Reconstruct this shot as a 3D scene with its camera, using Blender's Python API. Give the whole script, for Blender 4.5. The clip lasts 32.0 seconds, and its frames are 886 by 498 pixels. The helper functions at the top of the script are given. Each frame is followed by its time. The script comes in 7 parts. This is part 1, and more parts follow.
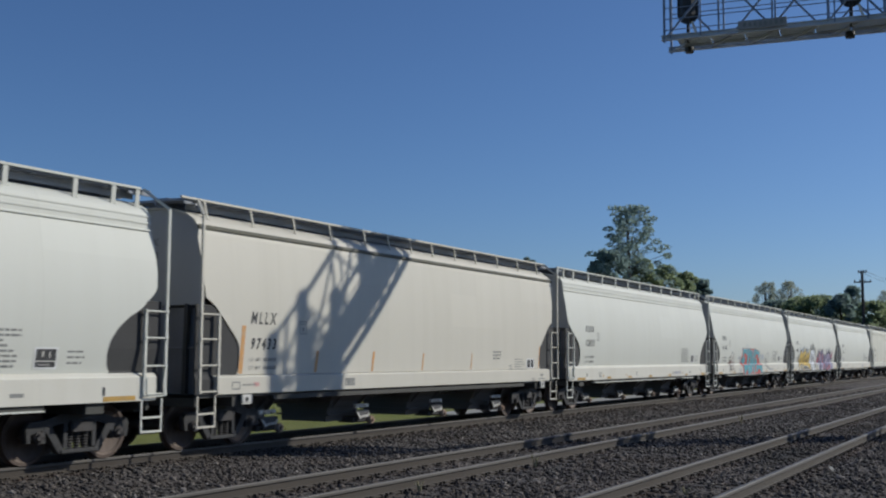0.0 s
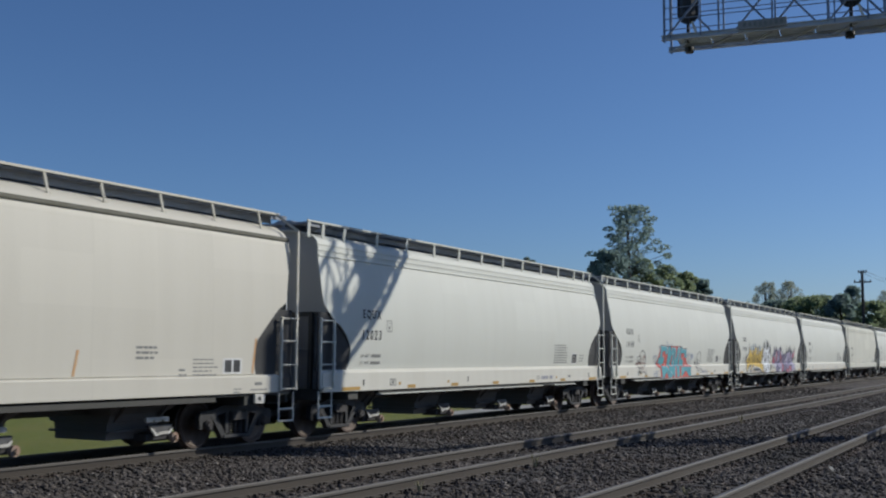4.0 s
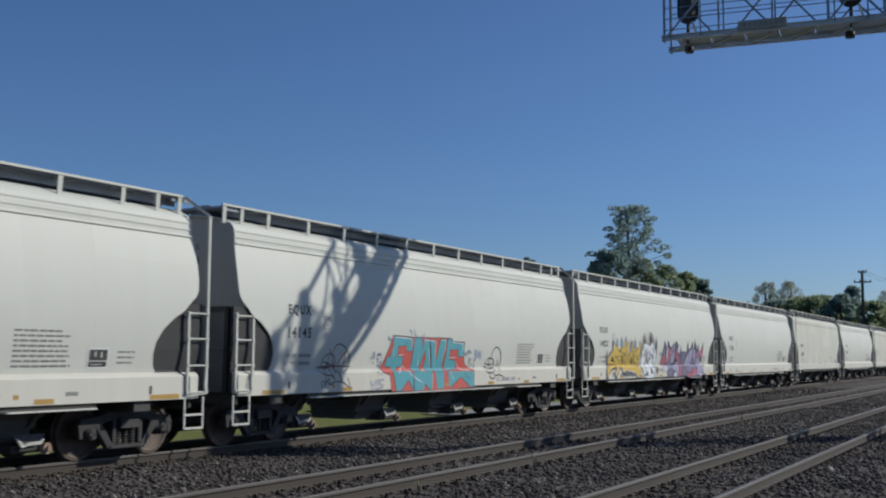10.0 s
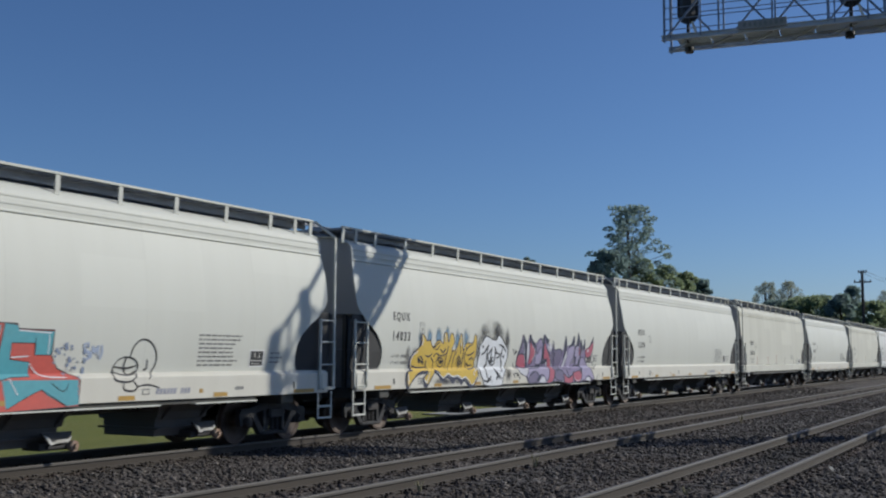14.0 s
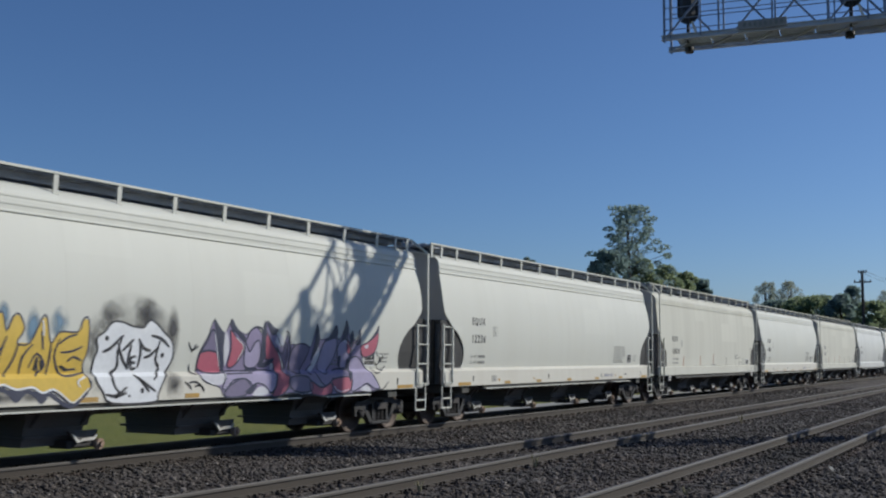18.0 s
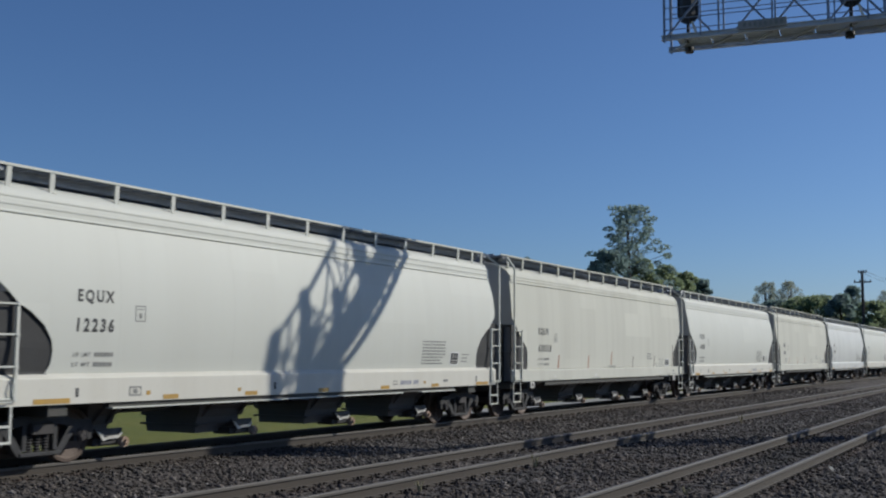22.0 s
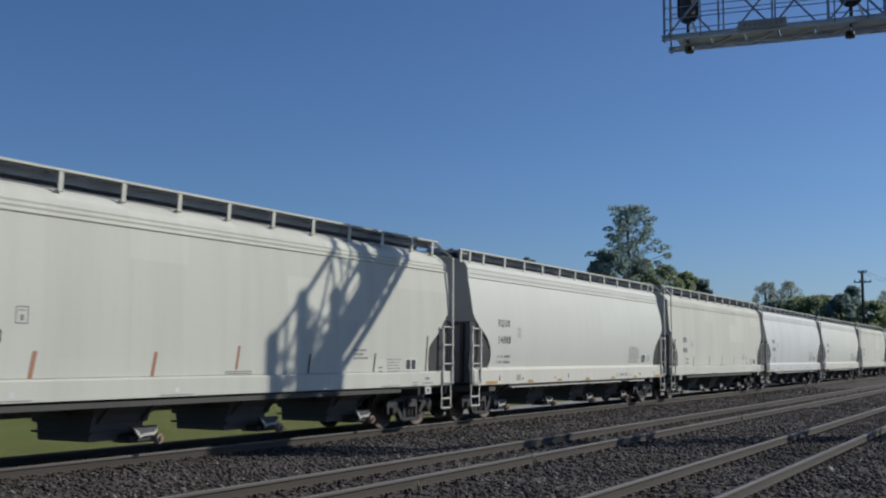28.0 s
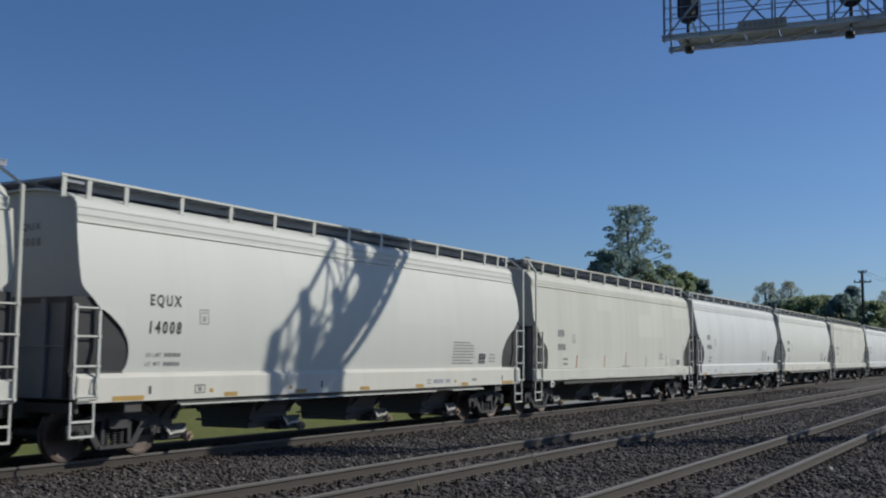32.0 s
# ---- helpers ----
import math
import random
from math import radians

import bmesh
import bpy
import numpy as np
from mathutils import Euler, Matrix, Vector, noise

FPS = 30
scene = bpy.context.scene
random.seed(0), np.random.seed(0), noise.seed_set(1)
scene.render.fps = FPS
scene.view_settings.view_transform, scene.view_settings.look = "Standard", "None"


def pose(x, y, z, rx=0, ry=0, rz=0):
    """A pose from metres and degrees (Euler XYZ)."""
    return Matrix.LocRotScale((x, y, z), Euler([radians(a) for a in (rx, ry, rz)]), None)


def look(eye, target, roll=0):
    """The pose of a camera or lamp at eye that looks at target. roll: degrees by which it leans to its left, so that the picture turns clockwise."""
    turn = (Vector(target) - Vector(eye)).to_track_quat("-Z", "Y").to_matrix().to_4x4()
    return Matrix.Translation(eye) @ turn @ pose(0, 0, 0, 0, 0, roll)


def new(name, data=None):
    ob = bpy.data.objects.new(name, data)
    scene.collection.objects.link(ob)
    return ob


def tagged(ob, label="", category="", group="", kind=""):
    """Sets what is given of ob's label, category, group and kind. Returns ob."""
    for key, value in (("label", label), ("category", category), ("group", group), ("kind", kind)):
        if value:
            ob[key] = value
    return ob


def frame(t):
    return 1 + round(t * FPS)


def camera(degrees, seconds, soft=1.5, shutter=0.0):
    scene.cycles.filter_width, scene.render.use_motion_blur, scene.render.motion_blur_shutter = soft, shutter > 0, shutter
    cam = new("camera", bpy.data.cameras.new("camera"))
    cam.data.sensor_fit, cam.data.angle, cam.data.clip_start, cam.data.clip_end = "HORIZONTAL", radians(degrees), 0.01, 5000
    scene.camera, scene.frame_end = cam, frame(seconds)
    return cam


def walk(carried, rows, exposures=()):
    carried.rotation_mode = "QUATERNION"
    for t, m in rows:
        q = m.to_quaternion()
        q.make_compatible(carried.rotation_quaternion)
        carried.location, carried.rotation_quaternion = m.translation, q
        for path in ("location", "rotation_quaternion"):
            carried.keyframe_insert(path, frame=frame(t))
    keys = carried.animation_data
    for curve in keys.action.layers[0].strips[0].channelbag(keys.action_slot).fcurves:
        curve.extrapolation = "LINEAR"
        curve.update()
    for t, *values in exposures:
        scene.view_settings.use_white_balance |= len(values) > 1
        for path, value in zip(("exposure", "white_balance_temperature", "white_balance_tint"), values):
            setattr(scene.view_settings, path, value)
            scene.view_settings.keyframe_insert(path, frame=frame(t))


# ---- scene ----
# The track runs along +X; rail tops lie at z = 0. The camera stands still beside the line.
EYE = (0.0, 0.0, 1.770)
YAW, PITCH = radians(28.858), radians(5.638)
AIM = (math.cos(YAW) * math.cos(PITCH), math.sin(YAW) * math.cos(PITCH), EYE[2] + math.sin(PITCH))
cam = camera(44.38, 32.0, soft=2.15, shutter=0.4)
stand = look(EYE, AIM, 0.28)
walk(cam, [(0.0, stand), (32.0, stand)], exposures=[(0.0, 0.0, 5950, 13), (32.0, 0.0, 5950, 13)])

# ---- daylight ----
SUN_TO = Vector((1.043, -1.0, 0.83)).normalized()
sky_world = bpy.data.worlds.new("clear_sky")
scene.world = sky_world
sky_world.use_nodes = True
wn = sky_world.node_tree.nodes
sky = wn.new("ShaderNodeTexSky")
sky.sky_type = "NISHITA"
sky.sun_disc = False
sky.sun_elevation = math.asin(SUN_TO.z)
sky.sun_rotation = math.atan2(SUN_TO.x, SUN_TO.y)
sky.altitude, sky.air_density, sky.dust_density, sky.ozone_density = 600.0, 1.0, 0.9, 7.2
wn["Background"].inputs["Strength"].default_value = 0.077
sky_world.node_tree.links.new(sky.outputs["Color"], wn["Background"].inputs["Color"])
sun = new("sun", bpy.data.lights.new("sun", "SUN"))
sun.data.energy, sun.data.angle, sun.data.color = 3.6, radians(0.46), (1.0, 0.935, 0.765)
sun.matrix_world = look(SUN_TO * 60, (0, 0, 0))

# ---- plan ----
SPEED = 3.4346          # of the train, towards -X, metres a second
PITCH_CAR = 17.83       # from coupler to coupler
CAR_ZERO = -3.33        # rear coupler of the first car at the start
Y_A, Y_B, Y_C = 14.274, 8.235, 3.745   # near rails of the three tracks
GAUGE = 1.505
CAR_Y = Y_A + GAUGE / 2

# ---- materials ----
MATS = {}


def nodes_of(name):
    m = bpy.data.materials.new(name)
    m.use_nodes = True
    n = m.node_tree.nodes
    return m, n, m.node_tree.links, n["Principled BSDF"]


def mix_rgb(n, l, fac, a, b, mode="MIX"):
    x = n.new("ShaderNodeMix")
    x.data_type, x.blend_type = "RGBA", mode
    for sock, val in ((x.inputs[0], fac), (x.inputs[6], a), (x.inputs[7], b)):
        if isinstance(val, (int, float)):
            sock.default_value = val
        elif isinstance(val, tuple):
            sock.default_value = (*val[:3], 1)
        else:
            l.new(val, sock)
    return x.outputs[2]


def noise_fac(n, l, scale, stretch=(1, 1, 1), detail=4, lo=0.35, hi=0.65, space="Object"):
    tc, mp, nz, mr = (n.new("ShaderNode" + k) for k in ("TexCoord", "Mapping", "TexNoise", "MapRange"))
    mp.inputs["Scale"].default_value = stretch
    l.new(tc.outputs[space], mp.inputs["Vector"])
    l.new(mp.outputs[0], nz.inputs["Vector"])
    nz.inputs["Scale"].default_value, nz.inputs["Detail"].default_value = scale, detail
    mr.inputs[1].default_value, mr.inputs[2].default_value = lo, hi
    l.new(nz.outputs["Fac"], mr.inputs[0])
    return mr.outputs[0]


def times(n, l, a, k):
    m = n.new("ShaderNodeMath")
    m.operation = "MULTIPLY"
    l.new(a, m.inputs[0])
    if isinstance(k, (int, float)):
        m.inputs[1].default_value = k
    else:
        l.new(k, m.inputs[1])
    return m.outputs[0]


def relief(n, l, b, height, strength, distance=0.02):
    bp = n.new("ShaderNodeBump")
    bp.inputs["Strength"].default_value, bp.inputs["Distance"].default_value = strength, distance
    l.new(height, bp.inputs["Height"])
    l.new(bp.outputs[0], b.inputs["Normal"])


def surface(name, base, second, rough=0.6, metal=0.0, scale=3.0, stretch=(1, 1, 1), fine=40.0, bump=0.2, amount=0.7, dist=0.01):
    """Two-scale weathered surface."""
    if name in MATS:
        return MATS[name]
    m, n, l, b = nodes_of(name)
    big = times(n, l, noise_fac(n, l, scale, stretch), amount)
    small = noise_fac(n, l, fine, (1, 1, 1), 3, 0.3, 0.7)
    c = mix_rgb(n, l, big, base, second)
    dark = tuple(x * 0.72 for x in base)
    c = mix_rgb(n, l, times(n, l, small, 0.35), c, dark)
    l.new(c, b.inputs["Base Color"])
    b.inputs["Roughness"].default_value, b.inputs["Metallic"].default_value = rough, metal
    relief(n, l, b, small, bump, dist)
    MATS[name] = m
    return m


def car_paint(name, base, dirt, amount, rough=0.58, patches=0.25, gloss=0.5):
    """Paint with rain streaks, faint panel dents and road dust."""
    m, n, l, b = nodes_of(name)
    streak = times(n, l, noise_fac(n, l, 1.0, (2.2, 1, 0.14), 6, 0.42, 0.75), amount)
    cloud = times(n, l, noise_fac(n, l, 0.8, (0.35, 1, 0.8), 5, 0.4, 0.8), amount * 0.8)
    speck = times(n, l, noise_fac(n, l, 26.0, (1, 1, 1), 3, 0.62, 0.75), amount * 0.6)
    c = mix_rgb(n, l, streak, base, dirt)
    c = mix_rgb(n, l, cloud, c, tuple(0.8 * x + 0.2 * y for x, y in zip(base, dirt)))
    c = mix_rgb(n, l, speck, c, tuple(x * 0.6 for x in dirt))
    l.new(c, b.inputs["Base Color"])
    b.inputs["Roughness"].default_value, b.inputs["Specular IOR Level"].default_value = rough, gloss
    tc, sep = n.new("ShaderNodeTexCoord"), n.new("ShaderNodeSeparateXYZ")
    l.new(tc.outputs["Object"], sep.inputs[0])
    v = sep.outputs[0]
    for op, k in (("MULTIPLY", 1 / 2.93), ("FRACT", 0), ("SUBTRACT", 0.5), ("ABSOLUTE", 0), ("GREATER_THAN", 0.4962), ("MULTIPLY", 0.09)):
        m1 = n.new("ShaderNodeMath")
        m1.operation = op
        l.new(v, m1.inputs[0])
        m1.inputs[1].default_value = k
        v = m1.outputs[0]
    c = mix_rgb(n, l, v, c, tuple(x * 0.7 for x in dirt))
    sn, pn, pr = n.new("ShaderNodeVectorMath"), n.new("ShaderNodeTexWhiteNoise"), n.new("ShaderNodeMapRange")
    sn.operation = "SNAP"
    sn.inputs[1].default_value = (1.47, 9.0, 0.85)
    l.new(tc.outputs["Object"], sn.inputs[0])
    l.new(sn.outputs[0], pn.inputs["Vector"])
    pr.inputs[1].default_value, pr.inputs[4].default_value = 0.72, patches
    l.new(pn.outputs["Value"], pr.inputs[0])
    c = mix_rgb(n, l, pr.outputs[0], c, tuple(min(0.8, x * 1.12) for x in base))
    l.new(c, b.inputs["Base Color"])
    dents = noise_fac(n, l, 0.9, (1.3, 1, 0.5), 2, 0.2, 0.8)
    relief(n, l, b, dents, 0.25, 0.02)
    MATS[name] = m
    return m


white_paint = car_paint("white_paint", (0.585, 0.588, 0.528), (0.42, 0.40, 0.34), 0.11, gloss=0.3)
cream_paint = car_paint("cream_paint", (0.56, 0.53, 0.45), (0.40, 0.37, 0.29), 0.18)
beige_paint = car_paint("beige_paint", (0.585, 0.58, 0.508), (0.36, 0.345, 0.30), 0.24, 0.9, 0.5, 0.08)
sill_paint = {"white_paint": car_paint("dusty_white_paint", (0.60, 0.58, 0.505), (0.42, 0.38, 0.30), 0.22, patches=0.05)}
# End walls: streaked paint, darkened to carry the shade between the cars.
end_shade_paint = car_paint("shaded_streaked_end", (0.43, 0.435, 0.43), (0.30, 0.28, 0.25), 0.35, patches=0.05)
grey_paint = car_paint("pale_grey_paint", (0.57, 0.577, 0.545), (0.40, 0.40, 0.38), 0.4)
black_steel = surface("black_steel", (0.058, 0.058, 0.05), (0.085, 0.077, 0.07), 0.75, 0, 1.5, fine=30)
# Deep shade below the end walls is put into this grey.
end_shade_grey = surface("shade_grey_works", (0.27, 0.275, 0.29), (0.21, 0.21, 0.215), 0.7, 0, 1.5)
bogie_steel = surface("bogie_steel", (0.042, 0.041, 0.042), (0.075, 0.064, 0.058), 0.8, 0, 3.0, fine=25, bump=0.4)
wheel_steel = surface("wheel_steel", (0.08, 0.055, 0.042), (0.13, 0.10, 0.08), 0.6, 0.3, 5.0)
roof_steel = surface("walkway_steel", (0.25, 0.27, 0.31), (0.31, 0.32, 0.34), 0.65, 0.1, 2.0)
gate_grey = surface("gate_grey", (0.09, 0.09, 0.095), (0.05, 0.048, 0.046), 0.7, 0, 5.0)
recess_shade_black = surface("recess_shade_black", (0.042, 0.042, 0.042), (0.032, 0.031, 0.031), 0.8, 0, 1.2)
frame_steel = surface("cast_frame_steel", (0.040, 0.040, 0.042), (0.024, 0.023, 0.022), 0.7, 0.1, 4.0, fine=25, bump=0.4)
# The arm's bars show their shaded side; that blue dark is in the colour.
arm_shade_steel = surface("shaded_blue_steel", (0.19, 0.24, 0.33), (0.14, 0.17, 0.23), 0.6, 0.15, 2.0, fine=18)
galv = surface("galvanised_steel", (0.50, 0.54, 0.60), (0.37, 0.385, 0.415), 0.55, 0.15, 2.0, fine=18)
# Galvanised steel tinted blue to offset brown light bounced from the ground.
grating = surface("blue_tinted_grating", (0.44, 0.51, 0.60), (0.36, 0.41, 0.48), 0.6, 0.1, 2.0, fine=18)
cast_light = surface("bright_casting", (0.62, 0.61, 0.57), (0.30, 0.27, 0.22), 0.55, 0.1, 4.0)
cast_rust = surface("rusty_casting", (0.30, 0.20, 0.14), (0.46, 0.39, 0.33), 0.8, 0, 6.0)
ink = surface("black_lettering", (0.022, 0.022, 0.024), (0.06, 0.06, 0.06), 0.6, 0, 5)
spray_dot = surface("white_marking", (0.72, 0.72, 0.70), (0.6, 0.6, 0.57), 0.6, 0, 5)
grey_ink = surface("grey_lettering", (0.19, 0.19, 0.18), (0.28, 0.28, 0.26), 0.6, 0, 5)
amber = surface("amber_reflector", (0.50, 0.30, 0.06), (0.36, 0.24, 0.09), 0.4, 0, 4)
orange = surface("orange_streak", (0.60, 0.28, 0.07), (0.48, 0.36, 0.22), 0.6, 0, 4)
rustmark = surface("rust_streak", (0.40, 0.18, 0.10), (0.33, 0.20, 0.13), 0.8, 0, 4)
dark_mark = surface("dark_mark", (0.10, 0.075, 0.06), (0.20, 0.13, 0.09), 0.8, 0, 4.0)
rail_side = surface("rail_rust", (0.068, 0.057, 0.046), (0.050, 0.040, 0.032), 0.85, 0.1, 1.2, (0.3, 1, 1), 30, 0.3)
rail_top = surface("rail_head", (0.122, 0.112, 0.100), (0.088, 0.077, 0.066), 0.6, 0.2, 0.8, (0.2, 1, 1), 20, 0.05)
tie_wood = surface("tie_wood", (0.060, 0.050, 0.042), (0.036, 0.031, 0.027), 0.9, 0, 2.0, (1, 6, 1), 30, 0.6)
pole_wood = surface("pole_wood", (0.06, 0.05, 0.045), (0.03, 0.026, 0.024), 0.9, 0, 1.0, (4, 4, 0.5))
signal_black = surface("signal_black", (0.012, 0.012, 0.013), (0.03, 0.03, 0.03), 0.5)
bark = surface("bark", (0.05, 0.038, 0.028), (0.09, 0.07, 0.055), 0.95, 0, 2.0, (3, 3, 0.6), 20, 0.6)
paper = surface("paper", (0.8, 0.8, 0.78), (0.7, 0.7, 0.68), 0.7)
straw = surface("dry_weed", (0.30, 0.27, 0.16), (0.18, 0.17, 0.09), 0.9)


def rust_band(n, l):
    """Brown brake and rail dust on the stones close to each rail."""
    tc, sep = n.new("ShaderNodeTexCoord"), n.new("ShaderNodeSeparateXYZ")
    l.new(tc.outputs["Object"], sep.inputs[0])
    best = None
    for y in (Y_A, Y_A + GAUGE, Y_B, Y_B + GAUGE, Y_C, Y_C + GAUGE):
        d, a = n.new("ShaderNodeMath"), n.new("ShaderNodeMath")
        d.operation, a.operation = "SUBTRACT", "ABSOLUTE"
        l.new(sep.outputs[1], d.inputs[0])
        d.inputs[1].default_value = y
        l.new(d.outputs[0], a.inputs[0])
        if best is None:
            best = a.outputs[0]
        else:
            m = n.new("ShaderNodeMath")
            m.operation = "MINIMUM"
            l.new(best, m.inputs[0])
            l.new(a.outputs[0], m.inputs[1])
            best = m.outputs[0]
    r = n.new("ShaderNodeMapRange")
    r.inputs[1].default_value, r.inputs[2].default_value = 0.42, 0.14
    l.new(best, r.inputs[0])
    return times(n, l, times(n, l, r.outputs[0], noise_fac(n, l, 1.3, (0.5, 1, 1), 5, 0.25, 0.6)), 0.75)


def stain(n, l, cx, cy, rx, ry):
    """A grease stain with a ragged edge, at a place on the bed."""
    tc, mp, g, r = (n.new("ShaderNode" + k) for k in ("TexCoord", "Mapping", "TexGradient", "MapRange"))
    g.gradient_type = "SPHERICAL"
    mp.inputs["Location"].default_value, mp.inputs["Scale"].default_value = (-cx / rx, -cy / ry, 0), (1 / rx, 1 / ry, 0)
    l.new(tc.outputs["Object"], mp.inputs["Vector"])
    l.new(mp.outputs[0], g.inputs["Vector"])
    r.inputs[2].default_value = 0.45
    l.new(times(n, l, g.outputs["Fac"], noise_fac(n, l, 1.6, (0.6, 1, 1), 5, 0.2, 0.6)), r.inputs[0])
    return times(n, l, r.outputs[0], 0.8)


def stone_material():
    m, n, l, b = nodes_of("ballast_stone")
    g = n.new("ShaderNodeNewGeometry")
    r = n.new("ShaderNodeValToRGB")
    l.new(g.outputs["Random Per Island"], r.inputs[0])
    e = r.color_ramp.elements
    e[0].color, e[1].color = (0.034, 0.031, 0.029, 1), (0.30, 0.27, 0.24, 1)
    for pos, col in ((0.45, (0.055, 0.049, 0.045)), (0.72, (0.085, 0.070, 0.060)), (0.92, (0.155, 0.135, 0.118))):
        e.new(pos).color = (*col, 1)
    dust = noise_fac(n, l, 0.35, (1, 1, 1), 4, 0.45, 0.7)
    c = mix_rgb(n, l, times(n, l, dust, 0.5), r.outputs[0], (0.085, 0.062, 0.046))
    oil = noise_fac(n, l, 1.0, (0.22, 0.9, 1), 5, 0.50, 0.68)
    c = mix_rgb(n, l, times(n, l, oil, 0.4), c, (0.040, 0.034, 0.030))
    pale = noise_fac(n, l, 0.55, (0.5, 1, 1), 3, 0.55, 0.75)
    c = mix_rgb(n, l, times(n, l, pale, 0.30), c, (0.15, 0.137, 0.122))
    c = mix_rgb(n, l, stain(n, l, 23.2, 4.7, 3.0, 1.0), c, (0.022, 0.020, 0.018))
    l.new(mix_rgb(n, l, rust_band(n, l), c, (0.072, 0.045, 0.032)), b.inputs["Base Color"])
    b.inputs["Roughness"].default_value = 0.9
    relief(n, l, b, noise_fac(n, l, 60.0, (1, 1, 1), 2), 0.4)
    return m


def bed_material():
    m, n, l, b = nodes_of("ballast_bed")
    tc, v = n.new("ShaderNodeTexCoord"), n.new("ShaderNodeTexVoronoi")
    v.inputs["Scale"].default_value = 17.0
    l.new(tc.outputs["Object"], v.inputs["Vector"])
    r = n.new("ShaderNodeValToRGB")
    l.new(v.outputs["Color"], r.inputs[0])
    r.color_ramp.elements[0].color, r.color_ramp.elements[1].color = (0.036, 0.033, 0.032, 1), (0.125, 0.11, 0.10, 1)
    dust = noise_fac(n, l, 0.3, (0.4, 1, 1), 5, 0.4, 0.7)
    c = mix_rgb(n, l, times(n, l, dust, 0.5), r.outputs[0], (0.10, 0.072, 0.052))
    streak = noise_fac(n, l, 1.6, (0.12, 1.3, 1), 6, 0.48, 0.62)
    c = mix_rgb(n, l, times(n, l, streak, 0.7), c, (0.045, 0.036, 0.031))
    light = noise_fac(n, l, 2.3, (0.16, 1.1, 1), 5, 0.52, 0.70)
    c = mix_rgb(n, l, times(n, l, light, 0.5), c, (0.13, 0.112, 0.095))
    c = mix_rgb(n, l, stain(n, l, 23.2, 4.7, 3.0, 1.0), c, (0.022, 0.020, 0.018))
    l.new(mix_rgb(n, l, rust_band(n, l), c, (0.060, 0.038, 0.027)), b.inputs["Base Color"])
    b.inputs["Roughness"].default_value = 0.95
    relief(n, l, b, v.outputs["Distance"], 0.9, 0.05)
    return m


def grass_material():
    m, n, l, b = nodes_of("grass")
    c = mix_rgb(n, l, noise_fac(n, l, 0.25, (1, 1, 1), 5), (0.185, 0.205, 0.024), (0.225, 0.215, 0.036))
    c = mix_rgb(n, l, times(n, l, noise_fac(n, l, 9.0, (1, 1, 1), 4), 0.45), c, (0.11, 0.13, 0.016))
    l.new(c, b.inputs["Base Color"])
    b.inputs["Roughness"].default_value = 0.9
    relief(n, l, b, noise_fac(n, l, 30.0, (1, 1, 1), 4), 0.7, 0.05)
    return m


def leaf_material(name, a, c):
    m, n, l, b = nodes_of(name)
    g, r = n.new("ShaderNodeNewGeometry"), n.new("ShaderNodeValToRGB")
    l.new(g.outputs["Random Per Island"], r.inputs[0])
    r.color_ramp.elements[0].color, r.color_ramp.elements[1].color = (*a, 1), (*c, 1)
    patch = noise_fac(n, l, 0.35, (1, 1, 1), 3, 0.35, 0.65)
    l.new(mix_rgb(n, l, times(n, l, patch, 0.4), r.outputs[0], tuple(x * 0.8 for x in a)), b.inputs["Base Color"])
    b.inputs["Roughness"].default_value = 0.65
    t, x = n.new("ShaderNodeBsdfTranslucent"), n.new("ShaderNodeMixShader")
    t.inputs["Color"].default_value = (*[min(1, v * 1.3) for v in c], 1)
    x.inputs[0].default_value = 0.6
    l.new(b.outputs[0], x.inputs[1])
    l.new(t.outputs[0], x.inputs[2])
    l.new(x.outputs[0], n["Material Output"].inputs["Surface"])
    return m


stone_mat, bed_mat, grass_mat = stone_material(), bed_material(), grass_material()
# Distance haze is mixed into the dark leaf colour, making it bluer and paler.
leaf_dark_hazed = leaf_material("hazed_dark_leaves", (0.15, 0.215, 0.20), (0.22, 0.29, 0.265))
leaf_green = leaf_material("green_leaves", (0.18, 0.24, 0.13), (0.26, 0.31, 0.18))
leaf_pale = leaf_material("pale_spring_leaves", (0.23, 0.265, 0.22), (0.32, 0.35, 0.29))

# ---- mesh helpers ----


def mesh_of(bm, mat, name, smooth=False):
    me = bpy.data.meshes.new(name)
    bmesh.ops.recalc_face_normals(bm, faces=bm.faces)
    bm.to_mesh(me)
    bm.free()
    for m in (mat if isinstance(mat, (list, tuple)) else [mat]):
        me.materials.append(m)
    if smooth:
        me.polygons.foreach_set("use_smooth", [True] * len(me.polygons))
    return me


def part(name, bm, material, parent, label="", at=None):
    """One mesh object under a thing or a part; bm may be a finished mesh that is shared."""
    me = bm if isinstance(bm, bpy.types.Mesh) else mesh_of(bm, material, name)
    ob = new(name, me)
    ob.parent = parent
    if at is not None:
        ob.matrix_basis = at
    if label:
        ob["label"] = label
    return ob


def box(bm, x0, x1, y0, y1, z0, z1, bevel=0.0):
    r = bmesh.ops.create_cube(bm, size=1.0)
    for v in r["verts"]:
        v.co = Vector((x0 + (v.co.x + 0.5) * (x1 - x0), y0 + (v.co.y + 0.5) * (y1 - y0), z0 + (v.co.z + 0.5) * (z1 - z0)))
    if bevel:
        es = {e for v in r["verts"] for e in v.link_edges}
        bmesh.ops.bevel(bm, geom=list(es), offset=bevel, segments=1, affect="EDGES")


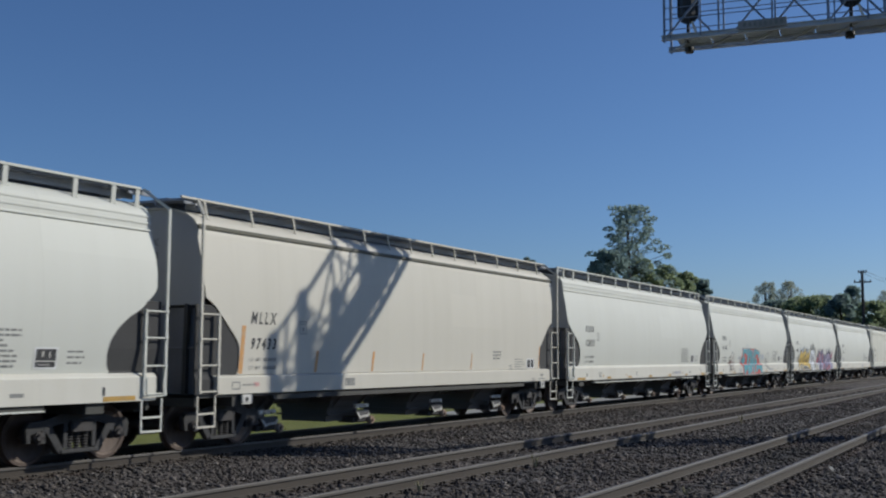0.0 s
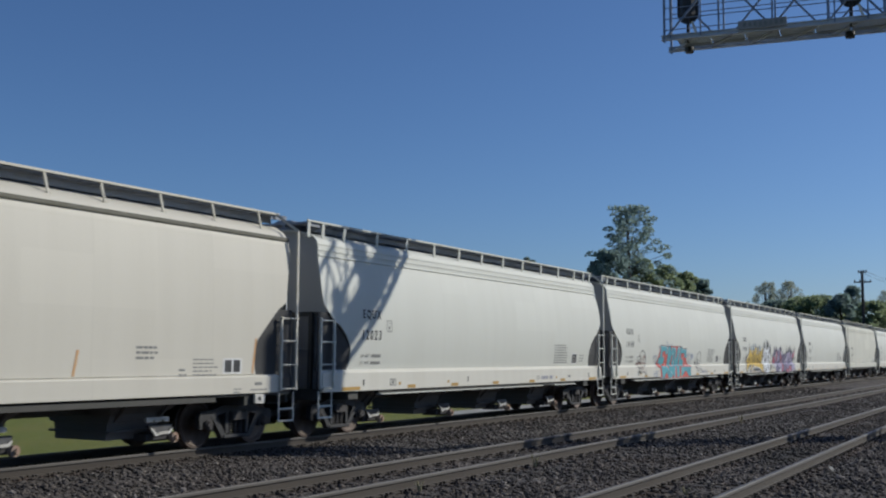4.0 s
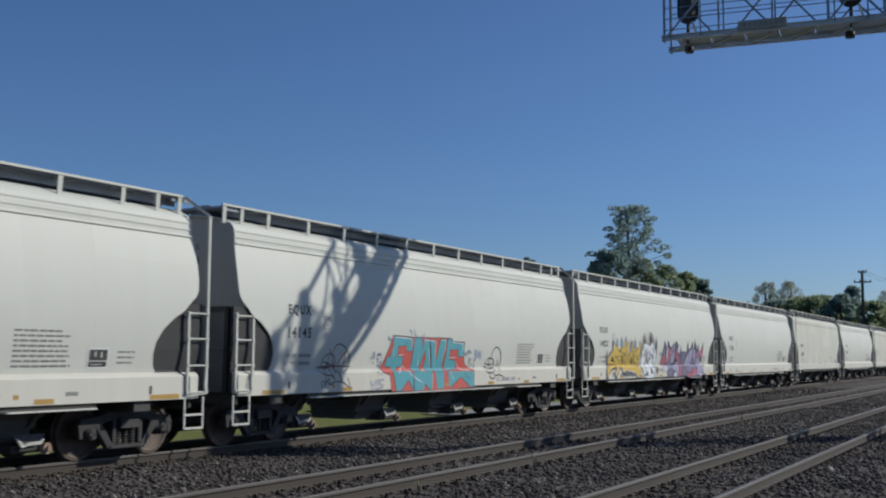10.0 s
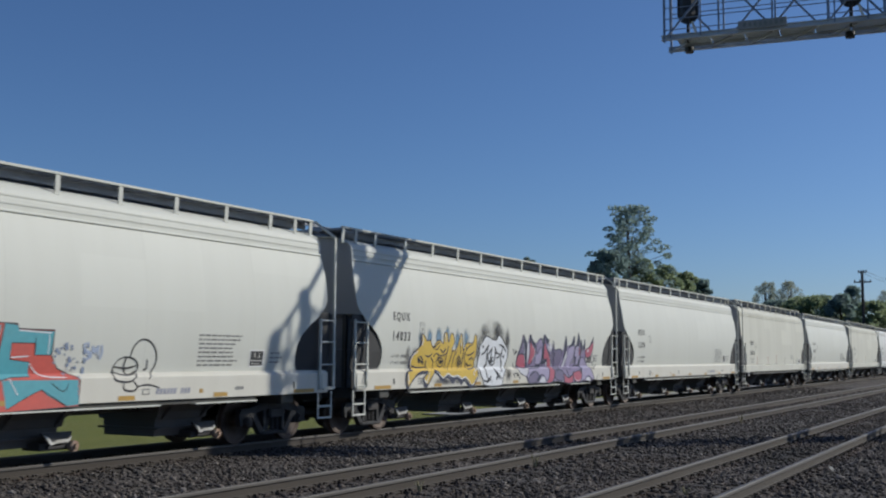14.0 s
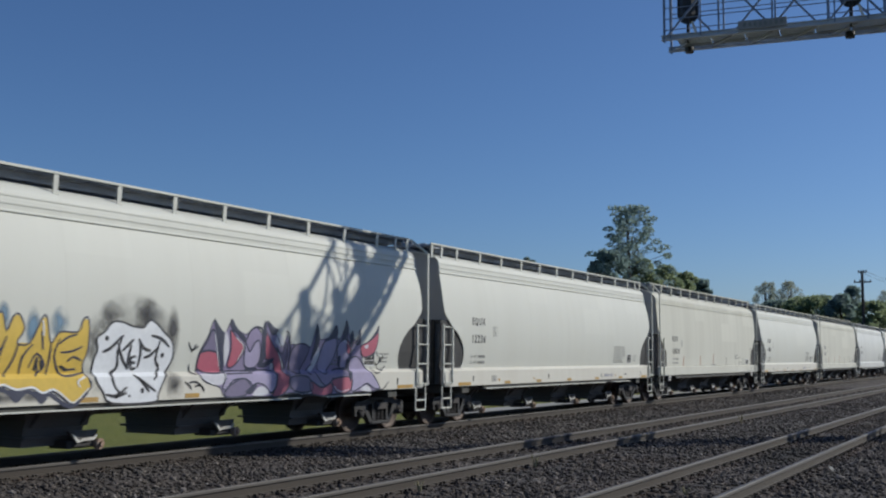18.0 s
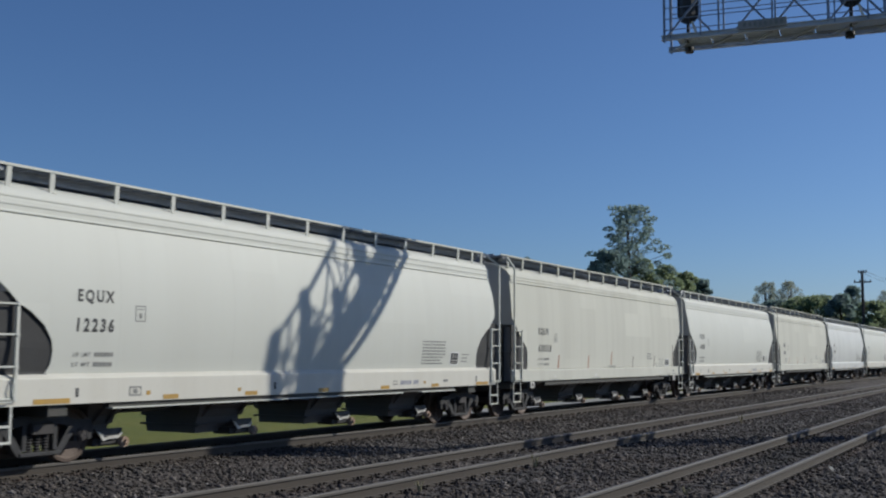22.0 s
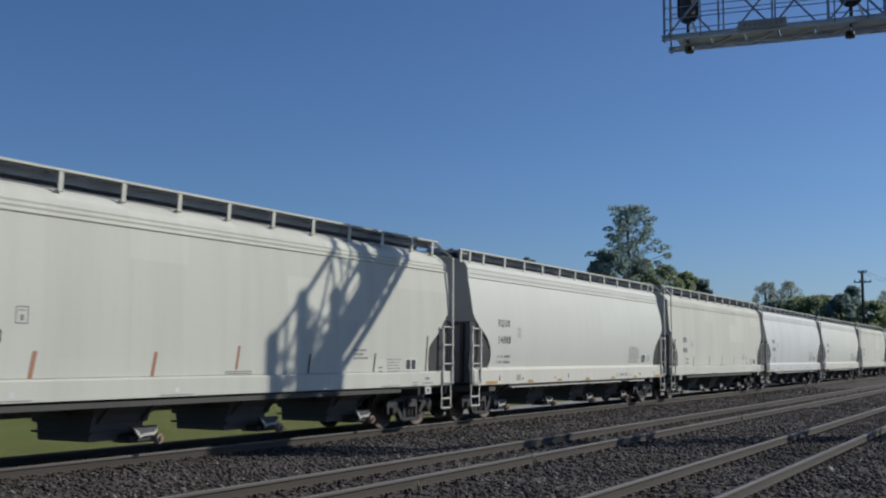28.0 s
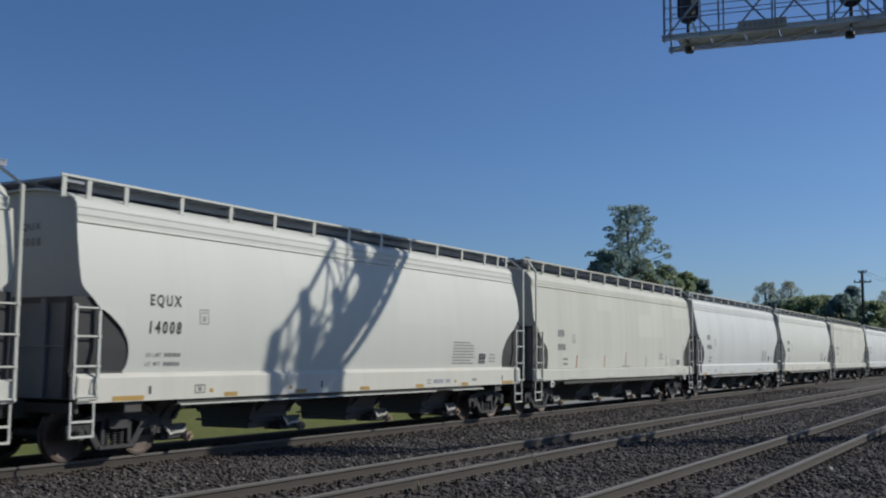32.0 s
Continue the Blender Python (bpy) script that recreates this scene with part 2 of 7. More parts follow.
def bar(bm, a, b, w, h=None, seg=4):
    """A bar from a to b; square w x h, or round when seg > 4."""
    a, b = Vector(a), Vector(b)
    d = b - a
    q = d.to_track_quat("Z", "Y").to_matrix()
    h = h or w
    rings = []
    for c in (a, b):
        ring = []
        for i in range(seg):
            t = 2 * math.pi * (i + 0.5) / seg
            k = 0.7071 if seg == 4 else 0.5
            ring.append(bm.verts.new(c + q @ Vector((math.cos(t) * w * k, math.sin(t) * h * k, 0))))
        rings.append(ring)
    for i in range(seg):
        bm.faces.new((rings[0][i], rings[0][(i + 1) % seg], rings[1][(i + 1) % seg], rings[1][i]))
    bm.faces.new(rings[0][::-1])
    bm.faces.new(rings[1])


def prism(bm, outline, axis, a, b):
    """An outline of (u, v) drawn out along an axis from a to b: 'x' takes (y, z), 'y' takes (x, z), 'z' takes (x, y)."""
    def at(u, v, w):
        return {"x": (w, u, v), "y": (u, w, v), "z": (u, v, w)}[axis]
    r0, r1 = ([bm.verts.new(at(u, v, w)) for u, v in outline] for w in (a, b))
    k = len(outline)
    for i in range(k):
        bm.faces.new((r0[i], r0[(i + 1) % k], r1[(i + 1) % k], r1[i]))
    bm.faces.new(r0[::-1])
    bm.faces.new(r1)


def disc(bm, c, axis, r, h, seg=20):
    a = Vector(c)
    d = {"x": Vector((1, 0, 0)), "y": Vector((0, 1, 0)), "z": Vector((0, 0, 1))}[axis]
    bar(bm, a - d * h / 2, a + d * h / 2, 2 * r, seg=seg)


def thing(name, label, category, group="", at=None):
    ob = tagged(new(name), label, category, group)
    if at is not None:
        ob.matrix_basis = at
    return ob


def setting(name, me, label, category="", kind="structure"):
    return tagged(new(name, me), label, category, kind=kind)

# ---- ground ----
GRASS_Z = -1.30     # the lawn beyond the train lies below the tracks


def bed_height(y):
    """Height of the stone bed across the line: level under the tracks, lower between them."""
    pts = ((-8.0, -0.45), (-1.0, -0.34), (2.2, -0.20), (6.4, -0.20), (7.1, -0.215), (11.0, -0.20), (12.2, -0.28), (13.2, -0.215), (16.4, -0.205), (17.2, -0.45))
    return float(np.interp(y, [a for a, _ in pts], [b for _, b in pts]))


def build_ground():
    bm = bmesh.new()
    xs = [-3000, -600, -200, -80, -40, 0, 40, 80, 120, 200, 400, 900, 3000]
    ys = [-3000, -600, -150, -60, -30, -8, 4, 17.0, 17.4, 18.2, 19.2, 24, 40, 70, 120, 300, 900, 3000]

    def level(y):
        return float(np.interp(y, [-30, -8, 4, 17.0, 17.4, 18.2, 19.2], [-0.6, -0.5, -0.5, -0.5, -0.52, -0.95, GRASS_Z]))
    vs = [[bm.verts.new((x, y, level(y) + (0.05 if y > 19 or y < -8 else 0.0) * noise.noise((x * 0.02, y * 0.02, 0)))) for y in ys] for x in xs]
    for i in range(len(xs) - 1):
        for j in range(len(ys) - 1):
            bm.faces.new((vs[i][j], vs[i + 1][j], vs[i + 1][j + 1], vs[i][j + 1]))
    setting("ground", mesh_of(bm, grass_mat, "ground"), "mown green lawn and verges beside the railway", "ground")
    # bed of crushed stone
    bm = bmesh.new()
    xs = list(np.arange(-80, 6, 6.0)) + list(np.arange(6, 60, 0.3)) + list(np.arange(60, 160, 4.0)) + [200, 300, 420, 600]
    ys = list(np.arange(-8, 17.25, 0.28))
    vs = []
    for x in xs:
        row = []
        for y in ys:
            h = bed_height(y) + 0.03 * noise.noise((x * 0.9, y * 0.9, 3)) + 0.02 * noise.noise((x * 3, y * 3, 7))
            row.append(bm.verts.new((x, y, h)))
        vs.append(row)
    for i in range(len(xs) - 1):
        for j in range(len(ys) - 1):
            bm.faces.new((vs[i][j], vs[i + 1][j], vs[i + 1][j + 1], vs[i][j + 1]))
    setting("ballast_bed", mesh_of(bm, bed_mat, "ballast_bed", True), "grey-brown crushed stone bed under the tracks", "ballast")


build_ground()

# ---- tracks ----
RAIL_OUT = [(-0.075, -0.185), (0.075, -0.185), (0.075, -0.172), (0.016, -0.155), (0.009, -0.145), (0.009, -0.055), (0.036, -0.042),
            (0.037, -0.010), (0.030, -0.001), (-0.030, -0.001), (-0.037, -0.010), (-0.036, -0.042), (-0.009, -0.055), (-0.009, -0.145), (-0.016, -0.155), (-0.075, -0.172)]


def rail_mesh():
    bm = bmesh.new()
    prism(bm, RAIL_OUT, "x", -80.0, 600.0)
    for f in bm.faces:
        f.material_index = 1 if f.calc_center_median().z > -0.03 else 0
    return mesh_of(bm, [rail_side, rail_top], "rail")


RAIL = rail_mesh()


def tie_mesh():
    bm = bmesh.new()
    box(bm, -0.115, 0.115, -0.55, 2.05, -0.38, -0.190, 0.012)
    return mesh_of(bm, tie_wood, "tie")


def plate_mesh():
    """Tie plate with two spikes and a rail anchor."""
    bm = bmesh.new()
    box(bm, -0.09, 0.09, -0.17, 0.17, -0.188, -0.172, 0.004)
    for sx in (-0.05, 0.05):
        for sy in (-0.092, 0.092):
            box(bm, sx - 0.014, sx + 0.014, sy - 0.022, sy + 0.022, -0.175, -0.138, 0.004)
    for sx in (-0.14, 0.14):
        box(bm, sx - 0.016, sx + 0.016, -0.085, 0.085, -0.20, -0.150, 0.005)
    return mesh_of(bm, rail_side, "tie_plate")


TIE, PLATE = tie_mesh(), plate_mesh()


def build_track(y, label):
    t = thing("railway_track", label, "railway track", "railway tracks", pose(0, y, 0))
    rng = random.Random(int(y * 10))
    for k in (0, 1):
        part("rail", RAIL, None, t, at=pose(0, k * GAUGE, 0))
    x = 7.0
    while x < 44.0:
        at = pose(x + rng.uniform(-0.03, 0.03), 0, rng.uniform(-0.018, 0.004), 0, 0, rng.uniform(-1, 1))
        part("tie", TIE, None, t, at=at)
        for k in (0, 1):
            part("tie_plate", PLATE, None, t, at=pose(x, k * GAUGE, rng.uniform(-0.004, 0.0)))
        x += 0.52


for y, lab in ((Y_A, "rusty steel rails under the moving hopper train"), (Y_B, "worn steel rails on wooden ties in crushed stone"),
               (Y_C, "polished steel rails on wooden ties in crushed stone")):
    build_track(y, lab)

# ---- covered hopper cars ----
HALF = 8.40
CACHE = {}


def cached(key, make):
    if key not in CACHE:
        CACHE[key] = make()
    return CACHE[key]


def side_y(style, z):
    """Half width of the car at height z: round-sided (A) or flat-sided (B)."""
    if style == "A":
        if z < 1.40:
            return 1.56
        if z < 1.47:
            return 1.56 - 0.09 * (z - 1.40) / 0.07
        u, a, b, c = z, 1.47, 2.60, 3.95
        return (1.47 * (u - b) * (u - c) / ((a - b) * (a - c)) + 1.555 * (u - a) * (u - c) / ((b - a) * (b - c)) + 1.35 * (u - a) * (u - b) / ((c - a) * (c - b)))
    if z < 1.36:
        return 1.56
    if z < 1.40:
        return 1.56 - 0.06 * (z - 1.36) / 0.04
    return 1.50 + 0.015 * (z - 1.4) - 0.115 * max(0.0, (z - 2.2) / 1.8) ** 2


def side_end(style, z):
    """Where the side sheet ends, with the cut-out over the bogies."""
    if style == "A":
        return float(np.interp(z, [1.44, 1.50, 1.62, 1.80, 2.00, 2.22, 2.42, 2.52, 2.60, 2.68, 2.78, 2.90, 3.20, 3.6, 3.97], [7.38, 7.30, 7.25, 7.23, 7.28, 7.44, 7.70, 7.90, 8.02, 8.08, 8.22, 8.33, 8.36, 8.35, 8.31]))
    if style == "M":
        return float(np.interp(z, [1.38, 1.50, 1.70, 1.95, 2.05, 2.58, 2.70, 2.74, 2.80, 3.97], [7.18, 7.12, 7.10, 7.10, 7.16, 7.70, 7.84, 7.88, 8.08, 8.27]))
    return float(np.interp(z, [1.38, 1.50, 1.70, 1.95, 2.05, 2.15, 2.46, 2.58, 2.66, 2.91, 3.2], [7.32, 7.30, 7.30, 7.32, 7.38, 7.52, 7.95, 8.02, 8.10, 8.38, 8.40]))


def reach(style, x):
    """Lengthwise places on the flat-sided cars, by length of body."""
    return x + (0.22 if style == "M" else 0.30)


def side_sheet(style, mat):
    bm = bmesh.new()
    z0, z1 = (1.47, 3.97) if style == "A" else (1.40, 3.97)
    zs = [z0 + (z1 - z0) * i / 34 for i in range(35)]
    n = 25
    layers = []
    for inset in (0.0, 0.02):
        grid = []
        for z in zs:
            e = side_end(style, z)
            grid.append([bm.verts.new((-e + 2 * e * i / (n - 1), -(side_y(style, z) - inset), z)) for i in range(n)])
        layers.append(grid)
        for r in range(len(zs) - 1):
            for i in range(n - 1):
                bm.faces.new((grid[r][i], grid[r][i + 1], grid[r + 1][i + 1], grid[r + 1][i]))
    a, b = layers
    for r in range(len(zs) - 1):
        for i in (0, n - 1):
            bm.faces.new((a[r][i], a[r + 1][i], b[r + 1][i], b[r][i]))
    for i in range(n - 1):
        for r in (0, len(zs) - 1):
            bm.faces.new((a[r][i], a[r][i + 1], b[r][i + 1], b[r][i]))
    me = mesh_of(bm, mat, "side_sheet", True)
    me.set_sharp_from_angle(angle=radians(40))
    return me


def roof_outline(style):
    if style == "A":
        return [(1.35, 3.95), (1.345, 4.10), (1.325, 4.23), (1.25, 4.335), (1.08, 4.42), (0.80, 4.49), (0.4, 4.54), (0.0, 4.555)]
    return [(1.42, 3.95), (1.415, 4.13), (1.30, 4.29), (1.10, 4.42), (0.80, 4.51), (0.4, 4.555), (0.0, 4.57)]


def roof_mesh(style, mat):
    bm = bmesh.new()
    h = roof_outline(style)
    top = [(-y, z) for y, z in h] + [(y, z) for y, z in h[-2::-1]]
    low = [(y, z - 0.03) for y, z in top[::-1]]
    e = 8.30 if style == "A" else reach(style, 8.02)
    prism(bm, top + low, "x", -e, e)
    me = mesh_of(bm, mat, "roof", True)
    me.set_sharp_from_angle(angle=radians(35))
    return me


def rib_mesh(style, mat, k):
    """Pressed bead along the eave."""
    bm = bmesh.new()
    e = 8.31 if style == "A" else reach(style, 8.03)
    y, z = {"A": [(1.352, 3.94), (1.346, 4.065), (1.332, 4.185)], "B": [(1.425, 3.955), (1.42, 4.045), (1.412, 4.125)], "M": [(1.43, 4.15)]}[style][k]
    w = 0.042 if style == "M" else 0.026
    p = 2.2 if k == 0 and style != "M" else 0.8
    out = [(-y + 0.03, z - w), (-y - 0.010 * p, z - w), (-y - 0.015 * p, z - w * 0.4), (-y - 0.013 * p, z + w * 0.5), (-y + 0.01, z + w), (-y + 0.04, z + w)]
    prism(bm, out, "x", -e, e)
    return mesh_of(bm, mat, "eave_bead")


def end_wall_mesh(style, mat):
    bm = bmesh.new()
    zs = [2.70, 2.9, 3.2, 3.5, 3.8, 3.94]
    h = [(side_y(style, z) - 0.025, z) for z in zs] + [(y - 0.03, z - 0.03) for y, z in roof_outline(style)]
    out = [(-y, z) for y, z in h] + [(y, z) for y, z in h[-2::-1]]
    e = 8.16 if style == "A" else reach(style, 7.93)
    prism(bm, out, "x", e - 0.03, e)
    return mesh_of(bm, mat, "end_wall")


def slope_line(style):
    """The slope sheet seen from the side: it meets the side sheet along the cut-out."""
    top = 8.19 if style == "A" else reach(style, 7.92)
    zs = [2.60, 2.45, 2.30, 2.10, 1.90, 1.70, 1.55, 1.48]
    return [(top, 2.72)] + [(side_end(style, z) - 0.02, z) for z in zs] + [(side_end(style, 1.48) - 0.35, 1.05)]


def slope_sheet_mesh(style, mat):
    bm = bmesh.new()
    p = slope_line(style)
    prism(bm, p + [(x - 0.03, z) for x, z in p[::-1]], "y", -1.39, 1.39)
    return mesh_of(bm, mat, "slope_sheet")


def sill_mesh(style, mat):
    bm = bmesh.new()
    e = HALF - 0.05 if style == "A" else (7.82 if style == "M" else 8.46)
    if style == "A":
        out = [(-1.46, 1.475), (-1.555, 1.405), (-1.56, 1.39), (-1.56, 0.99), (-1.52, 0.985), (-1.50, 1.0), (-1.50, 1.36), (-1.44, 1.42)]
    else:
        out = [(-1.48, 1.395), (-1.555, 1.365), (-1.56, 1.355), (-1.56, 1.04), (-1.52, 1.03), (-1.50, 1.05), (-1.50, 1.33), (-1.46, 1.36)]
    prism(bm, out, "x", -e, e)
    return mesh_of(bm, mat, "side_sill")


def flange_mesh(mat):
    bm = bmesh.new()
    for a, b in ((-6.0, 3.3), (4.2, 5.95)):
        box(bm, a, b, -1.58, -1.42, 0.885, 0.908)
    return mesh_of(bm, mat, "sill_flange")


def frame_mesh(style):
    """Centre sill, bolsters and end platforms."""
    bm = bmesh.new()
    box(bm, -8.62, 8.62, -0.30, 0.30, 0.72, 1.02, 0.01)
    e = 8.30 if style == "A" else reach(style, 8.05)
    for s in (-1, 1):
        a, b = sorted((s * 5.75, s * e))
        box(bm, a, b, -1.50, 1.50, 0.985, 1.045)
        a, b = sorted((s * 6.85, s * 7.25))
        box(bm, a, b, -1.48, 1.48, 0.80, 1.0, 0.01)
        a, b = sorted((s * (e - 0.08), s * e))
        box(bm, a, b, -1.45, 1.45, 0.82, 1.06, 0.01)
        for y in (-1.1, 1.1):
            bar(bm, (s * (e - 0.12), y, 1.04), (s * (e - 0.15), y, 2.72), 0.09)
            bar(bm, (s * 6.9, y, 1.04), (s * 7.15, y, 1.95), 0.07)
    box(bm, -6.0, 6.0, -1.50, -1.36, 0.90, 1.0)
    box(bm, -6.0, 6.0, 1.36, 1.50, 0.90, 1.0)
    return mesh_of(bm, black_steel, "underframe")


def end_sheet_mesh(style, mat):
    """End post plates beside the slope sheet, in a grey that holds their shade."""
    bm = bmesh.new()
    e = 8.22 if style == "A" else reach(style, 7.98)
    for y in (-0.48, 0.48):
        box(bm, e - 0.12, e - 0.06, y - 0.06, y + 0.06, 1.05, 2.74, 0.006)
    bar(bm, (e - 0.08, -1.42, 1.9), (e - 0.08, 1.42, 1.9), 0.035, seg=6)
    return mesh_of(bm, mat, "end_post")


def bay_mesh(mat, back=-1.15, front=0.10):
    """One discharge hopper under the car, its outlet gate at the front end."""
    bm = bmesh.new()
    rings = []
    for g, y, z in ((0.45, 1.30, 1.0), (0.22, 0.95, 0.86), (0.05, 0.78, 0.72), (0.05, 0.72, 0.58), (0.0, 0.66, 0.57), (0.0, 0.62, 0.27)):
        rings.append([bm.verts.new((x, sy * y, z)) for x, sy in ((back - g, -1), (front + g * 0.8, -1), (front + g * 0.8, 1), (back - g, 1))])
    for a, b in zip(rings, rings[1:]):
        for i in range(4):
            bm.faces.new((a[i], a[(i + 1) % 4], b[(i + 1) % 4], b[i]))
    bm.faces.new(rings[0])
    bm.faces.new(rings[-1][::-1])
    for x in (back + 0.1, front - 0.1):
        bar(bm, (x, -1.1, 0.97), (x, -0.72, 0.60), 0.05)
    box(bm, back - 0.05, front + 0.05, -0.75, 0.75, 0.40, 0.44, 0.006)
    return mesh_of(bm, mat, "hopper_bay")


def gate_mesh():
    """Outlet gate: frame with sloped cheeks, rack and operating shaft."""
    bm = bmesh.new()
    box(bm, -0.60, 0.20, -0.92, -0.5, 0.22, 0.36, 0.01)
    box(bm, -0.45, 0.16, -0.97, -0.91, 0.25, 0.31, 0.008)
    return mesh_of(bm, bogie_steel, "outlet_gate")


def cheek_mesh():
    bm = bmesh.new()
    prism(bm, [(-0.66, 0.54), (0.10, 0.54), (0.09, 0.48), (-0.02, 0.38), (-0.10, 0.34), (-0.40, 0.33), (-0.46, 0.38), (-0.62, 0.49)], "y", -1.0, -0.95)
    return mesh_of(bm, gate_grey, "gate_cheek")


def latch_mesh():
    bm = bmesh.new()
    prism(bm, [(-0.62, 0.50), (-0.52, 0.47), (-0.40, 0.36), (-0.30, 0.40), (-0.02, 0.41), (0.05, 0.47), (0.08, 0.44), (0.0, 0.36), (-0.30, 0.35), (-0.44, 0.32), (-0.54, 0.42)], "y", -1.03, -1.0)
    return mesh_of(bm, cast_light, "gate_latch")


def cover_mesh():
    """Bright bar over the gate, with two square notches in its lower edge."""
    bm = bmesh.new()
    prism(bm, [(-0.84, 0.70), (-0.18, 0.70), (-0.16, 0.66), (-0.18, 0.61), (-0.32, 0.61), (-0.32, 0.65), (-0.40, 0.65), (-0.40, 0.61), (-0.58, 0.61), (-0.58, 0.65), (-0.66, 0.65), (-0.66, 0.61), (-0.84, 0.61), (-0.86, 0.65)], "y", -1.12, -1.06)
    return mesh_of(bm, cast_light, "gate_cover")


def capstan_mesh():
    bm = bmesh.new()
    disc(bm, (0.12, -1.02, 0.28), "y", 0.10, 0.10, 14)
    disc(bm, (0.12, -1.09, 0.28), "y", 0.05, 0.06, 10)
    return mesh_of(bm, cast_rust, "capstan")


def stile_mesh(z0, z1, kick=0.0):
    bm = bmesh.new()
    bar(bm, (0, 0, z0), (0, 0, z1), 0.055, 0.04)
    if kick:
        bar(bm, (0, 0, z1), (-kick, 0.335, z1 + 0.34), 0.05)
    return bm


def rung_mesh(w):
    bm = bmesh.new()
    bar(bm, (-w / 2, -0.01, 0), (w / 2, -0.01, 0), 0.034, seg=6)
    for x in (-w / 2, w / 2):
        disc(bm, (x, -0.01, 0), "y", 0.03, 0.05, 8)
    return bm


def step_mesh():
    bm = bmesh.new()
    for x in (-0.24, 0.24):
        bar(bm, (x, 0, 0.44), (x, 0, 1.02), 0.035, 0.02)
    for z in (0.46, 0.70):
        bar(bm, (-0.24, 0, z), (0.24, 0, z), 0.035)
    return bm


def handhold_mesh():
    """Curved grab iron on the sill corner."""
    bm = bmesh.new()
    p = [(-0.2, 0, 1.42), (-0.21, -0.05, 1.36), (-0.21, -0.06, 1.10), (-0.17, -0.06, 1.06), (0.17, -0.06, 1.06), (0.21, -0.06, 1.10), (0.17, -0.06, 1.24), (0.21, -0.05, 1.40)]
    for a, b in zip(p, p[1:]):
        bar(bm, a, b, 0.026, seg=6)
    return bm


def post_mesh(lean):
    bm = bmesh.new()
    if lean:
        prism(bm, [(0.03, 4.31), (0.075, 4.31), (-0.045, 4.68), (-0.09, 4.68)], "y", -0.012, 0.012)
        box(bm, 0.0, 0.11, -0.01, 0.09, 4.325, 4.345, 0.005)
        return bm
    bar(bm, (0, 0.02, 4.31), (0, 0.0, 4.68), 0.095, 0.02)
    box(bm, -0.07, 0.07, -0.01, 0.09, 4.325, 4.345, 0.005)
    return bm


def rail_edge_mesh(a, e):
    bm = bmesh.new()
    prism(bm, [(-0.02, 4.655), (0.02, 4.655), (0.02, 4.695), (-0.02, 4.695)], "x", a, e)
    return bm


def walk_mesh(e):
    """Open grating of the roof walk: bearing bars and cross bars."""
    bm = bmesh.new()
    for i in range(15):
        y = -1.20 + i * 0.045
        box(bm, -e, e, y - 0.006, y + 0.006, 4.63, 4.675)
    x = -e
    while x <= e:
        box(bm, x - 0.012, x + 0.012, -1.22, -0.56, 4.615, 4.64)
        x += 0.30
    for y in (-1.0, -0.57):
        prism(bm, [(y - 0.05, 4.63), (y, 4.63), (y, 4.50), (y - 0.012, 4.50), (y - 0.012, 4.615), (y - 0.05, 4.615)], "x", -e, e)
    return bm


def hatch_mesh():
    bm = bmesh.new()
    prism(bm, [(-0.30, 4.54), (-0.29, 4.78), (-0.18, 4.825), (0.18, 4.825), (0.29, 4.78), (0.30, 4.54)], "x", -1.95, 1.95)
    for x in (-1.4, -0.5, 0.5, 1.4):
        box(bm, x - 0.03, x + 0.03, -0.33, 0.33, 4.60, 4.85, 0.006)
    return bm


def platform_mesh():
    """Cross walk over the end of the roof."""
    bm = bmesh.new()
    for i in range(8):
        x = 7.92 + i * 0.065
        box(bm, x, x + 0.045, -1.22, 1.22, 4.63, 4.675)
    for y in (-1.2, -0.5, 0.5, 1.2):
        box(bm, 7.9, 8.42, y - 0.02, y + 0.02, 4.57, 4.63)
    return bm


def recess_shade_mesh(style, hand=1):
    """Dark sheet flush in the cut-out, added to stand for the shaded recess."""
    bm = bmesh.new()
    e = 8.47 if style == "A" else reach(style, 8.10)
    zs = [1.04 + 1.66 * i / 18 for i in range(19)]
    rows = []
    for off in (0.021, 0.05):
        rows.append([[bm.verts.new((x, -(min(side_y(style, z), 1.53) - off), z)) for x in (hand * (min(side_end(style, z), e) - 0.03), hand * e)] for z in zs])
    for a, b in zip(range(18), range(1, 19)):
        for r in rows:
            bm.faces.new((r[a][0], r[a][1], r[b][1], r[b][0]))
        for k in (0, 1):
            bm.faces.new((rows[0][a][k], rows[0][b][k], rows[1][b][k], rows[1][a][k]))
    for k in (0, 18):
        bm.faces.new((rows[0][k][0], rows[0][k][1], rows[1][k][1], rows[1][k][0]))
    return mesh_of(bm, recess_shade_black, "recess_shade_plate")


def inner_plate_mesh(style, mat):
    """Upright cross plate, added to close the shaded recess behind the end posts."""
    bm = bmesh.new()
    e = 8.02 if style == "A" else reach(style, 7.78)
    box(bm, e - 0.02, e + 0.02, -1.38, 1.38, 1.05, 2.66)
    return mesh_of(bm, mat, "cross_plate")


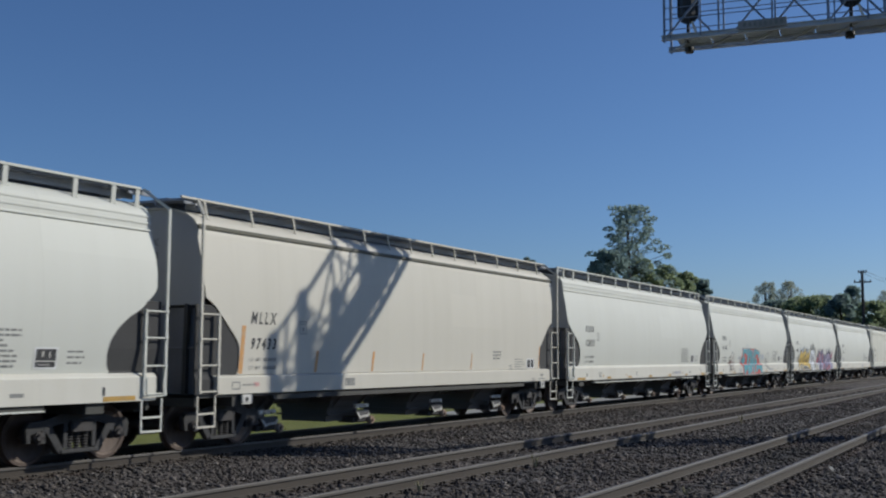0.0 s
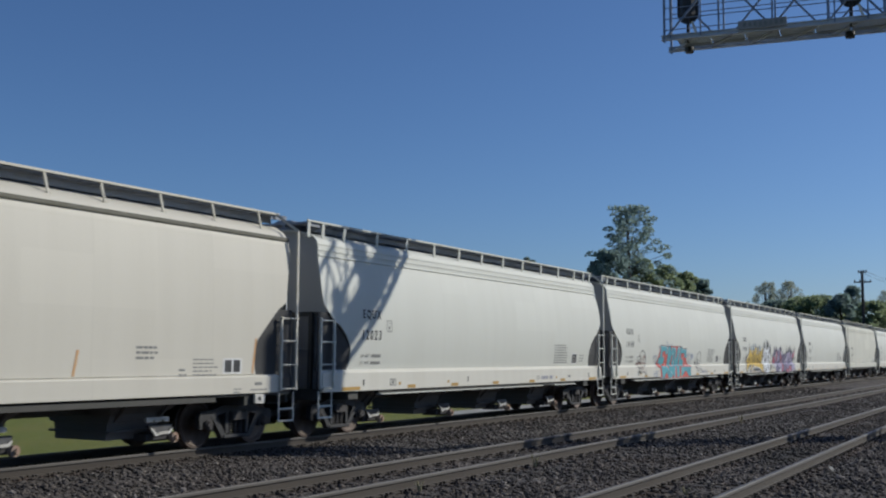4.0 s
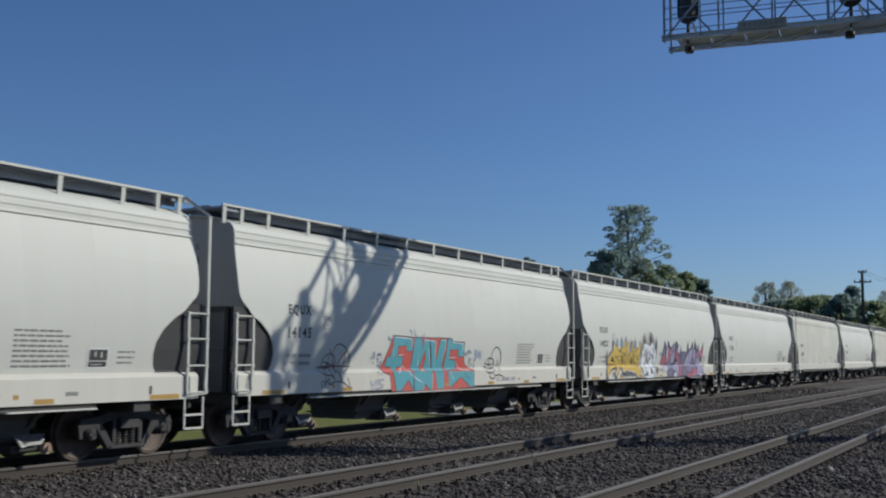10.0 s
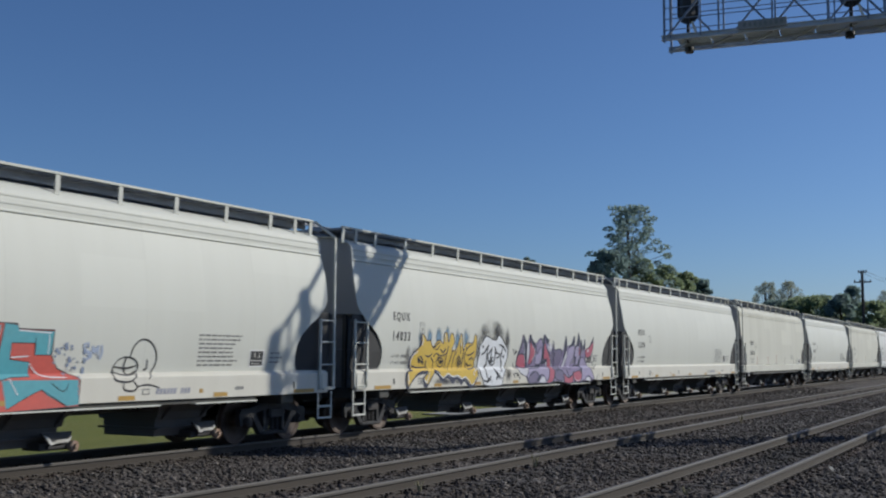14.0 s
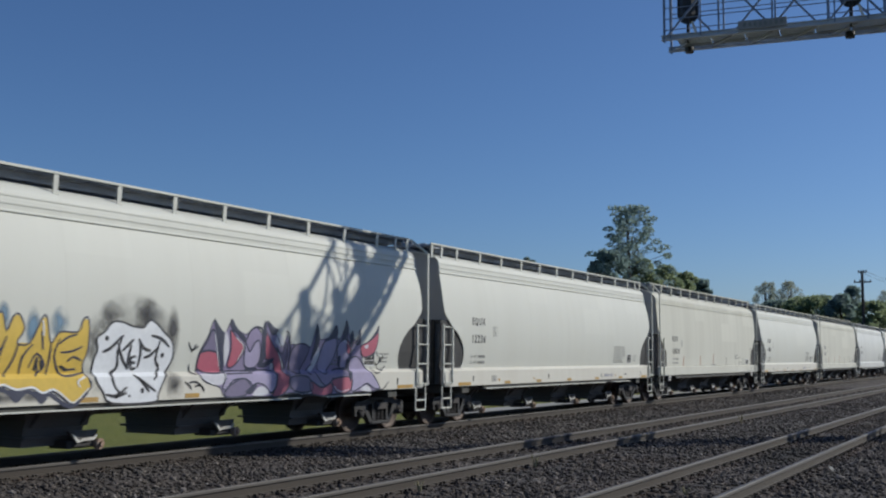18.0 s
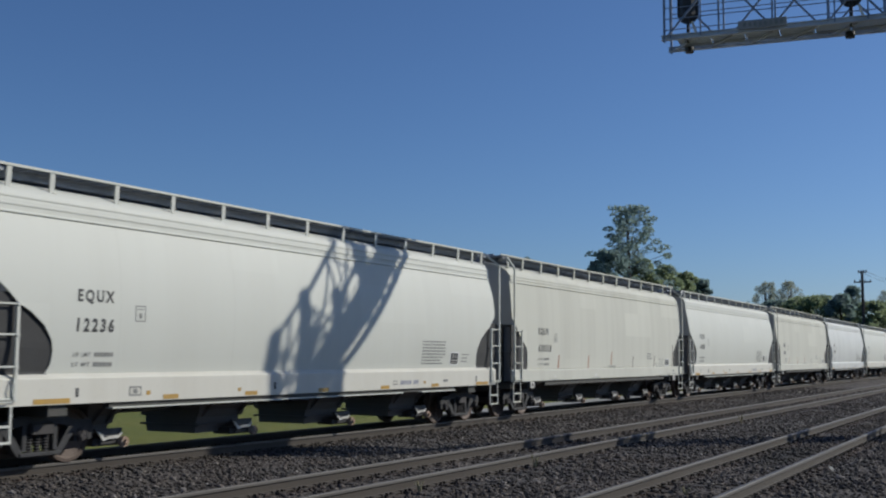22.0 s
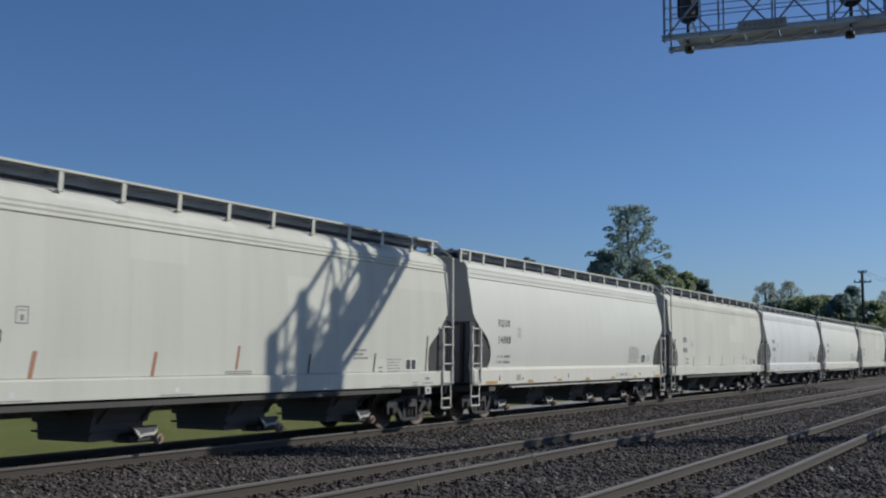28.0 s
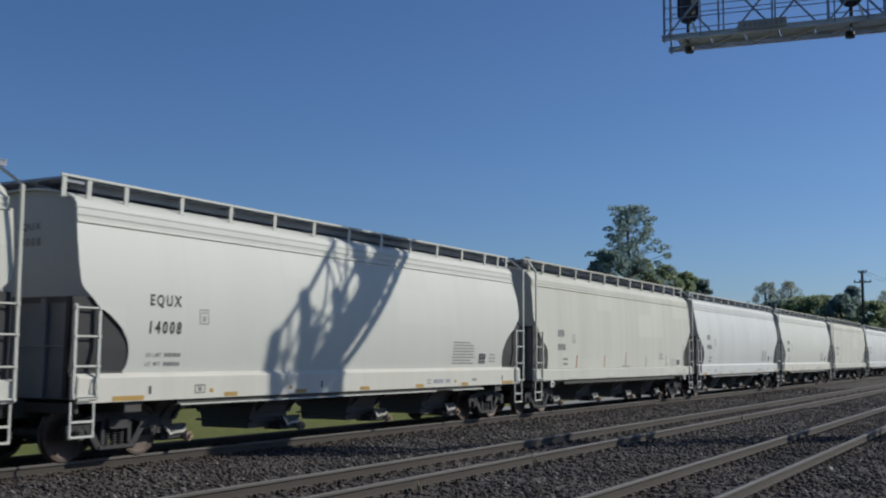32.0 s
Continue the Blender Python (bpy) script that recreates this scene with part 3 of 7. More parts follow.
def side_frame_mesh():
    """Cast bogie side frame with window openings, spring seat and pedestal jaws."""
    bm = bmesh.new()
    y0, y1 = -0.06, 0.06
    top = [(-1.09, 0.60), (-1.03, 0.70), (-0.72, 0.72), (-0.42, 0.80), (0.42, 0.80), (0.72, 0.72), (1.03, 0.70), (1.09, 0.60)]
    prism(bm, top + [(1.01, 0.50), (0.70, 0.58), (0.38, 0.66), (-0.38, 0.66), (-0.70, 0.58), (-1.01, 0.50)], "y", y0, y1)
    for s in (-1, 1):
        prism(bm, [(s * 0.76, 0.62), (s * 0.58, 0.62), (s * 0.30, 0.20), (s * 0.42, 0.18)], "y", y0 * 1.1, y1 * 1.1)
        prism(bm, [(s * 0.34, 0.68), (s * 0.26, 0.68), (s * 0.26, 0.26), (s * 0.34, 0.26)], "y", y0 * 1.2, y1 * 1.2)
        prism(bm, [(s * 1.09, 0.60), (s * 0.99, 0.60), (s * 0.99, 0.38), (s * 1.06, 0.38)], "y", y0, y1)
        prism(bm, [(s * 0.76, 0.62), (s * 0.70, 0.62), (s * 0.70, 0.36), (s * 0.76, 0.36)], "y", y0, y1)
    box(bm, -0.40, 0.40, -0.09, 0.09, 0.17, 0.24, 0.015)
    box(bm, -0.22, 0.22, -0.12, 0.10, 0.52, 0.70, 0.02)
    return bm


def spring_mesh():
    """A coil spring, turned as one wavy column."""
    bm = bmesh.new()
    rings = []
    for k in range(25):
        r, z = 0.05 + 0.014 * math.cos(k * math.pi / 2), 0.25 + k * 0.0113
        rings.append([bm.verts.new((r * math.cos(a * 0.6283), r * math.sin(a * 0.6283), z)) for a in range(10)])
    for a, b in zip(rings, rings[1:]):
        for i in range(10):
            bm.faces.new((a[i], a[(i + 1) % 10], b[(i + 1) % 10], b[i]))
    return bm


def bolster_mesh():
    bm = bmesh.new()
    prism(bm, [(-1.18, 0.66), (-1.18, 0.52), (-0.5, 0.42), (0.5, 0.42), (1.18, 0.52), (1.18, 0.66), (0.4, 0.76), (-0.4, 0.76)], "x", -0.2, 0.2)
    for s in (-1, 1):
        box(bm, s * 0.40 - 0.05, s * 0.40 + 0.05, -0.85, 0.85, 0.30, 0.40, 0.01)
    return bm


def wheelset_mesh():
    """Two wheels with tread and flange on an axle; centre at the origin."""
    bm = bmesh.new()
    prof = [(0.10, 0.0), (0.10, 0.10), (0.37, 0.045), (0.405, 0.02), (0.457, 0.02), (0.462, 0.10), (0.485, 0.115), (0.480, 0.14), (0.40, 0.14), (0.36, 0.085), (0.14, 0.13), (0.10, 0.13)]
    for s in (-1, 1):
        rings = []
        for i in range(28):
            t = 2 * math.pi * i / 28
            rings.append([bm.verts.new((r * math.cos(t), s * (0.83 - w), r * math.sin(t))) for r, w in prof])
        for i in range(28):
            a, b = rings[i], rings[(i + 1) % 28]
            for j in range(len(prof) - 1):
                bm.faces.new((a[j], a[j + 1], b[j + 1], b[j]))
    disc(bm, (0, 0, 0), "y", 0.10, 2.0, 12)
    return bm


def cap_mesh():
    bm = bmesh.new()
    disc(bm, (0, -1.04, 0), "y", 0.10, 0.20, 14)
    disc(bm, (0, -1.15, 0), "y", 0.075, 0.04, 10)
    for k in range(3):
        t = 2 * math.pi * k / 3
        disc(bm, (0.05 * math.cos(t), -1.175, 0.05 * math.sin(t)), "y", 0.016, 0.03, 6)
    return bm


def coupler_mesh():
    bm = bmesh.new()
    box(bm, 8.5, 8.72, -0.08, 0.08, 0.78, 0.94, 0.01)
    prism(bm, [(8.70, -0.12), (8.82, -0.17), (8.93, -0.15), (8.95, -0.02), (8.86, 0.02), (8.90, 0.16), (8.80, 0.19), (8.70, 0.12)], "z", 0.73, 1.0)
    return bm


def hose_mesh():
    bm = bmesh.new()
    p = [(8.45, -0.34, 0.76), (8.58, -0.36, 0.62), (8.72, -0.33, 0.46), (8.86, -0.24, 0.40), (8.91, -0.12, 0.42)]
    for a, b in zip(p, p[1:]):
        bar(bm, a, b, 0.05, seg=8)
    return bm


def lay(bm, style, off):
    """Lay a flat drawing, x along and z up, on the near side of a car."""
    bm.normal_update()
    bmesh.ops.triangulate(bm, faces=bm.faces[:])
    for z in (1.0, 1.2, 1.37, 1.40, 1.435, 1.47, 1.6, 1.75, 1.9, 2.05, 2.2, 2.35, 2.5, 2.65, 2.8):
        bmesh.ops.bisect_plane(bm, geom=bm.verts[:] + bm.edges[:] + bm.faces[:], plane_co=(0, 0, z), plane_no=(0, 0, 1))
    for v in bm.verts:
        v.co.y = -(side_y(style, v.co.z) + off)
    return bm


def words(text, x0, x1, z0, z1):
    """Lettering scaled into a box, flat at y = 0."""
    cu = bpy.data.curves.new("words", "FONT")
    cu.body, cu.resolution_u, cu.space_character, cu.offset = text, 3, 1.4, (0.018 if "M" in text else 0.036)
    ob = bpy.data.objects.new("words", cu)
    scene.collection.objects.link(ob)
    me = bpy.data.meshes.new_from_object(ob.evaluated_get(bpy.context.evaluated_depsgraph_get()))
    bm = bmesh.new()
    bm.from_mesh(me)
    bpy.data.objects.remove(ob)
    bpy.data.curves.remove(cu)
    bpy.data.meshes.remove(me)
    lo = [min(v.co[i] for v in bm.verts) for i in (0, 1)]
    hi = [max(v.co[i] for v in bm.verts) for i in (0, 1)]
    for v in bm.verts:
        v.co = Vector((x0 + (v.co.x - lo[0]) / (hi[0] - lo[0]) * (x1 - x0), 0, z0 + (v.co.y - lo[1]) / (hi[1] - lo[1]) * (z1 - z0)))
    return bm


def slanted(bm, k):
    z0 = min(v.co.z for v in bm.verts)
    for v in bm.verts:
        v.co.x += (v.co.z - z0) * k
    return bm


def bars(rects):
    bm = bmesh.new()
    for x0, x1, z0, z1 in rects:
        bm.faces.new([bm.verts.new((x, 0, z)) for x, z in ((x0, z0), (x1, z0), (x1, z1), (x0, z1))])
    return bm


def hollow(x0, x1, z0, z1, w):
    return [(x0, x1, z0, z0 + w), (x0, x1, z1 - w, z1), (x0, x0 + w, z0 + w, z1 - w), (x1 - w, x1, z0 + w, z1 - w)]


def line_rows(x0, x1, z1, rows, pitch, h, rng):
    """Rows of unreadable small print as broken bars."""
    out = []
    for r in range(rows):
        x, end = x0, x0 + (x1 - x0) * rng.uniform(0.72, 1.0)
        while x < end:
            w = min(rng.uniform(0.06, 0.2), end - x)
            out.append((x, x + w, z1 - r * pitch - h, z1 - r * pitch))
            x += w + 0.025
    return out


WHEELSETS = []
SLACK = {0: 0.25, 1: 0.14, 6: 0.10, 7: 0.30, 8: 0.32, 9: 0.22, 10: 0.2, 11: 0.2, 12: 0.2, 13: 0.2, 14: 0.2}     # play in the couplers, by car
CARS = []
POSTS = {"A": (-8.50, -7.97, -7.13, -5.74, -4.36, -2.97, -1.59, -0.22, 1.16, 2.53, 3.91, 5.30, 6.68, 7.52, 8.08),
         "B": (-8.10, -7.06, -5.67, -4.28, -2.90, -1.51, -0.12, 1.28, 2.68, 4.09, 5.50, 6.90, 7.95),
         "M": (-7.86, -6.49, -5.08, -3.75, -2.35, -1.28, -0.23, 0.86, 2.10, 3.30, 4.70, 6.10, 7.50)}


def build_bogie(car, x):
    b = part("bogie", cached("bolster", lambda: mesh_of(bolster_mesh(), bogie_steel, "bogie")), None, car, at=pose(x, 0, 0))
    sf = cached("side_frame", lambda: mesh_of(side_frame_mesh(), frame_steel, "side_frame"))
    sp = cached("spring", lambda: mesh_of(spring_mesh(), bogie_steel, "spring"))
    for y in (-1.04, 1.04):
        part("side_frame", sf, None, b, at=pose(0, y, 0))
        for dx in (-0.16, 0.0, 0.16):
            part("spring", sp, None, b, at=pose(dx, y, 0))
    ws = cached("wheelset", lambda: mesh_of(wheelset_mesh(), wheel_steel, "wheelset"))
    cp = cached("cap", lambda: mesh_of(cap_mesh(), bogie_steel, "bearing_cap"))
    for dx in (-0.84, 0.84):
        w = part("wheelset", ws, None, b, at=pose(dx, 0, 0.457))
        part("bearing_cap", cp, None, b, at=pose(dx, 0, 0.457))
        part("bearing_cap", cp, None, b, at=pose(dx, 0, 0.457, 0, 0, 180))
        WHEELSETS.append((w, dx))


def build_car(index, style, mat, mark, number, label, stripes=None, single_bead=False):
    """A covered hopper car with its body, roof walk, ladders, hoppers and bogies."""
    car = thing("covered_hopper_car", label, "hopper car", "hopper cars of the train")
    CARS.append((car, CAR_ZERO + PITCH_CAR * (index + 0.5) + SLACK.get(index, 0.0)))
    key = (style, mat.name)
    rng = random.Random(100 + index)
    turned = pose(0, 0, 0, 0, 0, 180)

    def both(name, make, label=""):
        me = cached((name,) + key, make)
        part(name, me, None, car, label)
        part(name, me, None, car, label, at=turned)

    both("side_sheet", lambda: side_sheet(style, mat))
    part("roof", cached(("roof",) + key, lambda: roof_mesh(style, mat)), None, car)
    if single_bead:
        # The single bead is a darker brown than the cream sides.
        both("eave_bead_dark", lambda: rib_mesh("M", surface("dark_eave_brown", (0.085, 0.08, 0.05), (0.12, 0.113, 0.09)), 0))
    else:
        for k in range(3):
            me = cached(("bead%d" % k,) + key, lambda: rib_mesh(style, mat, k))
            part("eave_bead", me, None, car)
            part("eave_bead", me, None, car, at=turned)
    both("end_wall", lambda: end_wall_mesh(style, end_shade_paint))
    both("slope_sheet", lambda: slope_sheet_mesh(style, end_shade_grey))
    recess_shade = cached(("recess_shade", style), lambda: recess_shade_mesh(style))
    far_recess_shade = cached(("far_recess_shade", style), lambda: recess_shade_mesh(style, -1))
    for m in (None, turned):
        part("recess_shade_plate", recess_shade, None, car, at=m)
        part("recess_shade_plate", far_recess_shade, None, car, at=m)
    both("cross_plate", lambda: inner_plate_mesh(style, end_shade_grey))
    both("side_sill", lambda: sill_mesh(style, sill_paint.get(mat.name, mat)))
    if style == "A":
        both("sill_flange", lambda: flange_mesh(mat))
    both("end_post", lambda: end_sheet_mesh(style, end_shade_grey))
    part("underframe", cached(("frame", style), lambda: frame_mesh(style)), None, car)
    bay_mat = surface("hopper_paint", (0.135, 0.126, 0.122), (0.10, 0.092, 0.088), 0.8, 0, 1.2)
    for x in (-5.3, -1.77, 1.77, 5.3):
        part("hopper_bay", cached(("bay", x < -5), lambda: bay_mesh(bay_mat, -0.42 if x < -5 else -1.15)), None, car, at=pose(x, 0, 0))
        g = part("outlet_gate", cached("gate", gate_mesh), None, car, at=pose(x + 0.02, 0, 0.02) @ Matrix.Diagonal((0.82, 1, 0.92, 1)))
        part("gate_cheek", cached("cheek", cheek_mesh), None, g, "grey cast gate cheek")
        part("gate_latch", cached("latch", latch_mesh), None, g, "bright worn latch")
        part("capstan", cached("capstan", capstan_mesh), None, g, "rusty round capstan")
        if style == "M":
            part("gate_cover", cached("cover", cover_mesh), None, g, "white bar with square holes")
    for x in (-7.05, 7.10):
        build_bogie(car, x)
    for m in (None, turned):
        part("coupler", cached("coupler", lambda: mesh_of(coupler_mesh(), bogie_steel, "coupler")), None, car, at=m)
        part("air_hose", cached("hose", lambda: mesh_of(hose_mesh(), black_steel, "air_hose")), None, car, at=m)
    # ladders: short one at the rear corner, tall one at the front corner of each side
    off = {"A": 0.0, "B": 0.10, "M": 0.18}[style]
    for m in (Matrix(), turned):
        for x, w, tall in ((-8.22 + off, 0.48, False), (8.28 - off, 0.50, True)):
            lad = part("ladder", cached(("stile_in", tall, mat.name), lambda: mesh_of(stile_mesh(1.06, 2.55), mat, "ladder")), None, car, at=m @ pose(x + (-0.25 if tall else 0.25), -1.585, 0))
            dx = 0.5 if tall else -0.5
            part("stile", cached(("stile_out", tall, style, mat.name), lambda: mesh_of(stile_mesh(1.06, 4.33 if tall or style != "A" else 2.58, (0.32 if tall else -0.2) if tall or style != "A" else 0.0), mat, "stile")), None, lad, at=pose(dx, 0, 0))
            for z in (1.10, 1.58, 2.06, 2.52):
                part("rung", cached(("rung", mat.name), lambda: mesh_of(rung_mesh(0.5), mat, "rung")), None, lad, at=pose(dx / 2, 0, z))
            part("sill_step", cached(("step", mat.name), lambda: mesh_of(step_mesh(), mat, "sill_step")), None, car, at=m @ pose(x - 0.02, -1.55, 0))
            if style == "A":
                part("grab_iron", cached(("grab", mat.name), lambda: mesh_of(handhold_mesh(), mat, "grab_iron")), None, car, at=m @ pose(x, -1.56, 0))
    # roof walk
    e = 8.2 if style == "A" else reach(style, 7.95)
    up = pose(0, 0, 0.065 if style == "B" else 0.0)
    lean = -0.10 if single_bead else 0.0
    for m in (None, turned):
        part("roof_walk", cached(("walk", e), lambda: mesh_of(walk_mesh(e), roof_steel, "roof_walk")), None, car, "dark open steel grating", at=(m or Matrix()) @ up)
        part("end_platform", cached("platform", lambda: mesh_of(platform_mesh(), roof_steel, "end_platform")), None, car, at=(m or Matrix()) @ up)["kind"] = "stuff"
        part("edge_rail", cached(("edge", mat.name, e), lambda: mesh_of(rail_edge_mesh(-e - 0.38, e - 0.06), mat, "edge_rail")), None, car, at=(m or Matrix()) @ pose(0, -1.25, 0) @ up)
        for x in POSTS[style]:
            part("rail_post", cached(("post", mat.name, lean), lambda: mesh_of(post_mesh(lean), mat, "rail_post")), None, car, at=(m or Matrix()) @ pose(x, -1.25, 0) @ up)
    for x in (-5.8, -1.95, 1.95, 5.8):
        part("roof_hatch", cached("hatch", lambda: mesh_of(hatch_mesh(), roof_steel, "roof_hatch")), None, car, at=pose(x, 0, 0) @ up)

    # lettering on the near side
    def draw(name, bm, m, off=0.004, label=""):
        ob = part(name, lay(bm, style, off), m, car, label)
        if len(ob.data.polygons) > 2 and name in ("data_block", "weight_data", "small_print", "sill_lettering", "stencil_print"):
            ob["kind"] = "stuff"

    dz = {"A": 0.0, "B": -0.17, "M": -0.20}[style]
    lx = {"A": 0.0, "B": 0.29, "M": 0.02}[style]
    if mark:
        tilt = 0.2 if style == "M" else 0.06
        draw("reporting_mark", slanted(words(mark, -6.80 + lx, -6.02 + lx, 2.58 + dz, 2.82 + dz), tilt), ink)
        draw("car_number", slanted(words(number, -6.80 + lx, -6.01 + lx + (0.20 if len(number) > 5 else 0), 2.13 + dz * 1.25, 2.36 + dz * 1.25), tilt), ink)
        for text, z in ((mark, 3.83), (number, 3.58)):
            bm = words(text, -0.22, 0.36, z, z + 0.15)
            e = 8.17 if style == "A" else reach(style, 7.94)
            for v in bm.verts:
                v.co = Vector((-e, -v.co.x, v.co.z))
            part("end_lettering", bm, grey_ink, car)
    else:
        draw("faded_lettering", bars(line_rows(-6.8 + lx, -6.1 + lx, 2.8 + dz, 1, 0.3, 0.22, rng) + line_rows(-6.8 + lx, -6.0 + lx, 2.35 + dz, 1, 0.3, 0.2, rng)), grey_ink)
    for text, z in (("LD LMT", 1.735), ("LT WT", 1.575)):
        z += dz / 2.4
        if mark:
            draw("weight_text", words(text, -6.82 + lx, -6.46 + lx, z, z + 0.07), grey_ink)
        draw("weight_data", bars([(x + lx, x + lx + 0.055, z, z + 0.07) for x in (-6.38, -6.31, -6.24, -6.17, -6.10, -6.03)]), grey_ink)
    bx = {"A": -0.2 if number == "12023" else 0.05, "B": 0.30, "M": 0.40}[style]
    draw("stencil_box", bars([(a + bx, b + bx, c + dz * 0.6, d + dz * 0.6) for a, b, c, d in hollow(-5.58, -5.34, 2.33, 2.60, 0.018) + [(-5.53, -5.39, 2.53, 2.545), (-5.49, -5.43, 2.38, 2.47)]]), grey_ink)
    if single_bead:
        draw("sill_panel", bars(hollow(-3.54, -3.15, 1.12, 1.28, 0.035) + [(-3.46, -3.33, 1.16, 1.24), (-3.30, -3.22, 1.16, 1.24)]), grey_ink)
        draw("end_panel", bars(hollow(-7.36, -7.12, 1.12, 1.27, 0.022) + line_rows(-7.05, -6.6, 1.22, 1, 0.1, 0.03, rng)), grey_ink)
        draw("pink_mark", bars([(-6.70, -6.54, 1.17, 1.25)]), surface("pink_paint", (0.60, 0.25, 0.24), (0.5, 0.4, 0.35)))
    elif style == "B":
        for r in ((-0.45, 0.35, 1.45, 1.47), (-0.45, 0.35, 1.41, 1.43), (-5.75, -4.95, 1.06, 1.075), (-2.2, -1.36, 1.06, 1.075), (5.0, 5.83, 1.06, 1.075)):
            draw("ledge_bar", bars([r]), grey_ink)
        for x in (-5.33, -1.78, 5.4):
            draw("white_dot", bars([(x - 0.05, x + 0.05, 1.12, 1.20)]), spray_dot)
    if style == "A":
        draw("data_block", bars(line_rows(4.28, 5.5, 2.15, 8, 0.078, 0.034, rng)), grey_ink)
        draw("consolidated_stencil", bars([(5.79, 6.18, 1.57, 1.85)]), ink, 0.004, "black square stencil panel")
        draw("stencil_frame", bars(hollow(5.76, 6.21, 1.54, 1.88, 0.03)), spray_dot, 0.005, "white stencil frame")
        draw("stencil_print", bars([(5.79, 6.18, 1.655, 1.673), (5.90, 5.94, 1.73, 1.82), (6.04, 6.07, 1.72, 1.81), (5.84, 6.08, 1.60, 1.612)]), cast_light, 0.007)
        draw("small_print", bars(line_rows(6.4, 6.8, 1.83, 3, 0.09, 0.03, rng)), grey_ink)
        for x in (-7.25, -4.62, -2.40, 0.02, 2.50, 4.88, 7.5):
            w = 0.36 if abs(x) > 7 else 0.19
            draw("reflector", bars([(x - w, x + w, 1.005, 1.085)]), amber, 0.005, "amber reflective strip")
        for x in (-5.17, -2.75, 4.35):
            draw("sill_dot", bars([(x - 0.05, x + 0.05, 1.09, 1.16)]), amber)
        for x in (-6.75, -1.66, 7.15):
            draw("slot", bars([(x - 0.03, x + 0.03, 1.10, 1.24)]), ink)
        draw("sill_stencil", bars(hollow(-5.62, -5.34, 1.08, 1.24, 0.025) + [(-5.53, -5.43, 1.12, 1.2)]), grey_ink)
        draw("sill_lettering", slanted(bars([(3.18 + 0.088 * k, 3.245 + 0.088 * k, 1.09, 1.19) for k in range(10) if k != 6]), 0.25), surface("blue_lettering", (0.25, 0.26, 0.32), (0.36, 0.36, 0.40)))
        draw("sill_badge", bars(hollow(2.86, 3.04, 1.09, 1.19, 0.02)), grey_ink)
        draw("sill_plate", bars([(5.3, 5.55, 1.12, 1.18)]), grey_ink)
    else:
        draw("data_block", bars(line_rows(3.92, 4.5, 1.92, 3, 0.09, 0.045, rng) + line_rows(5.35, 6.05, 1.70, 5, 0.07, 0.025, rng) + line_rows(4.98, 5.2, 1.52, 2, 0.09, 0.04, rng)), grey_ink)
        draw("consolidated_stencil", bars([(6.22, 6.42, 1.45, 1.68), (6.47, 6.67, 1.45, 1.68)]), ink, 0.006, "pair of black square stencil panels")
        draw("stencil_frame", bars([(6.17, 6.72, 1.42, 1.71)]), spray_dot, 0.004, "white stencil frame")
        draw("sill_lettering", bars(line_rows(6.43, 6.7, 1.14, 2, 0.06, 0.025, rng) + line_rows(6.93, 7.5, 1.12, 1, 0.06, 0.03, rng) + [(7.06, 7.28, 1.19, 1.25)]), grey_ink)
        for x in ((-6.92, 7.2) if style == "M" else (-7.1, 7.18)):
            bm = bmesh.new()
            box(bm, x - 0.16, x + 0.16, -1.575, -1.55, 0.84, 1.03, 0.03)
            tag = part("lift_plate", bm, cast_light, car, "white plate with a round hole")
            bm = bmesh.new()
            disc(bm, (x, -1.578, 0.93), "y", 0.045, 0.012, 12)
            part("hole", bm, ink, tag)
        for x, z0, z1, w in (stripes or ()):
            m = orange if single_bead else rustmark if x < 1 else dark_mark
            bm = bmesh.new()
            bm.faces.new([bm.verts.new((a, 0, z)) for a, z in ((x - w / 2, z0), (x + w / 2, z0), (x + w / 2 + 0.08, z1), (x - w / 2 + 0.08, z1))])
            draw("stripe", bm, m, 0.004, "dark upright stripe" if m is dark_mark else "faded orange upright stripe")
    return car


W = "white round-sided covered hopper car, road dust along the sill"
B = "beige flat-sided covered hopper car with rusty upright stripes"
B_STRIPES = ((-4.96, 1.40, 1.82, 0.085), (-2.36, 1.40, 1.82, 0.08), (-0.12, 1.5, 1.95, 0.07), (2.20, 1.40, 1.80, 0.065), (4.75, 1.40, 1.83, 0.07), (7.17, 1.40, 2.28, 0.07))
M_STRIPES = ((-7.06, 1.42, 2.34, 0.12), (-4.60, 1.42, 1.87, 0.09), (-2.37, 1.42, 1.87, 0.08), (-0.07, 1.42, 1.84, 0.06), (2.56, 1.42, 1.84, 0.05), (7.05, 1.42, 2.1, 0.05))
build_car(0, "A", white_paint, "", "", W)
build_car(1, "M", cream_paint, "MLLX", "97433", "cream flat-sided covered hopper car with orange stripes", M_STRIPES, True)
build_car(2, "A", white_paint, "EQUX", "12023", W)
TEAL_CAR = build_car(3, "A", white_paint, "EQUX", "14145", "white covered hopper car with teal and red graffiti")
PURPLE_CAR = build_car(4, "A", white_paint, "EQUX", "14033", "white covered hopper car with yellow and purple graffiti")
build_car(5, "A", white_paint, "EQUX", "12236", W)
build_car(6, "B", beige_paint, "EQUX", "630338", B, B_STRIPES)
build_car(7, "A", white_paint, "EQUX", "14008", W)
build_car(8, "B", beige_paint, "", "", B, B_STRIPES)
build_car(9, "A", grey_paint, "", "", "pale grey round-sided covered hopper car")
build_car(10, "A", white_paint, "", "", W)
build_car(11, "B", beige_paint, "", "", B, B_STRIPES)
build_car(12, "A", grey_paint, "", "", "pale grey round-sided covered hopper car")
build_car(13, "A", white_paint, "", "", W)
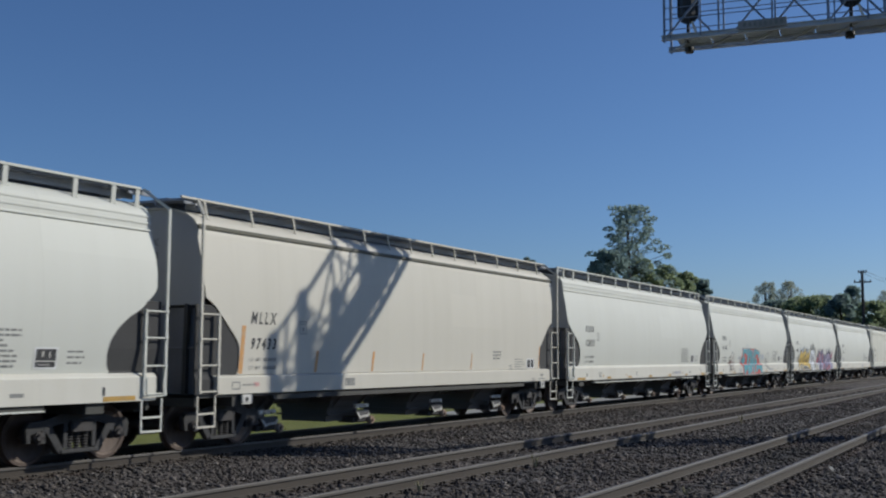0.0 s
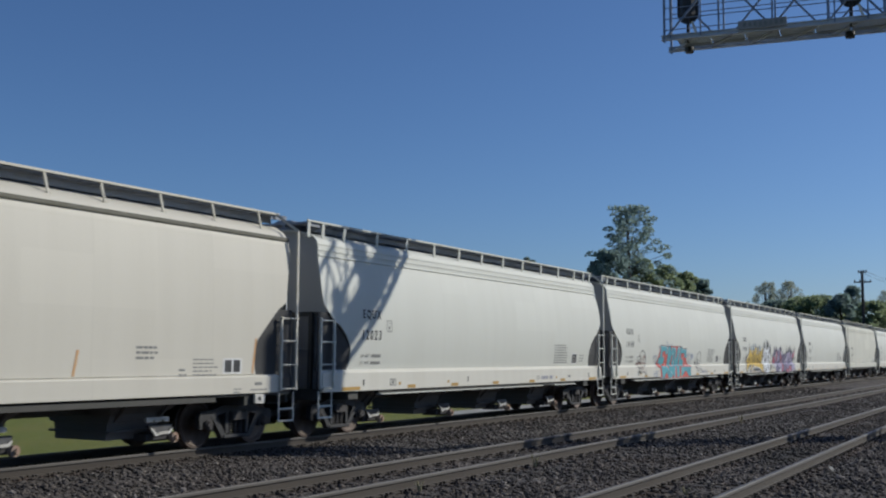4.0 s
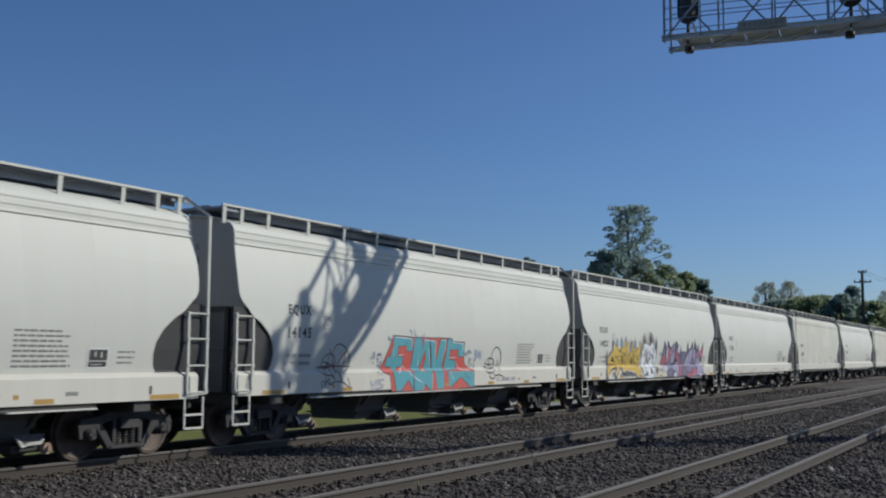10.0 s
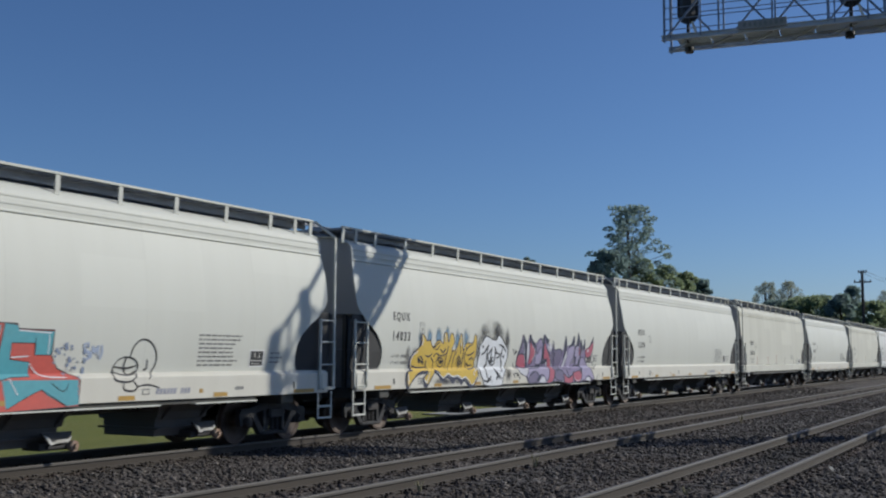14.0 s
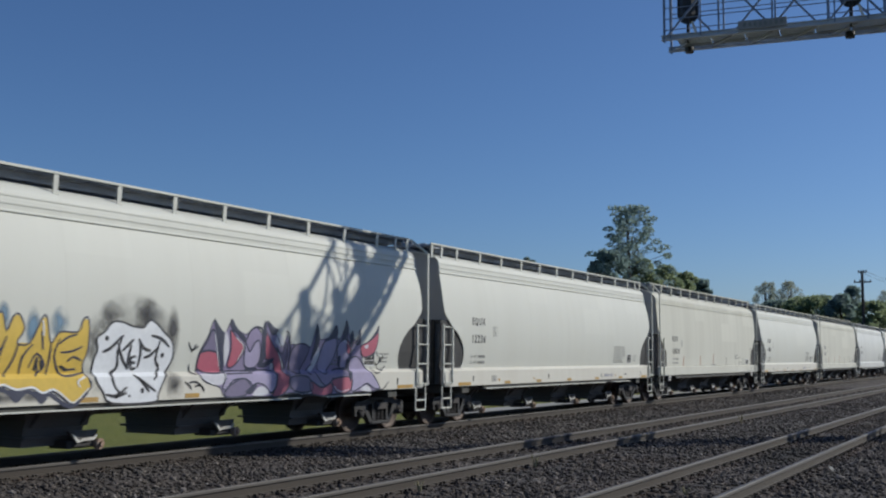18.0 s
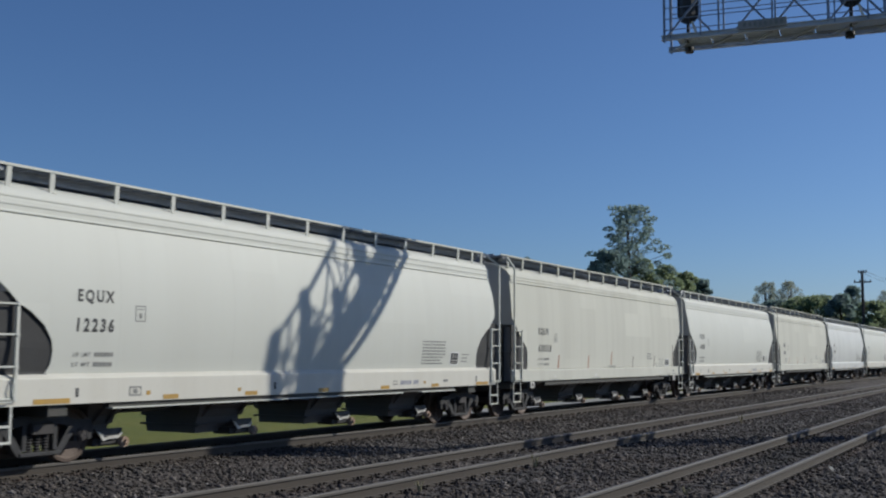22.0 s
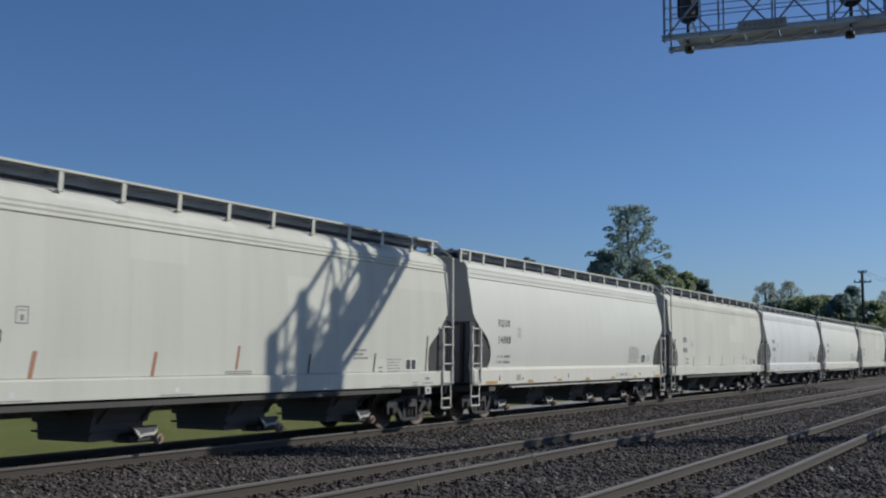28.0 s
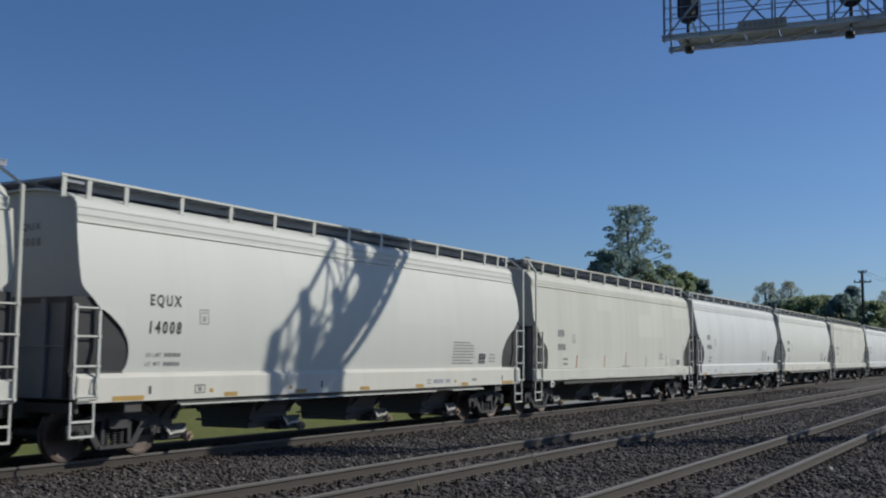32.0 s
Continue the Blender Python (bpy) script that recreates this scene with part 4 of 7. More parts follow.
build_car(14, "B", beige_paint, "", "", B, B_STRIPES)


# ---- sprayed lettering on two of the cars ----


def spray_paint(name, col):
    return surface(name, col, tuple(0.82 * c + 0.03 for c in col), 0.5, 0, 2.5, fine=12, bump=0.03)


spray_red, spray_teal = spray_paint("spray_red", (0.57, 0.105, 0.08)), spray_paint("spray_teal", (0.10, 0.37, 0.43))
spray_white, spray_pale = spray_paint("spray_white", (0.76, 0.78, 0.80)), spray_paint("spray_pale", (0.62, 0.62, 0.66))
spray_dark, spray_navy = spray_paint("spray_dark", (0.03, 0.03, 0.035)), spray_paint("spray_navy", (0.035, 0.04, 0.075))
spray_yellow, spray_lilac = spray_paint("spray_yellow", (0.68, 0.47, 0.075)), spray_paint("spray_lilac", (0.38, 0.34, 0.49))
spray_purple, spray_blue = spray_paint("spray_purple", (0.18, 0.155, 0.25)), spray_paint("spray_blue", (0.24, 0.29, 0.40))
spray_rose = spray_paint("spray_rose", (0.45, 0.115, 0.165))
spray_mauve = spray_paint("spray_mauve", (0.28, 0.235, 0.37))
spray_pale_blue = spray_paint("spray_pale_blue", (0.38, 0.44, 0.56))
spray_brown = spray_paint("spray_brown", (0.20, 0.06, 0.045))


CURVED = ("graffiti_letter", "graffiti_creature", "graffiti_shade")


def mist(name, col, amount):
    """Thin overspray: paint dots that let the car's own paint show."""
    m, n, l, b = nodes_of(name)
    b.inputs["Base Color"].default_value, b.inputs["Roughness"].default_value = (*col, 1), 0.6
    tc, mp, g = (n.new("ShaderNode" + k) for k in ("TexCoord", "Mapping", "TexGradient"))
    g.gradient_type = "SPHERICAL"
    mp.inputs["Location"].default_value, mp.inputs["Scale"].default_value = (-1, 0, -1), (2, 0, 2)
    l.new(tc.outputs["Generated"], mp.inputs["Vector"])
    l.new(mp.outputs[0], g.inputs["Vector"])
    a = times(n, l, times(n, l, noise_fac(n, l, 2.2, (1, 1, 1), 3, 0.3, 0.75), g.outputs["Fac"]), amount)
    l.new(a, b.inputs["Alpha"])
    return m


spray_mist_blue, spray_mist_grey = mist("blue_overspray", (0.14, 0.24, 0.34), 2.2), mist("grey_overspray", (0.05, 0.05, 0.055), 1.7)


def rounded(line, closed):
    """A smooth curve through the points of a line."""
    n, out = len(line), []
    if n < 3:
        return list(line)
    for i in range(n if closed else n - 1):
        p = [line[(i + k) % n] if closed else line[min(max(i + k, 0), n - 1)] for k in (-1, 0, 1, 2)]
        for u in (0.0, 0.34, 0.67):
            out.append(tuple(0.5 * (2 * p[1][c] + (p[2][c] - p[0][c]) * u + (2 * p[0][c] - 5 * p[1][c] + 4 * p[2][c] - p[3][c]) * u * u + (3 * p[1][c] - p[0][c] - 3 * p[2][c] + p[3][c]) * u ** 3) for c in (0, 1)))
    return out + ([] if closed else [line[-1]])


def spray(car, name, mat, outline, off):
    bm = bmesh.new()
    if name in CURVED and car is PURPLE_CAR:
        outline = rounded(outline, True)
    bm.faces.new([bm.verts.new((x, 0, z)) for x, z in outline])
    part(name, lay(bm, "A", off), mat, car)


def stroke(car, name, mat, line, width, off, closed=False):
    """A line drawn with a spray can: quads with round joints."""
    bm = bmesh.new()
    if car is PURPLE_CAR or not closed:
        line = rounded(line, closed)
    pts = [Vector((x, 0, z)) for x, z in line]
    n = len(pts)
    ring = []
    for i, p in enumerate(pts):
        d = (pts[(i + 1) % n] - pts[i - 1]) if closed or 0 < i < n - 1 else (pts[1] - pts[0] if i == 0 else pts[-1] - pts[-2])
        w = width * (1.0 if closed else 0.55 + 0.6 * math.sin(math.pi * (i + 0.5) / n))
        s = Vector((-d.z, 0, d.x)).normalized() * w / 2
        ring.append((bm.verts.new(p - s), bm.verts.new(p + s)))
    for i in range(n if closed else n - 1):
        a, b = ring[i], ring[(i + 1) % n]
        bm.faces.new((a[0], b[0], b[1], a[1]))
    part(name, lay(bm, "A", off), mat, car)


def speckle(car, x0, x1, z0, z1, count, seed):
    rng = random.Random(seed)
    bm = bmesh.new()
    for _ in range(count):
        x, z, r = rng.uniform(x0, x1), rng.uniform(z0, z1), rng.uniform(0.012, 0.036)
        bm.faces.new([bm.verts.new((x + r * math.cos(k), 0, z + r * math.sin(k) * 1.3)) for k in (0, 0.9, 1.8, 2.7, 3.6, 4.5, 5.4)])
    tagged(part("graffiti_speckle", lay(bm, "A", 0.009), spray_blue, car), kind="stuff")


def haze(car, x0, x1, z0, z1, mat):
    bm = bmesh.new()
    c, r = ((x0 + x1) / 2, (z0 + z1) / 2), ((x1 - x0) / 2, (z1 - z0) / 2)
    bm.faces.new([bm.verts.new((c[0] + r[0] * math.cos(k * 0.3142) * (1 + 0.08 * math.sin(k * 2.1)), 0, c[1] + r[1] * math.sin(k * 0.3142) * (1 + 0.1 * math.sin(k * 1.3)))) for k in range(20)])
    part("overspray", lay(bm, "A", 0.003), mat, car)


# teal and red letters
spray(TEAL_CAR, "graffiti_fill", spray_red, [(-3.18, 1.48), (-3.06, 1.62), (-2.87, 1.92), (-2.69, 2.26), (-1.76, 2.23), (-0.76, 2.23), (-0.35, 2.24), (0.24, 2.23), (0.27, 2.15), (0.95, 2.15), (0.94, 1.74), (1.07, 1.55), (1.42, 1.42), (1.49, 1.36), (1.47, 0.95), (0.12, 0.91), (-1.81, 0.92), (-2.77, 0.94), (-2.82, 1.32), (-3.16, 1.39)], 0.004)
stroke(TEAL_CAR, "graffiti_outline", spray_dark, [(-3.18, 1.48), (-3.06, 1.62), (-2.87, 1.92), (-2.69, 2.26), (-1.76, 2.23), (-0.76, 2.23), (-0.35, 2.24), (0.24, 2.23), (0.27, 2.15), (0.95, 2.15), (0.94, 1.74), (1.07, 1.55), (1.42, 1.42), (1.49, 1.36), (1.47, 0.95), (0.12, 0.91), (-1.81, 0.92), (-2.77, 0.94), (-2.82, 1.32), (-3.16, 1.39)], 0.018, 0.006, True)
spray(TEAL_CAR, "graffiti_letter", spray_teal, [(-2.67, 2.24), (-1.78, 2.21), (-1.78, 1.89), (-2.06, 1.89), (-2.07, 2.02), (-2.44, 2.0), (-2.44, 1.76), (-2.19, 1.76), (-2.21, 1.52), (-2.41, 1.51), (-2.54, 1.43), (-2.69, 1.43), (-2.72, 1.52), (-2.99, 1.52), (-2.91, 1.73), (-2.78, 1.76), (-2.68, 2.01)], 0.007)
stroke(TEAL_CAR, "graffiti_outline", spray_dark, [(-2.67, 2.24), (-1.78, 2.21), (-1.78, 1.89), (-2.06, 1.89), (-2.07, 2.02), (-2.44, 2.0), (-2.44, 1.76), (-2.19, 1.76), (-2.21, 1.52), (-2.41, 1.51), (-2.54, 1.43), (-2.69, 1.43), (-2.72, 1.52), (-2.99, 1.52), (-2.91, 1.73), (-2.78, 1.76), (-2.68, 2.01)], 0.013, 0.009000000000000001, True)
spray(TEAL_CAR, "graffiti_letter", spray_teal, [(-1.69, 2.22), (-1.34, 2.21), (-1.27, 1.92), (-1.22, 2.2), (-0.95, 2.18), (-0.76, 1.39), (-1.1, 1.4), (-1.16, 1.51), (-1.08, 1.75), (-1.17, 1.92), (-1.27, 1.66), (-1.4, 1.4), (-1.78, 1.41), (-1.74, 1.84)], 0.007)
stroke(TEAL_CAR, "graffiti_outline", spray_dark, [(-1.69, 2.22), (-1.34, 2.21), (-1.27, 1.92), (-1.22, 2.2), (-0.95, 2.18), (-0.76, 1.39), (-1.1, 1.4), (-1.16, 1.51), (-1.08, 1.75), (-1.17, 1.92), (-1.27, 1.66), (-1.4, 1.4), (-1.78, 1.41), (-1.74, 1.84)], 0.013, 0.009000000000000001, True)
spray(TEAL_CAR, "graffiti_letter", spray_teal, [(-0.92, 2.18), (-0.66, 2.17), (-0.56, 1.64), (-0.38, 2.21), (-0.05, 2.2), (-0.23, 1.38), (-0.71, 1.39)], 0.007)
stroke(TEAL_CAR, "graffiti_outline", spray_dark, [(-0.92, 2.18), (-0.66, 2.17), (-0.56, 1.64), (-0.38, 2.21), (-0.05, 2.2), (-0.23, 1.38), (-0.71, 1.39)], 0.013, 0.009000000000000001, True)
spray(TEAL_CAR, "graffiti_letter", spray_teal, [(0.01, 2.23), (0.24, 2.21), (0.28, 2.13), (0.94, 2.13), (0.92, 1.76), (0.61, 1.76), (0.6, 1.94), (0.16, 1.94), (0.16, 1.69), (0.52, 1.65), (0.53, 1.43), (0.13, 1.42), (-0.04, 1.38), (-0.1, 1.46)], 0.007)
stroke(TEAL_CAR, "graffiti_outline", spray_dark, [(0.01, 2.23), (0.24, 2.21), (0.28, 2.13), (0.94, 2.13), (0.92, 1.76), (0.61, 1.76), (0.6, 1.94), (0.16, 1.94), (0.16, 1.69), (0.52, 1.65), (0.53, 1.43), (0.13, 1.42), (-0.04, 1.38), (-0.1, 1.46)], 0.013, 0.009000000000000001, True)
spray(TEAL_CAR, "graffiti_foot", spray_teal, [(-2.72, 1.42), (-2.21, 1.41), (-1.9, 1.41), (-1.76, 1.32), (-1.73, 0.93), (-1.79, 0.97), (-2.0, 1.2), (-2.33, 0.94), (-2.56, 0.95), (-2.64, 1.23)], 0.0065)
spray(TEAL_CAR, "graffiti_foot", spray_teal, [(-1.74, 1.41), (-0.82, 1.39), (-0.83, 0.94), (-0.93, 0.93), (-1.18, 1.08), (-1.26, 0.94), (-1.71, 0.93)], 0.0065)
spray(TEAL_CAR, "graffiti_foot", spray_teal, [(-0.68, 1.39), (-0.21, 1.38), (-0.22, 0.96), (-0.54, 0.94)], 0.0065)
spray(TEAL_CAR, "graffiti_foot", spray_teal, [(-0.01, 1.38), (1.45, 1.37), (1.47, 0.98), (1.23, 0.96), (0.84, 1.14), (0.72, 1.23), (0.47, 1.13), (0.09, 0.95)], 0.0065)
stroke(TEAL_CAR, "graffiti_outline", spray_dark, [(-2.56, 0.95), (-2.64, 1.23), (-2.72, 1.42)], 0.012, 0.012)
stroke(TEAL_CAR, "graffiti_outline", spray_dark, [(-2.33, 0.94), (-2.0, 1.2)], 0.012, 0.012)
stroke(TEAL_CAR, "graffiti_outline", spray_dark, [(-2.0, 1.2), (-1.79, 0.97)], 0.012, 0.012)
stroke(TEAL_CAR, "graffiti_outline", spray_dark, [(-1.76, 1.32), (-1.73, 0.93)], 0.012, 0.012)
stroke(TEAL_CAR, "graffiti_outline", spray_dark, [(-1.72, 1.21), (-1.72, 0.95)], 0.012, 0.012)
stroke(TEAL_CAR, "graffiti_outline", spray_dark, [(0.09, 0.95), (0.47, 1.13), (0.72, 1.23)], 0.012, 0.012)
stroke(TEAL_CAR, "graffiti_outline", spray_dark, [(0.72, 1.23), (1.23, 0.96)], 0.012, 0.012)
stroke(TEAL_CAR, "graffiti_outline", spray_dark, [(-1.18, 1.08), (-0.93, 0.93)], 0.012, 0.012)
stroke(TEAL_CAR, "graffiti_outline", spray_dark, [(-1.43, 1.89), (-1.41, 1.47)], 0.012, 0.012)
stroke(TEAL_CAR, "graffiti_outline", spray_dark, [(-0.93, 2.13), (-0.83, 1.66)], 0.012, 0.012)
stroke(TEAL_CAR, "graffiti_outline", spray_dark, [(-2.07, 2.16), (-2.07, 2.02)], 0.012, 0.012)
stroke(TEAL_CAR, "graffiti_outline", spray_dark, [(0.6, 2.02), (0.61, 1.78)], 0.012, 0.012)
stroke(TEAL_CAR, "graffiti_outline", spray_dark, [(0.91, 1.33), (1.15, 1.19), (1.27, 1.32)], 0.012, 0.012)
stroke(TEAL_CAR, "graffiti_highlight", spray_white, [(-2.64, 2.22), (-2.22, 2.21), (-1.8, 2.18)], 0.02, 0.0115)
stroke(TEAL_CAR, "graffiti_highlight", spray_white, [(-1.79, 2.17), (-1.79, 1.93)], 0.02, 0.0115)
stroke(TEAL_CAR, "graffiti_highlight", spray_white, [(-2.67, 1.97), (-2.65, 1.75)], 0.02, 0.0115)
stroke(TEAL_CAR, "graffiti_highlight", spray_white, [(-2.41, 1.79), (-2.2, 1.8)], 0.02, 0.0115)
stroke(TEAL_CAR, "graffiti_highlight", spray_white, [(-2.46, 1.35), (-2.3, 1.45), (-2.14, 1.53)], 0.02, 0.0115)
stroke(TEAL_CAR, "graffiti_highlight", spray_white, [(-2.14, 1.53), (-1.83, 1.3), (-1.22, 1.1)], 0.02, 0.0115)
stroke(TEAL_CAR, "graffiti_highlight", spray_white, [(-1.2, 2.17), (-0.66, 2.14)], 0.02, 0.0115)
stroke(TEAL_CAR, "graffiti_highlight", spray_white, [(-0.63, 2.12), (-0.59, 1.51)], 0.02, 0.0115)
stroke(TEAL_CAR, "graffiti_highlight", spray_white, [(-0.34, 2.18), (-0.07, 2.17)], 0.02, 0.0115)
stroke(TEAL_CAR, "graffiti_highlight", spray_white, [(-0.07, 2.15), (-0.21, 1.66)], 0.02, 0.0115)
stroke(TEAL_CAR, "graffiti_highlight", spray_white, [(0.27, 2.13), (0.89, 2.1)], 0.02, 0.0115)
stroke(TEAL_CAR, "graffiti_highlight", spray_white, [(0.86, 2.07), (0.86, 1.78)], 0.02, 0.0115)
stroke(TEAL_CAR, "graffiti_highlight", spray_white, [(0.17, 1.72), (0.49, 1.74)], 0.02, 0.0115)
stroke(TEAL_CAR, "graffiti_highlight", spray_white, [(-1.44, 1.86), (-1.43, 1.52)], 0.02, 0.0115)
stroke(TEAL_CAR, "graffiti_highlight", spray_white, [(-0.98, 1.99), (-0.85, 1.51)], 0.02, 0.0115)
stroke(TEAL_CAR, "graffiti_highlight", spray_white, [(0.11, 1.42), (0.28, 1.16)], 0.02, 0.0115)
stroke(TEAL_CAR, "graffiti_highlight", spray_white, [(0.52, 1.63), (0.75, 1.44), (1.21, 1.41)], 0.02, 0.0115)
stroke(TEAL_CAR, "graffiti_highlight", spray_white, [(-0.81, 1.32), (-0.83, 0.98)], 0.02, 0.0115)
stroke(TEAL_CAR, "graffiti_highlight", spray_white, [(-1.35, 1.4), (-1.23, 1.44), (-1.15, 1.36)], 0.02, 0.0115)
speckle(TEAL_CAR, -3.64, -3.06, 1.35, 1.85, 26, 0)
speckle(TEAL_CAR, -1.94, -1.56, 2.25, 2.4, 10, 1)
speckle(TEAL_CAR, 0.97, 1.66, 1.39, 1.93, 34, 2)
speckle(TEAL_CAR, -2.92, -2.79, 2.09, 2.22, 5, 3)
speckle(TEAL_CAR, -1.37, -1.24, 2.23, 2.3, 3, 4)
stroke(TEAL_CAR, "graffiti_tag", spray_blue, [(-3.67, 1.22), (-3.65, 1.1), (-3.53, 1.12), (-3.51, 1.21)], 0.03, 0.006)
stroke(TEAL_CAR, "graffiti_tag", spray_blue, [(-3.42, 1.08), (-3.41, 1.21), (-3.3, 1.2), (-3.31, 1.13), (-3.41, 1.13)], 0.03, 0.006)
stroke(TEAL_CAR, "graffiti_tag", spray_blue, [(-3.25, 1.19), (-3.2, 1.23), (-3.1, 1.2)], 0.03, 0.006)
stroke(TEAL_CAR, "graffiti_tag", spray_blue, [(-3.25, 1.15), (-3.22, 1.09), (-3.11, 1.1)], 0.03, 0.006)
stroke(TEAL_CAR, "graffiti_tag", spray_blue, [(-3.62, 1.06), (-3.61, 1.0)], 0.03, 0.006)
stroke(TEAL_CAR, "graffiti_tag", spray_blue, [(-3.5, 1.06), (-3.39, 1.0), (-3.29, 1.05)], 0.03, 0.006)
stroke(TEAL_CAR, "graffiti_tag", spray_blue, [(-3.27, 1.04), (-3.14, 1.03)], 0.03, 0.006)
stroke(TEAL_CAR, "graffiti_swirl", spray_dark, [(-5.14, 1.79), (-5.1, 1.95), (-4.93, 2.03), (-4.7, 1.95), (-4.53, 1.79), (-4.48, 1.63), (-4.55, 1.47), (-4.83, 1.41)], 0.026, 0.0065)
stroke(TEAL_CAR, "graffiti_swirl", spray_dark, [(-5.65, 1.41), (-5.55, 1.57), (-5.46, 1.74), (-5.28, 1.81), (-5.09, 1.74), (-5.03, 1.6), (-5.07, 1.45), (-5.21, 1.3)], 0.026, 0.0065)
stroke(TEAL_CAR, "graffiti_swirl", spray_dark, [(-5.48, 1.64), (-5.29, 1.6), (-5.04, 1.54)], 0.026, 0.0065)
stroke(TEAL_CAR, "graffiti_swirl", spray_dark, [(-5.29, 1.77), (-5.35, 1.57), (-5.46, 1.41)], 0.026, 0.0065)
stroke(TEAL_CAR, "graffiti_swirl", spray_dark, [(-5.65, 1.41), (-5.43, 1.36), (-5.19, 1.33)], 0.026, 0.0065)
stroke(TEAL_CAR, "graffiti_swirl", spray_dark, [(-5.47, 1.35), (-5.44, 1.24), (-5.3, 1.16), (-5.15, 1.2), (-5.13, 1.29), (-5.22, 1.32)], 0.026, 0.0065)
stroke(TEAL_CAR, "graffiti_swirl", spray_dark, [(-5.37, 1.3), (-5.24, 1.17)], 0.026, 0.0065)
stroke(TEAL_CAR, "graffiti_swirl", spray_dark, [(-5.15, 1.2), (-4.97, 1.21), (-4.77, 1.18), (-4.51, 1.06), (-4.63, 1.3)], 0.026, 0.0065)
stroke(TEAL_CAR, "graffiti_swirl", spray_dark, [(-5.55, 1.51), (-5.41, 1.54), (-5.28, 1.57)], 0.026, 0.0065)
stroke(TEAL_CAR, "graffiti_swirl", spray_brown, [(-4.96, 1.57), (-4.82, 1.72), (-4.67, 1.84), (-4.73, 1.54), (-4.92, 1.58)], 0.028, 0.006)
stroke(TEAL_CAR, "graffiti_swirl", spray_brown, [(-5.17, 1.73), (-5.07, 1.51), (-4.98, 1.35)], 0.028, 0.006)
stroke(TEAL_CAR, "graffiti_swirl", spray_brown, [(-4.99, 1.46), (-4.92, 1.34), (-4.8, 1.16)], 0.028, 0.006)
stroke(TEAL_CAR, "graffiti_swirl", spray_brown, [(-5.72, 1.52), (-5.23, 1.54), (-4.42, 1.53)], 0.028, 0.006)
stroke(TEAL_CAR, "graffiti_swirl", spray_brown, [(-5.28, 1.91), (-5.2, 1.81)], 0.028, 0.006)
stroke(TEAL_CAR, "graffiti_swirl", spray_brown, [(-5.51, 1.5), (-5.27, 1.51), (-5.05, 1.6)], 0.028, 0.006)
stroke(TEAL_CAR, "graffiti_swirl", spray_brown, [(-5.23, 1.51), (-5.25, 1.36), (-5.13, 1.29)], 0.028, 0.006)
stroke(TEAL_CAR, "graffiti_swirl", spray_brown, [(-4.67, 1.87), (-4.69, 1.74)], 0.028, 0.006)
stroke(TEAL_CAR, "graffiti_swirl", spray_dark, [(2.61, 1.74), (2.67, 1.91), (2.85, 2.03), (3.07, 1.98), (3.22, 1.79), (3.2, 1.56), (3.02, 1.36)], 0.03, 0.006)
stroke(TEAL_CAR, "graffiti_swirl", spray_dark, [(2.24, 1.54), (2.34, 1.68), (2.53, 1.73), (2.73, 1.68), (2.81, 1.57), (2.74, 1.47), (2.5, 1.43), (2.29, 1.47), (2.24, 1.53)], 0.03, 0.006)
stroke(TEAL_CAR, "graffiti_swirl", spray_dark, [(2.26, 1.57), (2.54, 1.54), (2.79, 1.59)], 0.03, 0.006)
stroke(TEAL_CAR, "graffiti_swirl", spray_dark, [(2.53, 1.73), (2.48, 1.57), (2.54, 1.44)], 0.03, 0.006)
stroke(TEAL_CAR, "graffiti_swirl", spray_dark, [(2.24, 1.52), (2.23, 1.37), (2.39, 1.32), (2.62, 1.33), (2.79, 1.47)], 0.03, 0.006)
stroke(TEAL_CAR, "graffiti_swirl", spray_dark, [(2.43, 1.32), (2.45, 1.19), (2.63, 1.16), (2.75, 1.22), (2.66, 1.32)], 0.03, 0.006)
stroke(TEAL_CAR, "graffiti_swirl", spray_dark, [(2.74, 1.23), (2.99, 1.26), (3.28, 1.2)], 0.03, 0.006)
stroke(TEAL_CAR, "graffiti_swirl", spray_dark, [(3.01, 1.69), (3.02, 1.54), (2.94, 1.51)], 0.03, 0.006)
stroke(TEAL_CAR, "graffiti_tag", spray_pale_blue, [(1.68, 1.95), (1.57, 1.93), (1.61, 1.83), (1.7, 1.8), (1.68, 1.7), (1.57, 1.71)], 0.045, 0.006)
stroke(TEAL_CAR, "graffiti_tag", spray_pale_blue, [(1.74, 1.7), (1.76, 1.91), (1.81, 1.79), (1.87, 1.92), (1.88, 1.7)], 0.045, 0.006)
stroke(TEAL_CAR, "graffiti_tag", spray_pale_blue, [(1.94, 1.93), (1.96, 1.81), (1.92, 1.68)], 0.045, 0.006)
# yellow letters, white creature and purple letters
haze(PURPLE_CAR, -5.63, -5.4, 1.84, 2.45, spray_mist_blue)
haze(PURPLE_CAR, -5.18, -4.91, 2.02, 2.51, spray_mist_blue)
haze(PURPLE_CAR, -4.74, -4.38, 2.01, 2.52, spray_mist_blue)
haze(PURPLE_CAR, -3.7, -3.42, 1.85, 2.52, spray_mist_blue)
haze(PURPLE_CAR, -3.25, -2.83, 2.0, 2.54, spray_mist_blue)
haze(PURPLE_CAR, -4.23, -3.98, 2.05, 2.57, spray_mist_blue)
haze(PURPLE_CAR, -6.2, -5.89, 1.42, 2.04, spray_mist_grey)
haze(PURPLE_CAR, -5.93, -5.39, 1.62, 2.03, spray_mist_grey)
haze(PURPLE_CAR, -6.29, -5.9, 0.96, 1.46, spray_mist_grey)
haze(PURPLE_CAR, -5.39, -5.03, 0.95, 1.2, spray_mist_grey)
